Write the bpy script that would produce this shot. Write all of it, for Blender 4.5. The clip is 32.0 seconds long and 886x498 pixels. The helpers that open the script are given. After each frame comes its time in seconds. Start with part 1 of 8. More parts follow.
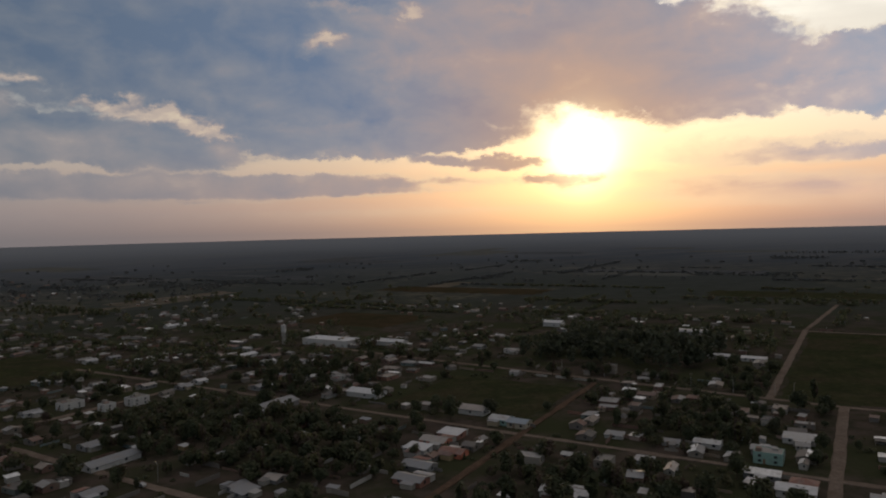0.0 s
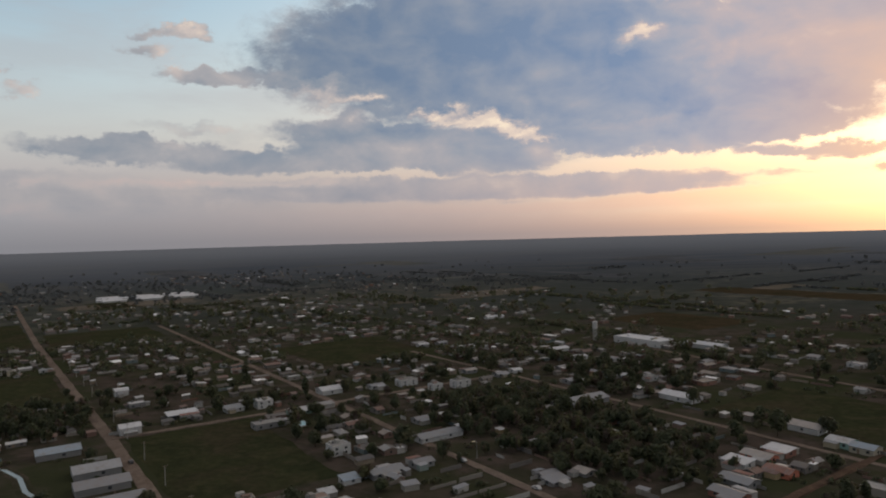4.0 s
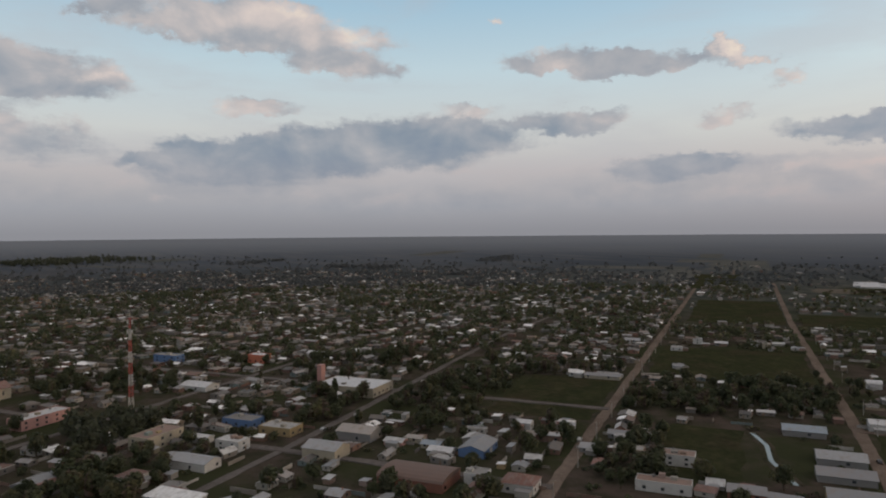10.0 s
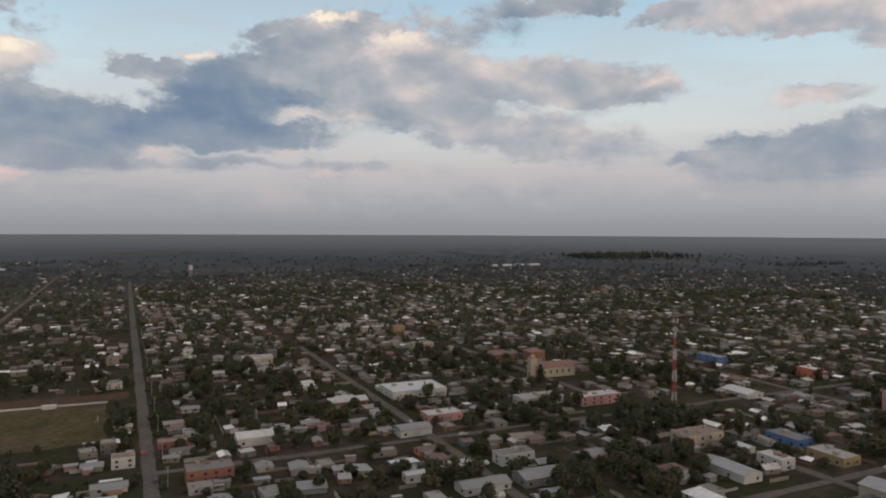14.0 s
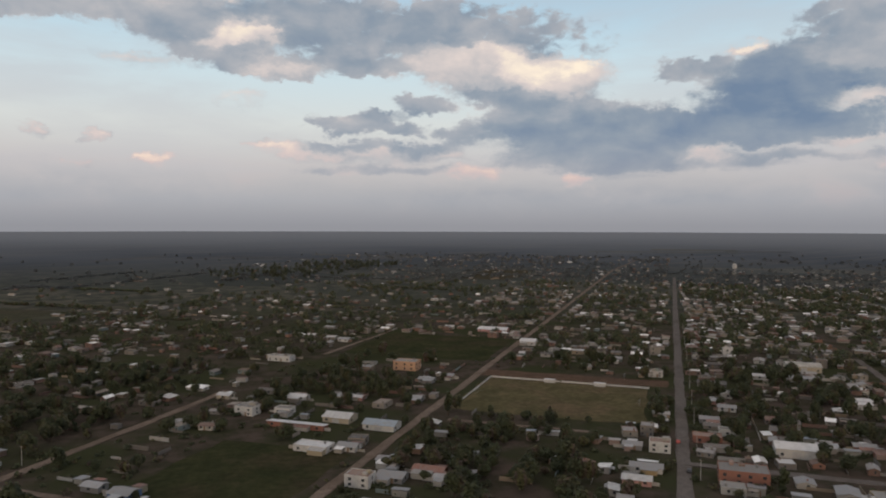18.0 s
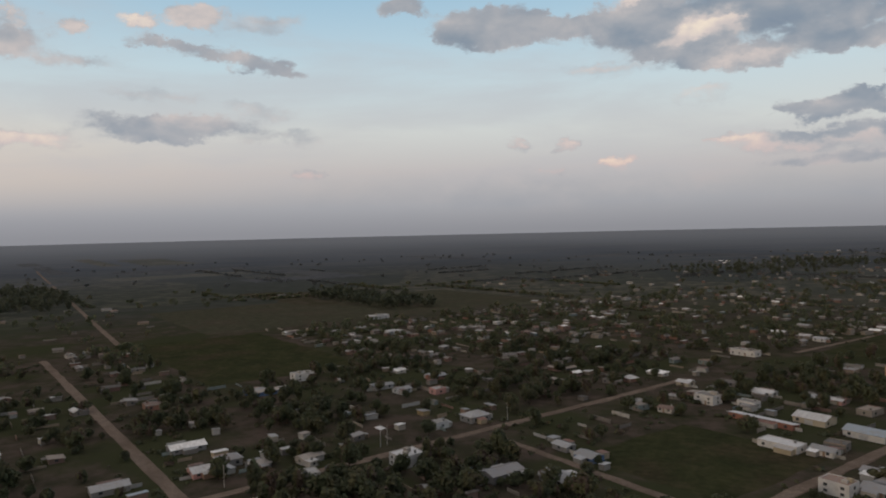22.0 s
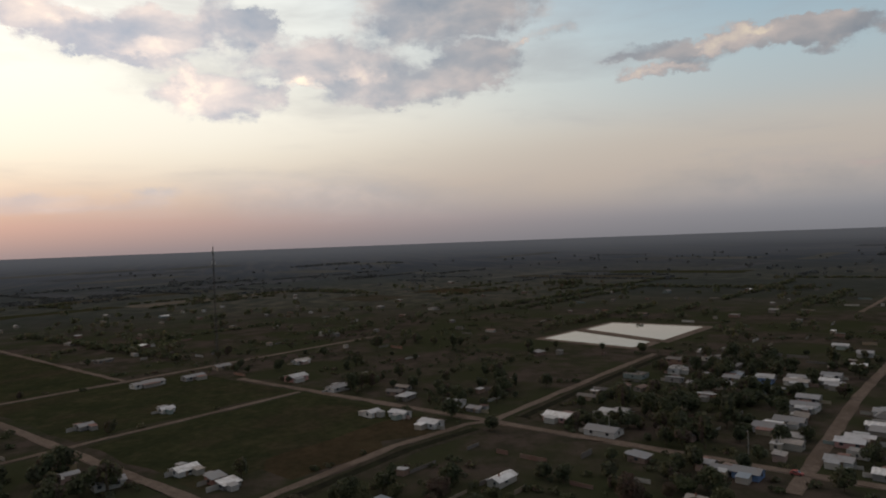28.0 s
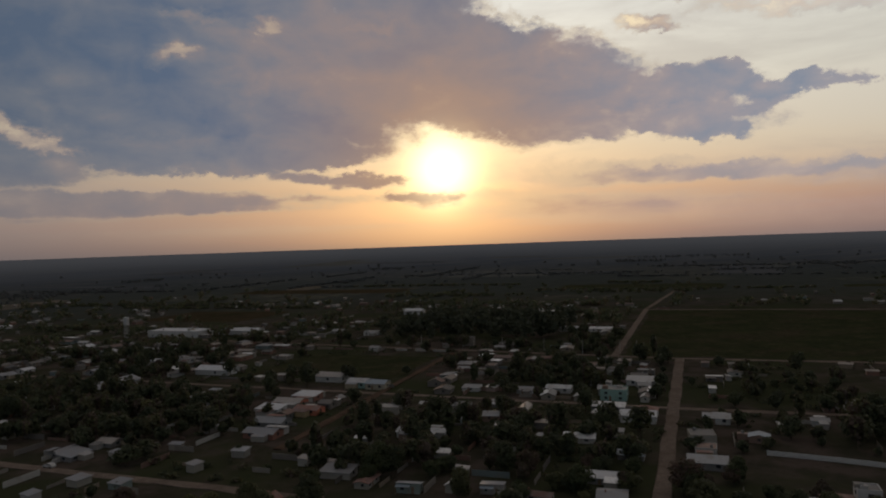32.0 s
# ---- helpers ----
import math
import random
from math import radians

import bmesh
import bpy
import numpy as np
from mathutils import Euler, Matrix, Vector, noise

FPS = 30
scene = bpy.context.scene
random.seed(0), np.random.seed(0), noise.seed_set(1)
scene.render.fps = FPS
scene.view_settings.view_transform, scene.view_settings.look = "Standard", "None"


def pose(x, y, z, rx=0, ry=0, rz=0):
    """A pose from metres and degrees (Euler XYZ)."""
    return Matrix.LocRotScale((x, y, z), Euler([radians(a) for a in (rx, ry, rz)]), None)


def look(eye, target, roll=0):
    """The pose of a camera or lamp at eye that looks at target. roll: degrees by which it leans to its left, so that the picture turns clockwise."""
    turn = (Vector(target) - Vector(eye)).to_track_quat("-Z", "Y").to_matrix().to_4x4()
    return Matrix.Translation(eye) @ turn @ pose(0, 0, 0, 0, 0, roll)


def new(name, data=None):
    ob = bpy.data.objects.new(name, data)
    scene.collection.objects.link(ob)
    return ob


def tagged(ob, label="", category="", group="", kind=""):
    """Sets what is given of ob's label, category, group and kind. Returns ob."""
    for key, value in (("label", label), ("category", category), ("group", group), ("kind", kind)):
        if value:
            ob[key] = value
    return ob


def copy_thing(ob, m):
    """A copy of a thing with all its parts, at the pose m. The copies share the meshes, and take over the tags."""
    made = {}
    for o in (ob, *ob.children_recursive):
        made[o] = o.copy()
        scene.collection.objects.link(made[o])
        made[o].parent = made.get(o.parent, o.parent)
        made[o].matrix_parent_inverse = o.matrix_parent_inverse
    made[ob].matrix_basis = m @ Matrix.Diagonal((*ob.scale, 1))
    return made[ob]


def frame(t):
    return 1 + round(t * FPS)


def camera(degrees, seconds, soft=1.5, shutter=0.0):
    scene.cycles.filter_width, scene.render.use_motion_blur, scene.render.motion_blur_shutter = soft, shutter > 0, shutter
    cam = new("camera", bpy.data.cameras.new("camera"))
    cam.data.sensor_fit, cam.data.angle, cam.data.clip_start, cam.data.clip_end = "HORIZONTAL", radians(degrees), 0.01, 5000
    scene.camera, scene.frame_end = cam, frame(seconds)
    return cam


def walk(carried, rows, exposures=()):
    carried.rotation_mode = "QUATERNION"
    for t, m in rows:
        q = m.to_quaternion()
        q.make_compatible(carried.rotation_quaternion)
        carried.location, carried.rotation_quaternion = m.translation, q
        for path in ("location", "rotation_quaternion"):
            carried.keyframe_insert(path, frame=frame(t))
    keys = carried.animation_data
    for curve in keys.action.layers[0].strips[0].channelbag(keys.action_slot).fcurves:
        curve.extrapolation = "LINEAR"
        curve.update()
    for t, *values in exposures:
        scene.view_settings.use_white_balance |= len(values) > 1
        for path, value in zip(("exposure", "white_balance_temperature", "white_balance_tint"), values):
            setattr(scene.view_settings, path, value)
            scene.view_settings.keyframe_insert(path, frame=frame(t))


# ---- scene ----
cam = camera(64.5, 32.0, 2.0)
# seconds, place in metres, yaw to the left, pitch up, roll
PATH = [
    (0, 0.00, 0.00, 100.00, 0.00, -1.54, -1.45),
    (0.5, 0.24, -0.38, 100.16, 2.50, -1.49, -1.47),
    (1, 0.46, -0.73, 100.29, 5.46, -1.43, -1.51),
    (1.5, 0.65, -1.01, 100.36, 8.41, -1.35, -1.52),
    (2, 0.80, -1.18, 100.36, 11.36, -1.28, -1.54),
    (2.5, 0.90, -1.20, 100.25, 14.33, -1.25, -1.55),
    (4.5, 0.70, -0.01, 99.14, 29.12, -1.04, -1.55),
    (5, 0.53, 0.39, 99.00, 33.00, -1.05, -1.47),
    (5.5, 0.32, 0.74, 99.03, 36.13, -1.08, -1.40),
    (6, 0.11, 1.05, 99.19, 39.34, -1.13, -1.36),
    (6.5, -0.09, 1.31, 99.41, 43.52, -1.16, -1.27),
    (7, -0.24, 1.54, 99.66, 48.22, -1.18, -1.22),
    (7.5, -0.32, 1.75, 99.86, 52.96, -1.19, -1.18),
    (8, -0.29, 1.94, 99.97, 58.05, -1.20, -1.10),
    (8.5, -0.15, 2.12, 99.95, 63.19, -1.23, -0.99),
    (9, 0.08, 2.29, 99.84, 68.07, -1.26, -0.79),
    (9.5, 0.37, 2.43, 99.69, 76.53, -1.40, -0.57),
    (10, 0.68, 2.54, 99.59, 81.93, -1.46, -0.49),
    (10.5, 0.97, 2.61, 99.58, 87.98, -1.50, -0.37),
    (11, 1.22, 2.64, 99.73, 93.01, -1.52, -0.29),
    (11.5, 1.38, 2.62, 100.09, 98.05, -1.51, -0.18),
    (12, 1.47, 2.58, 100.58, 103.39, -1.50, -0.08),
    (12.5, 1.47, 2.53, 101.14, 109.09, -1.52, 0.06),
    (13, 1.41, 2.50, 101.67, 114.06, -1.54, 0.09),
    (13.5, 1.27, 2.52, 102.11, 119.07, -1.57, 0.11),
    (14, 1.08, 2.61, 102.37, 124.46, -1.59, 0.27),
    (14.5, 0.83, 2.78, 102.39, 129.54, -1.59, 0.40),
    (16.5, -0.39, 3.93, 101.36, 150.01, -1.73, 0.45),
    (17, -0.64, 4.22, 101.19, 155.21, -1.76, 0.40),
    (17.5, -0.85, 4.47, 101.18, 160.52, -1.81, 0.28),
    (18, -1.02, 4.68, 101.23, 166.93, -1.87, 0.13),
    (18.5, -1.18, 4.83, 101.25, 172.32, -1.91, 0.02),
    (19, -1.34, 4.94, 101.12, 177.64, -1.92, -0.16),
    (19.5, -1.52, 4.99, 100.72, 182.97, -1.86, -0.36),
    (20, -1.74, 4.98, 99.95, 187.85, -1.85, -0.54),
    (20.5, -2.02, 4.93, 98.73, 192.31, -1.79, -0.76),
    (21, -2.31, 4.85, 97.13, 196.04, -1.71, -0.94),
    (21.5, -2.59, 4.77, 95.29, 200.15, -1.64, -1.16),
    (22, -2.80, 4.74, 93.30, 203.36, -1.51, -1.35),
    (22.5, -2.91, 4.78, 91.30, 207.54, -1.64, -1.73),
    (23, -2.88, 4.90, 89.38, 209.10, -1.58, -1.81),
    (23.5, -2.74, 5.04, 87.60, 210.42, -1.53, -1.93),
    (24, -2.51, 5.13, 86.01, 211.76, -1.49, -2.02),
    (24.5, -2.24, 5.06, 84.65, 217.79, -1.32, -2.13),
    (25, -1.95, 4.77, 83.55, 226.38, -1.09, -2.31),
    (25.5, -1.66, 4.20, 82.75, 235.11, -0.88, -2.54),
    (27.5, -0.34, 1.10, 80.49, 270.16, -0.66, -2.28),
    (28, 0.11, 0.65, 79.65, 279.00, -0.70, -2.13),
    (28.5, 0.59, 0.44, 78.63, 287.75, -0.70, -2.01),
    (29, 1.06, 0.44, 77.50, 296.54, -0.67, -1.87),
    (29.5, 1.47, 0.60, 76.32, 305.25, -0.66, -1.89),
    (30, 1.79, 0.91, 75.12, 314.01, -0.60, -1.87),
    (30.5, 2.04, 1.34, 73.92, 322.71, -0.57, -1.91),
    (31, 2.24, 1.85, 72.72, 331.42, -0.46, -1.94),
    (31.5, 2.39, 2.42, 71.51, 340.17, -0.35, -1.83),
    (32, 2.53, 3.02, 70.31, 348.81, -0.39, -1.94),
]


def aim(x, y, z, yaw, pitch, roll):
    y1, p1 = radians(yaw), radians(pitch)
    way = Vector((-math.sin(y1) * math.cos(p1), math.cos(y1) * math.cos(p1), math.sin(p1)))
    eye = Vector((x, y, z))
    return look(eye, eye + way * 10, roll)


EXPOSURES = [
    (0, -0.82), (1.0, -0.7), (2.0, -0.5), (2.5, -0.42), (4.5, -0.18), (6, -0.11), (10, -0.06), (14, 0.08), (18, 0.1), (21, -0.03), (24, -0.04), (25.5, -0.1), (27.5, -0.4), (28.0, -0.47), (29.0, -0.8), (30.0, -1.18), (31, -1.38), (32, -1.3),
]
walk(cam, [(row[0], aim(*row[1:])) for row in PATH], EXPOSURES)

# ---------------------------------------------------------------- world and sun
SUN_YAW, SUN_UP = 348.6, 6.0
SUN_WAY = Vector((-math.sin(radians(SUN_YAW)) * math.cos(radians(SUN_UP)), math.cos(radians(SUN_YAW)) * math.cos(radians(SUN_UP)), math.sin(radians(SUN_UP))))

world = bpy.data.worlds.new("evening_sky")
scene.world = world
world.use_nodes = True
wt = world.node_tree
wt.nodes.clear()


class Nodes:
    """Short hand for building a node tree."""

    def __init__(self, tree):
        self.tree = tree

    def add(self, kind):
        return self.tree.nodes.new(kind)

    def plug(self, socket, value):
        if isinstance(value, bpy.types.NodeSocket):
            self.tree.links.new(value, socket)
        elif value is not None:
            socket.default_value = value

    def math(self, op, a, b=None, c=None, clamp=False):
        n = self.add("ShaderNodeMath")
        n.operation, n.use_clamp = op, clamp
        for s, value in zip(n.inputs, (a, b, c)):
            self.plug(s, value)
        return n.outputs[0]

    def vmath(self, op, a, b=None):
        n = self.add("ShaderNodeVectorMath")
        n.operation = op
        self.plug(n.inputs[0], a)
        if op == "SCALE":
            self.plug(n.inputs["Scale"], b)
        elif b is not None:
            self.plug(n.inputs[1], b)
        return n.outputs["Value"] if op in ("DOT_PRODUCT", "LENGTH") else n.outputs["Vector"]

    def mix(self, fac, a, b, blend="MIX"):
        n = self.add("ShaderNodeMix")
        n.data_type, n.blend_type = "RGBA", blend
        self.plug(n.inputs[0], fac)
        for s, value in ((n.inputs[6], a), (n.inputs[7], b)):
            self.plug(s, (*value, 1) if isinstance(value, tuple) and len(value) == 3 else value)
        return n.outputs[2]

    def ramp(self, fac, stops, interpolation="LINEAR"):
        n = self.add("ShaderNodeValToRGB")
        n.color_ramp.interpolation = interpolation
        el = n.color_ramp.elements
        while len(el) < len(stops):
            el.new(0.5)
        for e, (at, colour) in zip(el, stops):
            e.position = at
            e.color = (*colour, 1) if isinstance(colour, tuple) else (colour, colour, colour, 1)
        self.plug(n.inputs[0], fac)
        return n.outputs[0]

    def noise(self, vector, scale, detail=4.0, rough=0.55, distort=0.0):
        n = self.add("ShaderNodeTexNoise")
        self.plug(n.inputs["Vector"], vector)
        n.inputs["Scale"].default_value = scale
        n.inputs["Detail"].default_value = detail
        n.inputs["Roughness"].default_value = rough
        n.inputs["Distortion"].default_value = distort
        return n.outputs[0]

    def step(self, value, lo, hi):
        n = self.add("ShaderNodeMapRange")
        n.interpolation_type = "SMOOTHSTEP"
        self.plug(n.inputs[0], value)
        n.inputs[1].default_value, n.inputs[2].default_value = lo, hi
        return n.outputs[0]


sky = Nodes(wt)
way = sky.add("ShaderNodeTexCoord").outputs["Generated"]
way = sky.vmath("NORMALIZE", way)
split = sky.add("ShaderNodeSeparateXYZ")
sky.plug(split.inputs[0], way)
up = sky.math("MULTIPLY", sky.math("ARCSINE", split.outputs[2]), 57.29578)
yaw_of = sky.math("MULTIPLY", sky.math("ARCTAN2", sky.math("MULTIPLY", split.outputs[0], -1.0), split.outputs[1]), 57.29578)
toward = sky.vmath("DOT_PRODUCT", way, tuple(SUN_WAY))
nishita = sky.add("ShaderNodeTexSky")
nishita.sky_type, nishita.sun_disc, nishita.altitude, nishita.dust_density = "NISHITA", False, 100.0, 2.5
nishita.sun_elevation, nishita.sun_rotation = radians(SUN_UP), radians(360 - SUN_YAW)

# clear air: away from the sun and towards it, by height
height01 = sky.math("DIVIDE", up, 40.0)
away = sky.ramp(height01, [(0.0, (0.285, 0.29, 0.32)), (0.05, (0.36, 0.37, 0.415)), (0.12, (0.51, 0.475, 0.495)), (0.20, (0.62, 0.635, 0.63)), (0.32, (0.54, 0.67, 0.735)), (0.48, (0.33, 0.53, 0.69)), (1.0, (0.22, 0.37, 0.58))])
sunny = sky.ramp(height01, [(0.0, (0.56, 0.40, 0.40)), (0.05, (1.0, 0.58, 0.48)), (0.10, (1.25, 0.78, 0.54)), (0.18, (1.62, 1.24, 0.84)), (0.32, (2.05, 1.95, 1.66)), (0.5, (2.13, 2.16, 2.06)), (1.0, (0.639, 0.88, 1.11))])
WARM_YAW = 334.0
warm_way = (-math.sin(radians(WARM_YAW)), math.cos(radians(WARM_YAW)), 0.1)
near_sun = sky.math("POWER", sky.math("MULTIPLY_ADD", sky.vmath("DOT_PRODUCT", way, warm_way), 0.5, 0.5, clamp=True), 6.5)
veil_way = (-math.sin(radians(305.0)), math.cos(radians(305.0)), 0.12)
veil_side = sky.math("POWER", sky.math("MULTIPLY_ADD", sky.vmath("DOT_PRODUCT", way, veil_way), 0.5, 0.5, clamp=True), 16.0)
clear = sky.mix(near_sun, away, sunny)
clear = sky.mix(sky.math("MULTIPLY", sky.math("MULTIPLY", veil_side, sky.step(up, 2.0, 9.0)), 0.7), clear, (1.5, 1.42, 1.24))
dusk_way = (-math.sin(radians(258.0)), math.cos(radians(258.0)), 0.08)
dusk_side = sky.math("POWER", sky.math("MULTIPLY_ADD", sky.vmath("DOT_PRODUCT", way, dusk_way), 0.5, 0.5, clamp=True), 12.0)
dusk_band = sky.math("MULTIPLY", sky.step(up, 1.0, 4.5), sky.math("SUBTRACT", 1.0, sky.step(up, 6.0, 11.0)))
clear = sky.mix(sky.math("MULTIPLY", sky.math("MULTIPLY", dusk_side, dusk_band), 0.6), clear, (0.78, 0.65, 0.54))
clear = sky.mix(0.06, clear, sky.vmath("SCALE", nishita.outputs[0], 0.35))

# the clouds' places are bent by small eddies, so that no outline stays round
drawn = sky.vmath("MULTIPLY", way, (1.0, 1.0, 1.7))
lift = sky.vmath("ADD", drawn, (float(SUN_WAY.x) * 0.02, float(SUN_WAY.y) * 0.02, 0.035))
eddy = sky.add("ShaderNodeTexNoise")
sky.plug(eddy.inputs["Vector"], sky.vmath("MULTIPLY", way, (1.0, 1.0, 1.6)))
eddy.inputs["Scale"].default_value, eddy.inputs["Detail"].default_value, eddy.inputs["Roughness"].default_value = 15.0, 7.0, 0.66
bent = sky.add("ShaderNodeSeparateXYZ")
sky.plug(bent.inputs[0], eddy.outputs["Color"])
cloud_yaw = sky.math("MULTIPLY_ADD", sky.math("SUBTRACT", bent.outputs[0], 0.5), 7.0, yaw_of)
cloud_yaw = sky.math("WRAP", cloud_yaw, 360.0, 0.0)
cloud_up = sky.math("MULTIPLY_ADD", sky.math("SUBTRACT", bent.outputs[1], 0.5), sky.math("MULTIPLY", sky.step(up, 0.0, 8.0), 3.6), up)
# the cloud map: body, tone and thin veil by yaw and height
SECTORS, STEPS, BAND, BANDS = 3, 192, 0.6, 31
map_yaw = np.arange(SECTORS * STEPS + 1) * 120.0 / STEPS
map_up = 0.3 + BAND * np.arange(BANDS)
body, tones, thin = np.zeros((BANDS, len(map_yaw))), np.full((BANDS, len(map_yaw)), 0.5), np.zeros((BANDS, len(map_yaw)))


def cloud(kind, yaw, elevation, half_width, half_height, tilt, low, top, weight, soft):
    """One bank: its middle, half sizes and tilt in degrees, how light its foot and its top are, how dense it is and how soft its edge."""
    half_height = max(half_height, 0.42)
    across = ((map_yaw - yaw + 180.0) % 360.0 - 180.0)[None, :]
    lifted = (map_up[:, None] - elevation - tilt * across) / half_height
    near = np.clip((1.25 - np.hypot(across / half_width, lifted)) / (0.25 + 0.8 * soft), 0.0, 1.0)
    light = np.clip((top + low) / 2 + lifted * (top - low) * 0.5, min(low, top) - 0.05, max(low, top) + 0.05)
    hold = near * near * (3.0 - 2.0 * near) * weight
    tones[:] += (light - tones) * hold
    field = thin if kind == "s" and weight <= 0.6 else body
    field[:] = np.maximum(field, near * weight)


# low shelves and veils
cloud("s", 27.5, 3.9, 27.37, 1.00, 0.00, 0.5, 0.52, 0.5, 0.6)
cloud("s", 59.9, 4.7, 10.98, 0.73, -0.01, 0.48, 0.5, 0.6, 0.6)
cloud("s", 52.6, 3.3, 22.81, 1.60, -0.01, 0.45, 0.48, 0.5, 0.7)
cloud("s", 66.7, 2.7, 9.24, 1.64, 0.03, 0.42, 0.45, 0.5, 0.8)
cloud("s", 98.9, 3.7, 9.36, 1.24, 0.03, 0.42, 0.45, 0.55, 0.7)
cloud("s", 137.3, 2.0, 26.24, 1.79, -0.01, 0.42, 0.45, 0.4, 0.9)
cloud("s", 120.0, 2.5, 16.45, 1.84, -0.02, 0.36, 0.42, 0.5, 0.8)
cloud("s", 153.3, 2.1, 12.37, 1.69, -0.03, 0.36, 0.42, 0.5, 0.8)
cloud("s", 85.0, 2.3, 12.80, 1.64, 0.00, 0.36, 0.42, 0.5, 0.8)
cloud("s", 160.4, 2.0, 15.70, 1.70, 0.02, 0.38, 0.44, 0.45, 0.8)
cloud("s", 195.8, 2.8, 21.86, 1.79, -0.00, 0.48, 0.5, 0.3, 0.8)
cloud("s", 251.2, 3.4, 13.31, 1.71, 0.01, 0.42, 0.45, 0.4, 0.8)
cloud("s", 287.5, 3.6, 11.07, 2.05, 0.07, 0.45, 0.5, 0.35, 0.8)
cloud("s", 320.0, 4.4, 19.08, 0.82, 0.07, 0.5, 0.55, 0.55, 0.6)
cloud("s", 335.2, 3.2, 16.00, 0.51, 0.05, 0.55, 0.6, 0.4, 0.6)
cloud("s", 301.3, 4.3, 2.20, 0.54, -0.05, 0.5, 0.5, 0.5, 0.5)
cloud("s", 324.2, 4.7, 11.43, 0.50, 0.02, 0.5, 0.55, 0.65, 0.5)
cloud("s", 326.2, 1.5, 13.74, 1.70, 0.05, 0.5, 0.5, 0.5, 0.6)
cloud("s", 21.1, 3.8, 22.40, 1.07, 0.00, 0.45, 0.5, 0.9, 0.5)
cloud("s", 357.7, 5.6, 7.78, 0.45, 0.11, 0.45, 0.5, 0.7, 0.4)
cloud("s", 350.5, 3.7, 4.02, 0.36, 0.04, 0.5, 0.55, 0.7, 0.4)
cloud("s", 333.5, 4.8, 7.37, 0.57, 0.01, 0.55, 0.6, 0.6, 0.5)
cloud("s", 334.3, 2.2, 11.22, 1.45, 0.02, 0.5, 0.55, 0.6, 0.7)
cloud("s", 12.8, 1.3, 30.65, 0.90, 0.00, 0.45, 0.5, 0.4, 0.8)
cloud("s", 43.7, 4.4, 12.96, 0.35, -0.01, 0.85, 0.9, 0.5, 0.6)
# the great dark cloud beside the sun
cloud("c", 20.6, 14.5, 14.41, 3.55, 0.13, 0.05, 0.12, 1, 0.25)
cloud("c", 33.7, 13.0, 5.52, 1.30, -0.07, 0.2, 0.3, 0.95, 0.35)
cloud("c", 15.8, 14.9, 21.99, 5.31, -0.03, 0.05, 0.12, 1, 0.25)
cloud("c", 5.8, 11.7, 17.22, 4.78, 0.00, 0.2, 0.15, 1, 0.3)
cloud("c", 349.8, 13.8, 17.71, 4.22, 0.11, 0.5, 0.35, 0.95, 0.3)
cloud("c", 337.3, 11.4, 12.85, 2.42, 0.16, 0.55, 0.5, 0.9, 0.35)
cloud("c", 329.9, 11.5, 4.81, 1.51, 0.03, 0.5, 0.55, 0.9, 0.35)
cloud("c", 8.2, 7.6, 13.49, 1.34, 0.01, 0.25, 0.3, 1, 0.25)
cloud("c", 26.7, 7.3, 10.93, 1.81, 0.10, 0.3, 0.35, 0.95, 0.3)
cloud("s", 30.0, 6.0, 6.89, 0.71, -0.03, 0.35, 0.4, 0.9, 0.3)
cloud("c", 347.6, 14.1, 10.01, 4.75, 0.32, 0.45, 0.3, 1, 0.25)
cloud("c", 343.1, 10.8, 9.08, 2.43, 0.15, 0.55, 0.45, 0.95, 0.3)
cloud("c", 335.0, 11.6, 4.34, 1.28, 0.08, 0.35, 0.5, 1, 0.25)
cloud("c", 329.9, 11.5, 2.88, 1.46, 0.10, 0.35, 0.5, 1, 0.25)
cloud("c", 326.3, 11.5, 2.36, 1.14, 0.12, 0.35, 0.5, 1, 0.25)
cloud("c", 322.1, 10.8, 3.32, 0.79, 0.02, 0.35, 0.5, 1, 0.3)
cloud("c", 318.9, 10.6, 2.09, 0.38, -0.08, 0.4, 0.5, 0.9, 0.3)
cloud("c", 330.0, 8.6, 4.53, 1.19, 0.14, 0.45, 0.55, 0.9, 0.3)
cloud("c", 324.8, 9.5, 3.09, 0.41, -0.10, 0.45, 0.55, 0.85, 0.3)
cloud("c", 25.6, 9.7, 2.22, 0.32, 0.11, 0.95, 1, 0.9, 0.5)
cloud("c", 19.8, 8.3, 4.43, 0.55, 0.24, 0.85, 1, 0.85, 0.5)
cloud("c", 30.8, 11.1, 1.69, 0.45, -0.08, 0.8, 0.9, 0.8, 0.5)
cloud("c", 31.0, 9.7, 1.35, 0.30, -0.07, 0.8, 0.9, 0.7, 0.5)
cloud("c", 9.7, 14.8, 2.02, 0.75, -0.30, 0.6, 0.7, 0.6, 0.7)
cloud("c", 2.9, 17.0, 1.15, 0.91, -0.44, 0.8, 0.95, 0.7, 0.6)
cloud("c", 7.9, 17.5, 2.69, 0.41, -0.02, 0.75, 0.85, 0.5, 0.6)
cloud("c", 354.2, 17.3, 2.26, 0.33, 0.05, 0.75, 0.85, 0.5, 0.6)
cloud("s", 331.9, 16.2, 2.52, 0.32, 0.11, 0.9, 1, 0.7, 0.5)
cloud("s", 322.0, 16.0, 7.32, 0.38, 0.17, 0.9, 1, 0.6, 0.5)
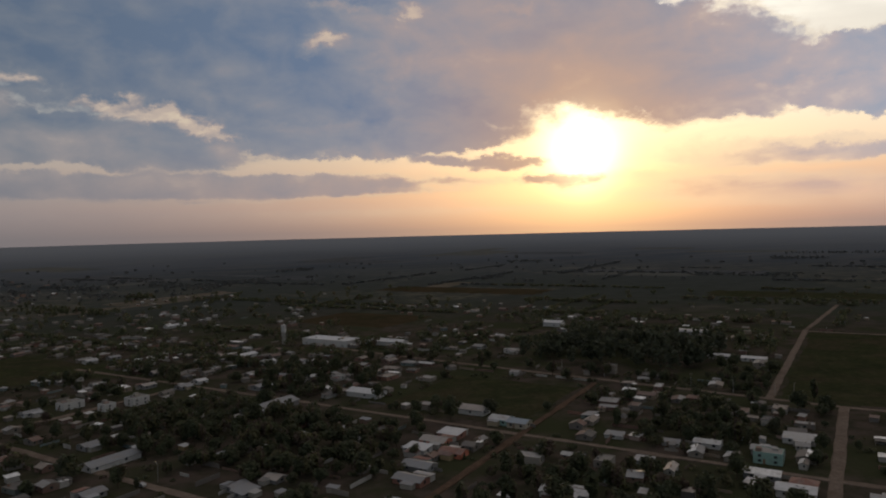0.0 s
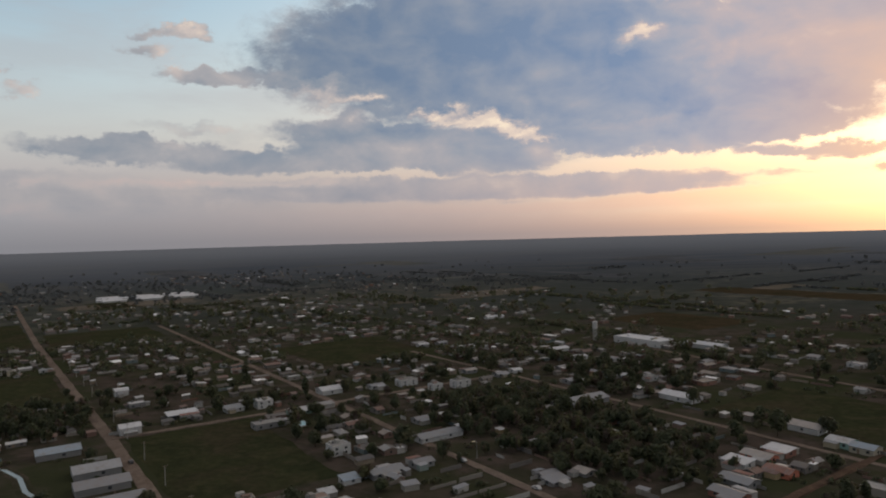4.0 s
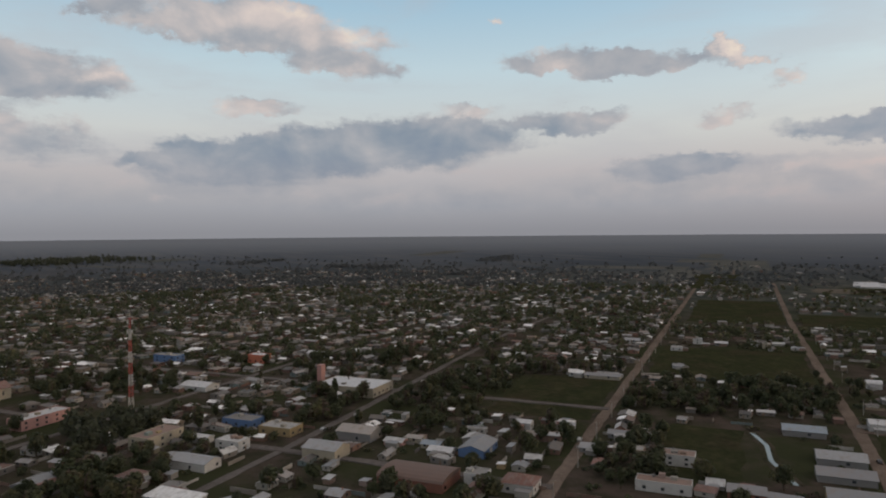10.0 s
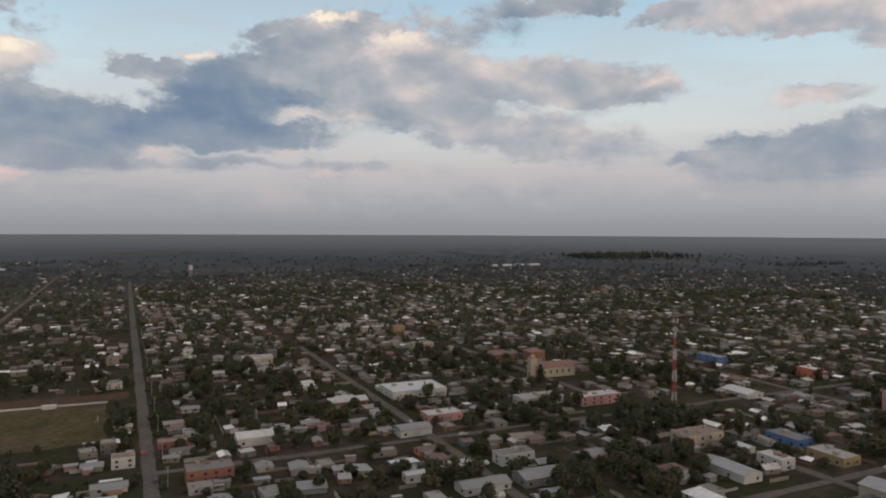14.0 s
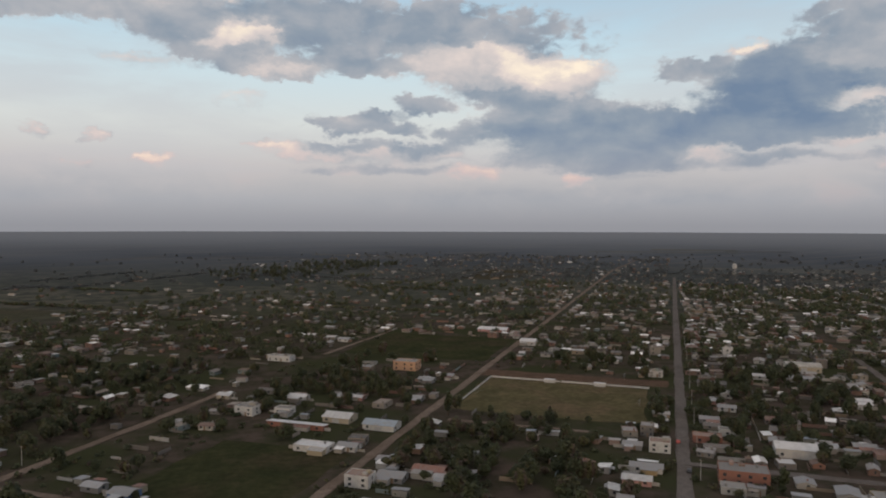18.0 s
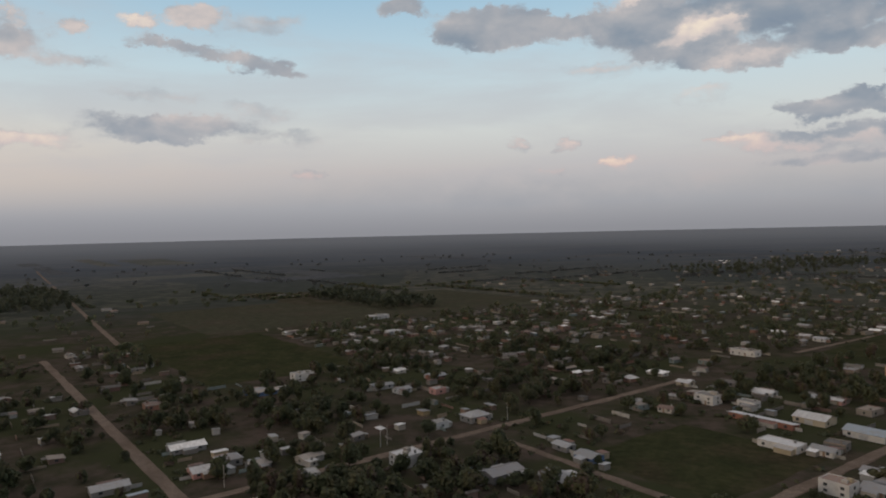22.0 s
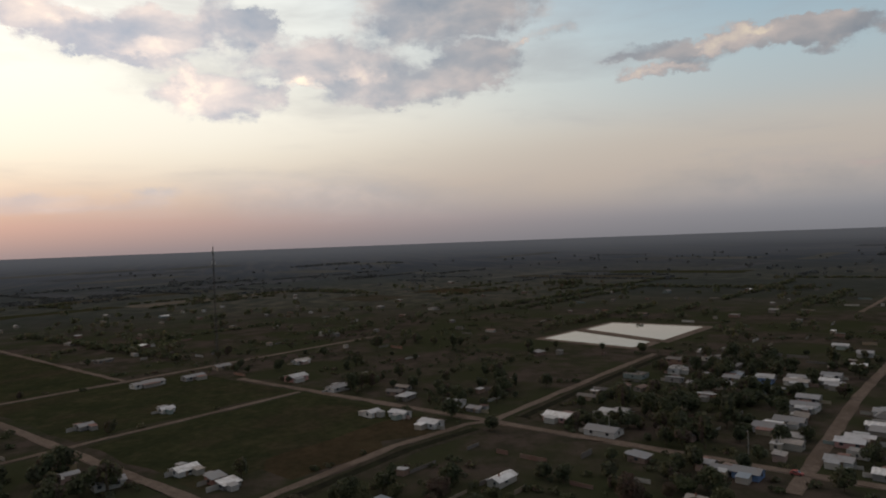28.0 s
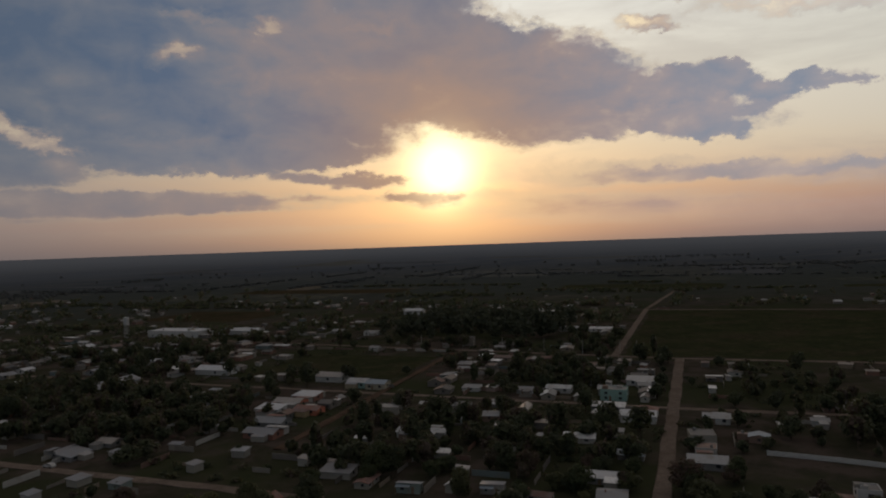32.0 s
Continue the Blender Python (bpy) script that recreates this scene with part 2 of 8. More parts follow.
# west of north
cloud("c", 321.8, 18.2, 8.99, 0.90, 0.03, 0.6, 0.75, 0.8, 0.5)
cloud("c", 308.1, 16.6, 9.91, 1.46, 0.29, 0.55, 0.8, 0.85, 0.4)
cloud("c", 304.5, 15.1, 4.01, 0.93, 0.17, 0.45, 0.6, 0.9, 0.35)
cloud("c", 297.1, 16.7, 5.88, 0.80, 0.11, 0.4, 0.45, 0.8, 0.5)
cloud("c", 287.3, 14.4, 6.25, 1.72, -0.00, 0.5, 0.6, 0.85, 0.45)
cloud("c", 284.4, 12.4, 4.19, 0.95, -0.01, 0.45, 0.5, 0.7, 0.5)
cloud("c", 296.0, 11.4, 2.91, 1.59, 0.10, 0.6, 0.65, 0.8, 0.5)
cloud("c", 298.5, 11.7, 1.49, 1.69, 0.09, 0.8, 0.85, 0.6, 0.5)
cloud("c", 286.9, 13.4, 0.92, 0.46, -0.17, 1, 1, 0.6, 0.5)
cloud("c", 289.9, 12.8, 0.77, 0.32, 0.13, 1, 1, 0.6, 0.5)
cloud("c", 292.3, 11.9, 1.40, 0.61, -0.19, 0.5, 0.6, 0.7, 0.5)
cloud("s", 332.3, 16.4, 2.06, 0.40, 0.04, 0.9, 1, 0.5, 0.5)
cloud("c", 300.1, 16.3, 4.60, 1.68, 0.05, 0.55, 0.7, 0.85, 0.45)
cloud("c", 300.9, 14.9, 3.50, 0.56, 0.01, 0.8, 0.9, 0.7, 0.5)
cloud("c", 294.5, 17.0, 3.09, 1.09, 0.22, 0.5, 0.55, 0.9, 0.4)
cloud("c", 277.8, 17.8, 7.28, 2.07, -0.04, 0.55, 0.55, 0.85, 0.4)
cloud("c", 288.5, 14.7, 8.44, 1.65, -0.03, 0.7, 0.8, 0.6, 0.6)
cloud("c", 276.1, 13.9, 4.13, 2.15, -0.07, 0.55, 0.6, 0.85, 0.45)
cloud("c", 281.6, 12.3, 6.71, 1.51, -0.05, 0.58, 0.65, 0.75, 0.5)
cloud("c", 296.6, 11.7, 4.92, 1.60, 0.00, 0.65, 0.75, 0.7, 0.5)
cloud("c", 298.4, 12.6, 1.10, 1.37, -0.06, 0.9, 1, 0.7, 0.6)
cloud("c", 285.1, 13.5, 1.29, 0.63, 0.28, 0.95, 1, 0.6, 0.6)
cloud("c", 290.2, 13.0, 1.03, 0.50, -0.03, 0.95, 1, 0.5, 0.6)
cloud("c", 271.9, 15.6, 0.70, 0.51, -0.24, 0.95, 1, 0.7, 0.5)
cloud("c", 260.6, 13.5, 5.75, 0.59, 0.03, 0.5, 0.6, 0.8, 0.35)
cloud("c", 262.0, 12.4, 3.35, 0.43, 0.03, 0.85, 0.95, 0.75, 0.4)
cloud("c", 250.9, 14.1, 5.62, 0.96, 0.03, 0.5, 0.62, 0.85, 0.4)
cloud("c", 255.8, 14.0, 2.58, 0.74, -0.23, 0.9, 1, 0.85, 0.4)
cloud("c", 244.0, 13.1, 3.95, 0.76, 0.16, 0.55, 0.7, 0.7, 0.5)
cloud("c", 240.9, 13.6, 2.04, 1.11, -0.04, 0.6, 0.8, 0.7, 0.5)
cloud("c", 250.3, 12.5, 0.79, 0.40, 0.12, 0.75, 0.85, 0.5, 0.5)
cloud("s", 269.1, 16.0, 2.30, 0.25, -0.04, 0.9, 0.9, 0.5, 0.6)
cloud("s", 248.0, 4.6, 2.31, 0.33, 0.08, 0.75, 0.8, 0.5, 0.5)
# small heaps to the south
cloud("c", 256.0, 14.0, 2.42, 0.83, -0.09, 0.7, 0.95, 0.85, 0.4)
cloud("c", 251.3, 14.1, 3.76, 0.86, -0.02, 0.55, 0.6, 0.8, 0.45)
cloud("c", 248.1, 16.7, 1.97, 0.78, 0.03, 0.75, 0.9, 0.75, 0.5)
cloud("c", 244.6, 13.2, 2.89, 0.66, 0.02, 0.55, 0.65, 0.7, 0.5)
cloud("c", 249.4, 12.6, 1.55, 0.48, -0.05, 0.7, 0.8, 0.6, 0.5)
cloud("c", 240.6, 16.6, 2.16, 0.33, -0.13, 0.8, 0.9, 0.7, 0.5)
cloud("c", 236.8, 13.8, 4.86, 1.27, 0.04, 0.58, 0.75, 0.7, 0.5)
cloud("c", 239.0, 15.2, 2.19, 0.58, -0.11, 0.8, 0.95, 0.8, 0.5)
cloud("c", 234.3, 15.3, 0.67, 0.76, 0.00, 0.9, 0.95, 0.7, 0.5)
cloud("c", 226.3, 15.5, 1.37, 0.76, 0.04, 0.85, 0.95, 0.75, 0.5)
cloud("c", 222.2, 16.4, 2.52, 0.84, -0.13, 0.65, 0.85, 0.75, 0.45)
cloud("c", 232.2, 17.8, 1.82, 0.49, -0.08, 0.75, 0.85, 0.7, 0.5)
cloud("c", 230.5, 15.0, 1.14, 0.64, 0.02, 0.75, 0.85, 0.7, 0.5)
cloud("c", 221.8, 13.8, 5.45, 0.51, 0.10, 0.5, 0.6, 0.75, 0.4)
cloud("c", 217.3, 12.8, 2.67, 0.51, 0.17, 0.5, 0.55, 0.75, 0.4)
cloud("s", 231.5, 12.9, 3.64, 0.43, 0.02, 0.52, 0.6, 0.6, 0.5)
cloud("s", 217.7, 16.1, 2.70, 0.62, -0.11, 0.5, 0.55, 0.6, 0.5)
cloud("s", 224.3, 8.2, 6.43, 0.99, -0.00, 0.5, 0.55, 0.7, 0.5)
cloud("s", 225.2, 10.5, 2.98, 0.53, 0.04, 0.6, 0.65, 0.5, 0.6)
cloud("s", 217.9, 9.6, 2.24, 0.26, 0.11, 0.58, 0.6, 0.5, 0.5)
cloud("s", 216.6, 7.6, 3.12, 0.35, 0.06, 0.5, 0.5, 0.5, 0.5)
cloud("s", 235.4, 7.2, 4.94, 0.80, -0.03, 0.85, 0.95, 0.75, 0.6)
cloud("c", 213.6, 4.5, 1.40, 0.53, 0.06, 0.8, 0.88, 0.8, 0.4)
cloud("s", 247.0, 4.4, 2.21, 0.60, 0.01, 0.7, 0.78, 0.6, 0.6)
cloud("c", 198.6, 15.8, 4.90, 1.45, 0.07, 0.4, 0.5, 0.95, 0.3)
cloud("c", 201.7, 15.2, 1.81, 1.05, 0.05, 0.38, 0.45, 0.9, 0.3)
cloud("c", 189.5, 15.6, 6.19, 1.00, 0.11, 0.45, 0.55, 0.85, 0.4)
cloud("c", 185.5, 13.1, 3.54, 0.80, 0.07, 0.45, 0.5, 0.9, 0.35)
cloud("c", 180.2, 12.6, 3.97, 1.07, 0.14, 0.5, 0.7, 0.85, 0.4)
cloud("c", 181.7, 14.4, 2.22, 0.95, 0.15, 0.9, 1, 0.8, 0.5)
cloud("c", 185.5, 13.7, 0.79, 0.40, 0.12, 0.9, 0.95, 0.7, 0.5)
cloud("s", 190.8, 12.2, 2.52, 0.33, 0.09, 0.75, 0.8, 0.6, 0.5)
cloud("c", 206.2, 17.3, 1.82, 0.62, 0.03, 0.45, 0.5, 0.8, 0.4)
cloud("s", 182.9, 9.7, 1.51, 0.20, 0.11, 0.7, 0.7, 0.5, 0.5)
cloud("c", 197.0, 6.8, 0.53, 0.27, 0.05, 0.85, 0.85, 0.7, 0.5)
cloud("c", 193.4, 6.8, 0.60, 0.52, 0.06, 0.85, 0.9, 0.8, 0.4)
cloud("c", 189.7, 4.9, 1.87, 0.39, 0.06, 0.85, 0.95, 0.85, 0.4)
cloud("c", 194.0, 4.5, 0.87, 0.18, 0.05, 0.8, 0.85, 0.7, 0.5)
cloud("c", 176.1, 8.1, 1.67, 0.69, 0.12, 0.3, 0.4, 0.9, 0.3)
# the mottled heaps to the south-east
cloud("c", 196.5, 15.7, 6.47, 1.14, -0.04, 0.42, 0.5, 0.95, 0.3)
cloud("m", 186.7, 15.2, 5.90, 1.68, 0.08, 0.42, 0.55, 0.9, 0.35)
cloud("m", 170.9, 15.4, 15.27, 2.47, 0.06, 0.3, 0.4, 0.9, 0.5)
cloud("c", 182.1, 12.8, 6.85, 0.95, 0.08, 0.45, 0.5, 0.9, 0.4)
cloud("m", 173.1, 12.8, 5.32, 0.85, 0.09, 0.35, 0.42, 0.9, 0.4)
cloud("c", 182.1, 14.5, 2.74, 0.93, 0.10, 0.85, 0.95, 0.85, 0.5)
cloud("c", 184.9, 13.9, 1.83, 0.34, -0.00, 0.85, 0.95, 0.7, 0.5)
cloud("c", 185.8, 17.1, 3.18, 0.62, -0.01, 0.9, 1, 0.7, 0.5)
cloud("c", 179.9, 12.2, 2.74, 0.43, 0.06, 0.72, 0.78, 0.6, 0.5)
cloud("c", 147.7, 7.4, 14.87, 1.78, -0.01, 0.12, 0.2, 1, 0.35)
cloud("c", 159.1, 8.7, 5.02, 1.33, -0.02, 0.2, 0.3, 0.9, 0.4)
cloud("c", 153.8, 5.8, 8.75, 1.78, 0.06, 0.25, 0.3, 0.8, 0.4)
cloud("c", 162.1, 12.3, 8.38, 2.02, 0.09, 0.65, 0.8, 1, 0.35)
cloud("c", 159.3, 9.8, 6.53, 0.73, 0.08, 0.3, 0.4, 0.95, 0.3)
cloud("c", 160.9, 12.6, 2.36, 1.00, 0.09, 0.95, 1, 0.9, 0.6)
cloud("c", 156.7, 12.8, 2.21, 0.70, 0.11, 0.9, 1, 0.85, 0.5)
cloud("c", 173.1, 8.0, 4.00, 0.88, 0.03, 0.3, 0.4, 0.95, 0.3)
cloud("c", 164.9, 7.5, 2.90, 0.64, -0.05, 0.32, 0.4, 0.9, 0.3)
cloud("m", 168.7, 9.6, 2.58, 0.64, 0.05, 0.35, 0.42, 0.8, 0.4)
cloud("s", 171.8, 6.2, 7.07, 0.62, 0.01, 0.4, 0.45, 0.8, 0.4)
cloud("s", 174.9, 5.6, 6.75, 0.36, 0.05, 0.8, 0.9, 0.7, 0.4)
cloud("c", 180.3, 6.3, 1.83, 0.54, -0.09, 0.85, 0.95, 0.8, 0.5)
cloud("s", 166.6, 5.6, 2.54, 0.35, 0.04, 0.8, 0.85, 0.7, 0.5)
cloud("s", 170.9, 4.6, 10.10, 0.45, 0.02, 0.4, 0.45, 0.7, 0.5)
cloud("s", 164.5, 4.3, 2.48, 0.26, 0.03, 0.8, 0.9, 0.7, 0.5)
cloud("s", 156.6, 3.6, 1.85, 0.33, 0.04, 0.85, 0.9, 0.7, 0.5)
cloud("c", 193.6, 6.6, 0.66, 0.53, -0.02, 0.85, 0.9, 0.75, 0.4)
cloud("c", 197.1, 6.7, 0.65, 0.26, -0.02, 0.85, 0.85, 0.7, 0.5)
cloud("c", 189.5, 5.0, 2.04, 0.32, -0.00, 0.85, 0.95, 0.8, 0.4)
cloud("c", 194.4, 4.5, 0.66, 0.18, -0.01, 0.8, 0.85, 0.6, 0.5)
cloud("s", 190.3, 12.2, 3.15, 0.26, -0.02, 0.7, 0.72, 0.5, 0.5)
# the blue-grey wedge to the east
cloud("c", 129.1, 11.2, 9.22, 3.15, 0.09, 0.42, 0.5, 0.9, 0.4)
cloud("c", 139.0, 11.1, 7.57, 2.53, -0.20, 0.05, 0.15, 1, 0.35)
cloud("c", 133.7, 14.8, 6.30, 1.97, -0.11, 0.35, 0.6, 0.95, 0.35)
cloud("c", 127.3, 14.3, 4.64, 1.32, 0.12, 0.5, 0.7, 0.8, 0.4)
cloud("c", 147.7, 11.8, 2.70, 0.86, 0.02, 0.3, 0.4, 0.9, 0.35)
cloud("c", 134.2, 16.4, 1.79, 0.47, 0.10, 1, 1, 0.9, 0.4)
cloud("c", 143.8, 13.1, 1.54, 0.30, -0.06, 0.9, 1, 0.8, 0.5)
cloud("s", 135.2, 9.0, 4.04, 0.29, -0.00, 0.75, 0.8, 0.7, 0.5)
cloud("s", 136.8, 6.4, 2.48, 0.34, 0.03, 0.82, 0.86, 0.6, 0.6)
cloud("s", 132.8, 5.1, 5.10, 0.42, 0.03, 0.5, 0.5, 0.7, 0.5)
cloud("s", 149.9, 5.0, 13.66, 0.63, 0.00, 0.28, 0.35, 0.8, 0.5)
cloud("c", 145.9, 5.4, 2.24, 0.49, 0.01, 0.7, 0.8, 0.8, 0.5)
cloud("c", 124.4, 7.4, 2.36, 0.58, -0.05, 0.4, 0.45, 0.8, 0.4)
cloud("s", 156.4, 3.7, 2.07, 0.37, -0.01, 0.85, 0.9, 0.8, 0.4)
cloud("s", 164.1, 4.2, 2.69, 0.27, -0.02, 0.8, 0.85, 0.7, 0.5)
cloud("s", 133.5, 4.4, 1.19, 0.21, 0.02, 0.85, 0.9, 0.7, 0.5)
# grey heaps over the town
cloud("c", 128.4, 12.0, 11.85, 2.39, 0.03, 0.5, 0.6, 0.9, 0.4)
cloud("c", 115.6, 11.5, 9.84, 1.95, 0.07, 0.52, 0.62, 0.9, 0.4)
cloud("c", 116.5, 7.3, 8.56, 2.01, 0.13, 0.55, 0.6, 0.75, 0.5)
cloud("m", 123.8, 15.9, 6.85, 1.68, -0.00, 0.35, 0.4, 0.5, 0.6)
cloud("c", 128.4, 14.8, 3.19, 0.85, -0.02, 0.8, 0.95, 0.8, 0.5)
cloud("c", 133.8, 16.5, 2.22, 0.49, 0.04, 1, 1, 0.9, 0.5)
cloud("m", 131.1, 15.3, 1.80, 0.84, -0.03, 0.38, 0.45, 0.8, 0.4)
cloud("c", 107.4, 11.0, 2.09, 0.59, 0.05, 0.75, 0.85, 0.6, 0.5)
cloud("c", 98.4, 15.0, 9.21, 1.14, 0.07, 0.5, 0.65, 0.8, 0.45)
cloud("c", 115.7, 17.3, 5.35, 0.73, 0.04, 0.25, 0.3, 0.9, 0.4)
cloud("c", 96.4, 5.8, 8.92, 2.00, -0.06, 0.3, 0.35, 0.95, 0.4)
cloud("c", 105.6, 5.8, 2.06, 0.43, 0.03, 0.4, 0.45, 0.8, 0.4)
cloud("c", 96.5, 9.6, 3.57, 0.78, -0.03, 0.75, 0.85, 0.6, 0.6)
cloud("s", 131.1, 4.8, 8.16, 0.90, 0.04, 0.5, 0.55, 0.5, 0.6)
cloud("s", 133.3, 4.2, 1.35, 0.27, -0.02, 0.85, 0.9, 0.7, 0.5)
cloud("s", 103.6, 2.8, 1.61, 0.26, 0.01, 0.75, 0.8, 0.6, 0.5)
cloud("s", 132.4, 8.8, 4.50, 0.35, -0.03, 0.7, 0.8, 0.6, 0.5)
cloud("c", 87.7, 6.7, 12.75, 2.25, -0.10, 0.3, 0.38, 0.9, 0.45)
cloud("c", 72.5, 8.6, 5.63, 0.84, -0.04, 0.45, 0.55, 0.8, 0.5)
cloud("c", 79.6, 9.6, 3.47, 0.43, -0.01, 0.75, 0.85, 0.6, 0.5)
cloud("s", 79.6, 5.9, 3.91, 0.71, -0.27, 0.7, 0.75, 0.5, 0.7)
cloud("c", 96.8, 15.9, 9.10, 1.88, 0.08, 0.6, 0.75, 0.8, 0.5)
cloud("c", 106.6, 16.2, 3.02, 0.73, -0.06, 0.4, 0.5, 0.8, 0.4)
cloud("c", 89.9, 13.1, 5.02, 0.78, 0.06, 0.6, 0.75, 0.7, 0.5)
cloud("c", 87.6, 15.0, 4.53, 1.05, 0.03, 0.7, 0.85, 0.5, 0.6)
cloud("c", 68.6, 12.7, 7.59, 0.55, 0.04, 0.5, 0.65, 0.8, 0.4)
cloud("s", 63.8, 4.8, 4.55, 1.11, -0.08, 0.38, 0.42, 0.8, 0.4)
# scattered heaps towards the sun again
cloud("c", 68.4, 13.1, 8.41, 0.85, 0.06, 0.5, 0.6, 0.85, 0.4)
cloud("c", 60.0, 13.5, 1.60, 0.95, 0.20, 0.85, 1, 0.85, 0.4)
cloud("c", 58.0, 12.2, 1.83, 0.44, 0.02, 0.8, 0.9, 0.8, 0.4)
cloud("c", 55.7, 10.8, 1.83, 0.35, 0.03, 0.78, 0.85, 0.7, 0.5)
cloud("c", 77.7, 16.4, 0.81, 0.24, -0.08, 0.8, 0.85, 0.6, 0.5)
cloud("c", 44.4, 15.6, 1.52, 0.57, -0.01, 0.8, 1, 0.85, 0.4)
cloud("c", 47.0, 15.4, 2.21, 0.50, 0.07, 0.55, 0.7, 0.7, 0.5)
cloud("c", 47.1, 14.0, 2.21, 0.29, 0.06, 0.6, 0.8, 0.7, 0.5)
cloud("s", 42.3, 12.6, 4.68, 0.50, 0.03, 0.45, 0.55, 0.85, 0.4)
cloud("s", 35.4, 12.3, 5.86, 0.48, 0.09, 0.35, 0.4, 0.9, 0.4)
cloud("s", 33.4, 11.3, 4.17, 0.32, 0.11, 0.85, 0.95, 0.7, 0.5)
cloud("s", 30.9, 9.8, 2.18, 0.39, -0.00, 0.3, 0.35, 0.9, 0.4)
cloud("s", 44.5, 6.6, 11.30, 0.97, 0.05, 0.4, 0.45, 0.9, 0.4)
cloud("s", 29.8, 7.1, 7.85, 1.19, -0.02, 0.4, 0.45, 0.9, 0.4)
cloud("s", 43.6, 8.6, 5.60, 0.39, 0.06, 0.7, 0.8, 0.5, 0.6)
cloud("c", 60.3, 8.3, 2.07, 0.54, -0.08, 0.75, 0.8, 0.6, 0.5)
cloud("s", 55.8, 4.3, 1.38, 0.27, 0.02, 0.8, 0.8, 0.6, 0.5)
cloud("c", 21.1, 8.8, 4.82, 0.70, 0.26, 0.8, 1, 0.85, 0.5)
cloud("c", 9.4, 14.8, 1.16, 0.70, -0.27, 0.75, 0.85, 0.6, 0.6)

# each band of height is a set of curves over yaw; the bands glide into one another
spread = []
for s in range(SECTORS):
    along = sky.math("MULTIPLY_ADD", cloud_yaw, 1 / 120.0, -float(s))
    three = sky.add("ShaderNodeCombineColor")
    for k in range(3):
        sky.plug(three.inputs[k], along)
    spread.append(three.outputs[0])
second, third = sky.math("GREATER_THAN", cloud_yaw, 120.0), sky.math("GREATER_THAN", cloud_yaw, 240.0)
chart = (0.0, 0.5, 0.0, 1.0)
for band in range(BANDS):
    parts = []
    for s in range(SECTORS):
        n = sky.add("ShaderNodeRGBCurve")
        sky.plug(n.inputs[1], spread[s])
        for k, field in enumerate((body, tones, thin)):
            row = field[band, s * STEPS : (s + 1) * STEPS + 1]
            points = n.mapping.curves[k].points
            for p, i in zip(points, (0, STEPS)):
                p.location = (i / STEPS, float(row[i]))
            # a point where the curve bends
            for i in range(1, STEPS):
                if abs(row[i - 1] - 2 * row[i] + row[i + 1]) > 1e-5:
                    points.new(i / STEPS, float(row[i]))
            for p in points:
                p.handle_type = "VECTOR"
        n.mapping.update()
        parts.append(n.outputs[0])
    row = sky.mix(third, sky.mix(second, parts[0], parts[1]), parts[2])
    chart = row if band == 0 else sky.mix(sky.step(cloud_up, float(map_up[band - 1]), float(map_up[band])), chart, row)
charted = sky.add("ShaderNodeSeparateColor")
sky.plug(charted.inputs[0], chart)
mass, tone, wisps = charted.outputs[0], charted.outputs[1], charted.outputs[2]
# billows that break up the outlines: heaped, drawn out to streaks, and mottled high up in the south-east
billow = sky.math("SUBTRACT", sky.noise(drawn, 15.0, 9.0, 0.66, 0.2), 0.5)
streak = sky.math("SUBTRACT", sky.noise(sky.vmath("MULTIPLY", way, (1.0, 1.0, 6.0)), 9.0, 8.0, 0.62, 0.4), 0.5)
speckle = sky.math("SUBTRACT", sky.noise(drawn, 44.0, 3.0, 0.5, 0.6), 0.5)
mottled = sky.math("MULTIPLY", sky.step(up, 11.0, 15.0), sky.math("MULTIPLY", sky.step(yaw_of, 110.0, 140.0), 1.9))
edge = sky.math("ADD", sky.math("MULTIPLY", billow, sky.math("MULTIPLY_ADD", sky.step(up, 3.0, 11.0), 0.75, 0.45)), sky.math("MULTIPLY", sky.math("MULTIPLY", streak, 0.8), sky.math("SUBTRACT", 1.0, sky.step(up, 5.0, 10.0))))
edge = sky.math("ADD", edge, sky.math("MULTIPLY", speckle, mottled))
# high cloud overhead, out of the picture, added; its lightness is set to light the ground
over = sky.math("MULTIPLY", sky.step(up, 20.0, 34.0), 0.55)
dense = sky.step(sky.math("ADD", sky.math("MAXIMUM", mass, over), sky.math("MULTIPLY", edge, sky.step(mass, 0.0, 0.3))), 0.05, 0.64)
veiling = sky.math("MULTIPLY", sky.math("ADD", wisps, sky.math("MULTIPLY", sky.math("MULTIPLY", streak, wisps), 1.6), clamp=True), 1.15, clamp=True)
cover = sky.math("SUBTRACT", 1.0, sky.math("MULTIPLY", sky.math("SUBTRACT", 1.0, dense), sky.math("SUBTRACT", 1.0, veiling)))
cover = sky.math("MULTIPLY", cover, sky.math("MULTIPLY_ADD", sky.step(up, 0.3, 3.2), 0.8, 0.2))
soft_noise, soft_lit = sky.noise(drawn, 11.0, 5.0, 0.52, 0.3), sky.noise(lift, 11.0, 5.0, 0.52, 0.3)
relief = sky.math("SUBTRACT", soft_noise, soft_lit)
# above 20 degrees the added cloud is made lighter, to brighten the ground
tone = sky.math("ADD", sky.math("ADD", sky.math("MULTIPLY_ADD", relief, 0.8, tone), sky.math("MULTIPLY", sky.step(up, 20.0, 34.0), 0.27)), sky.math("MULTIPLY", sky.math("SUBTRACT", 1.0, dense), 0.06), clamp=True)
sun_side = sky.math("POWER", sky.math("MULTIPLY_ADD", toward, 0.5, 0.5), 10.0)
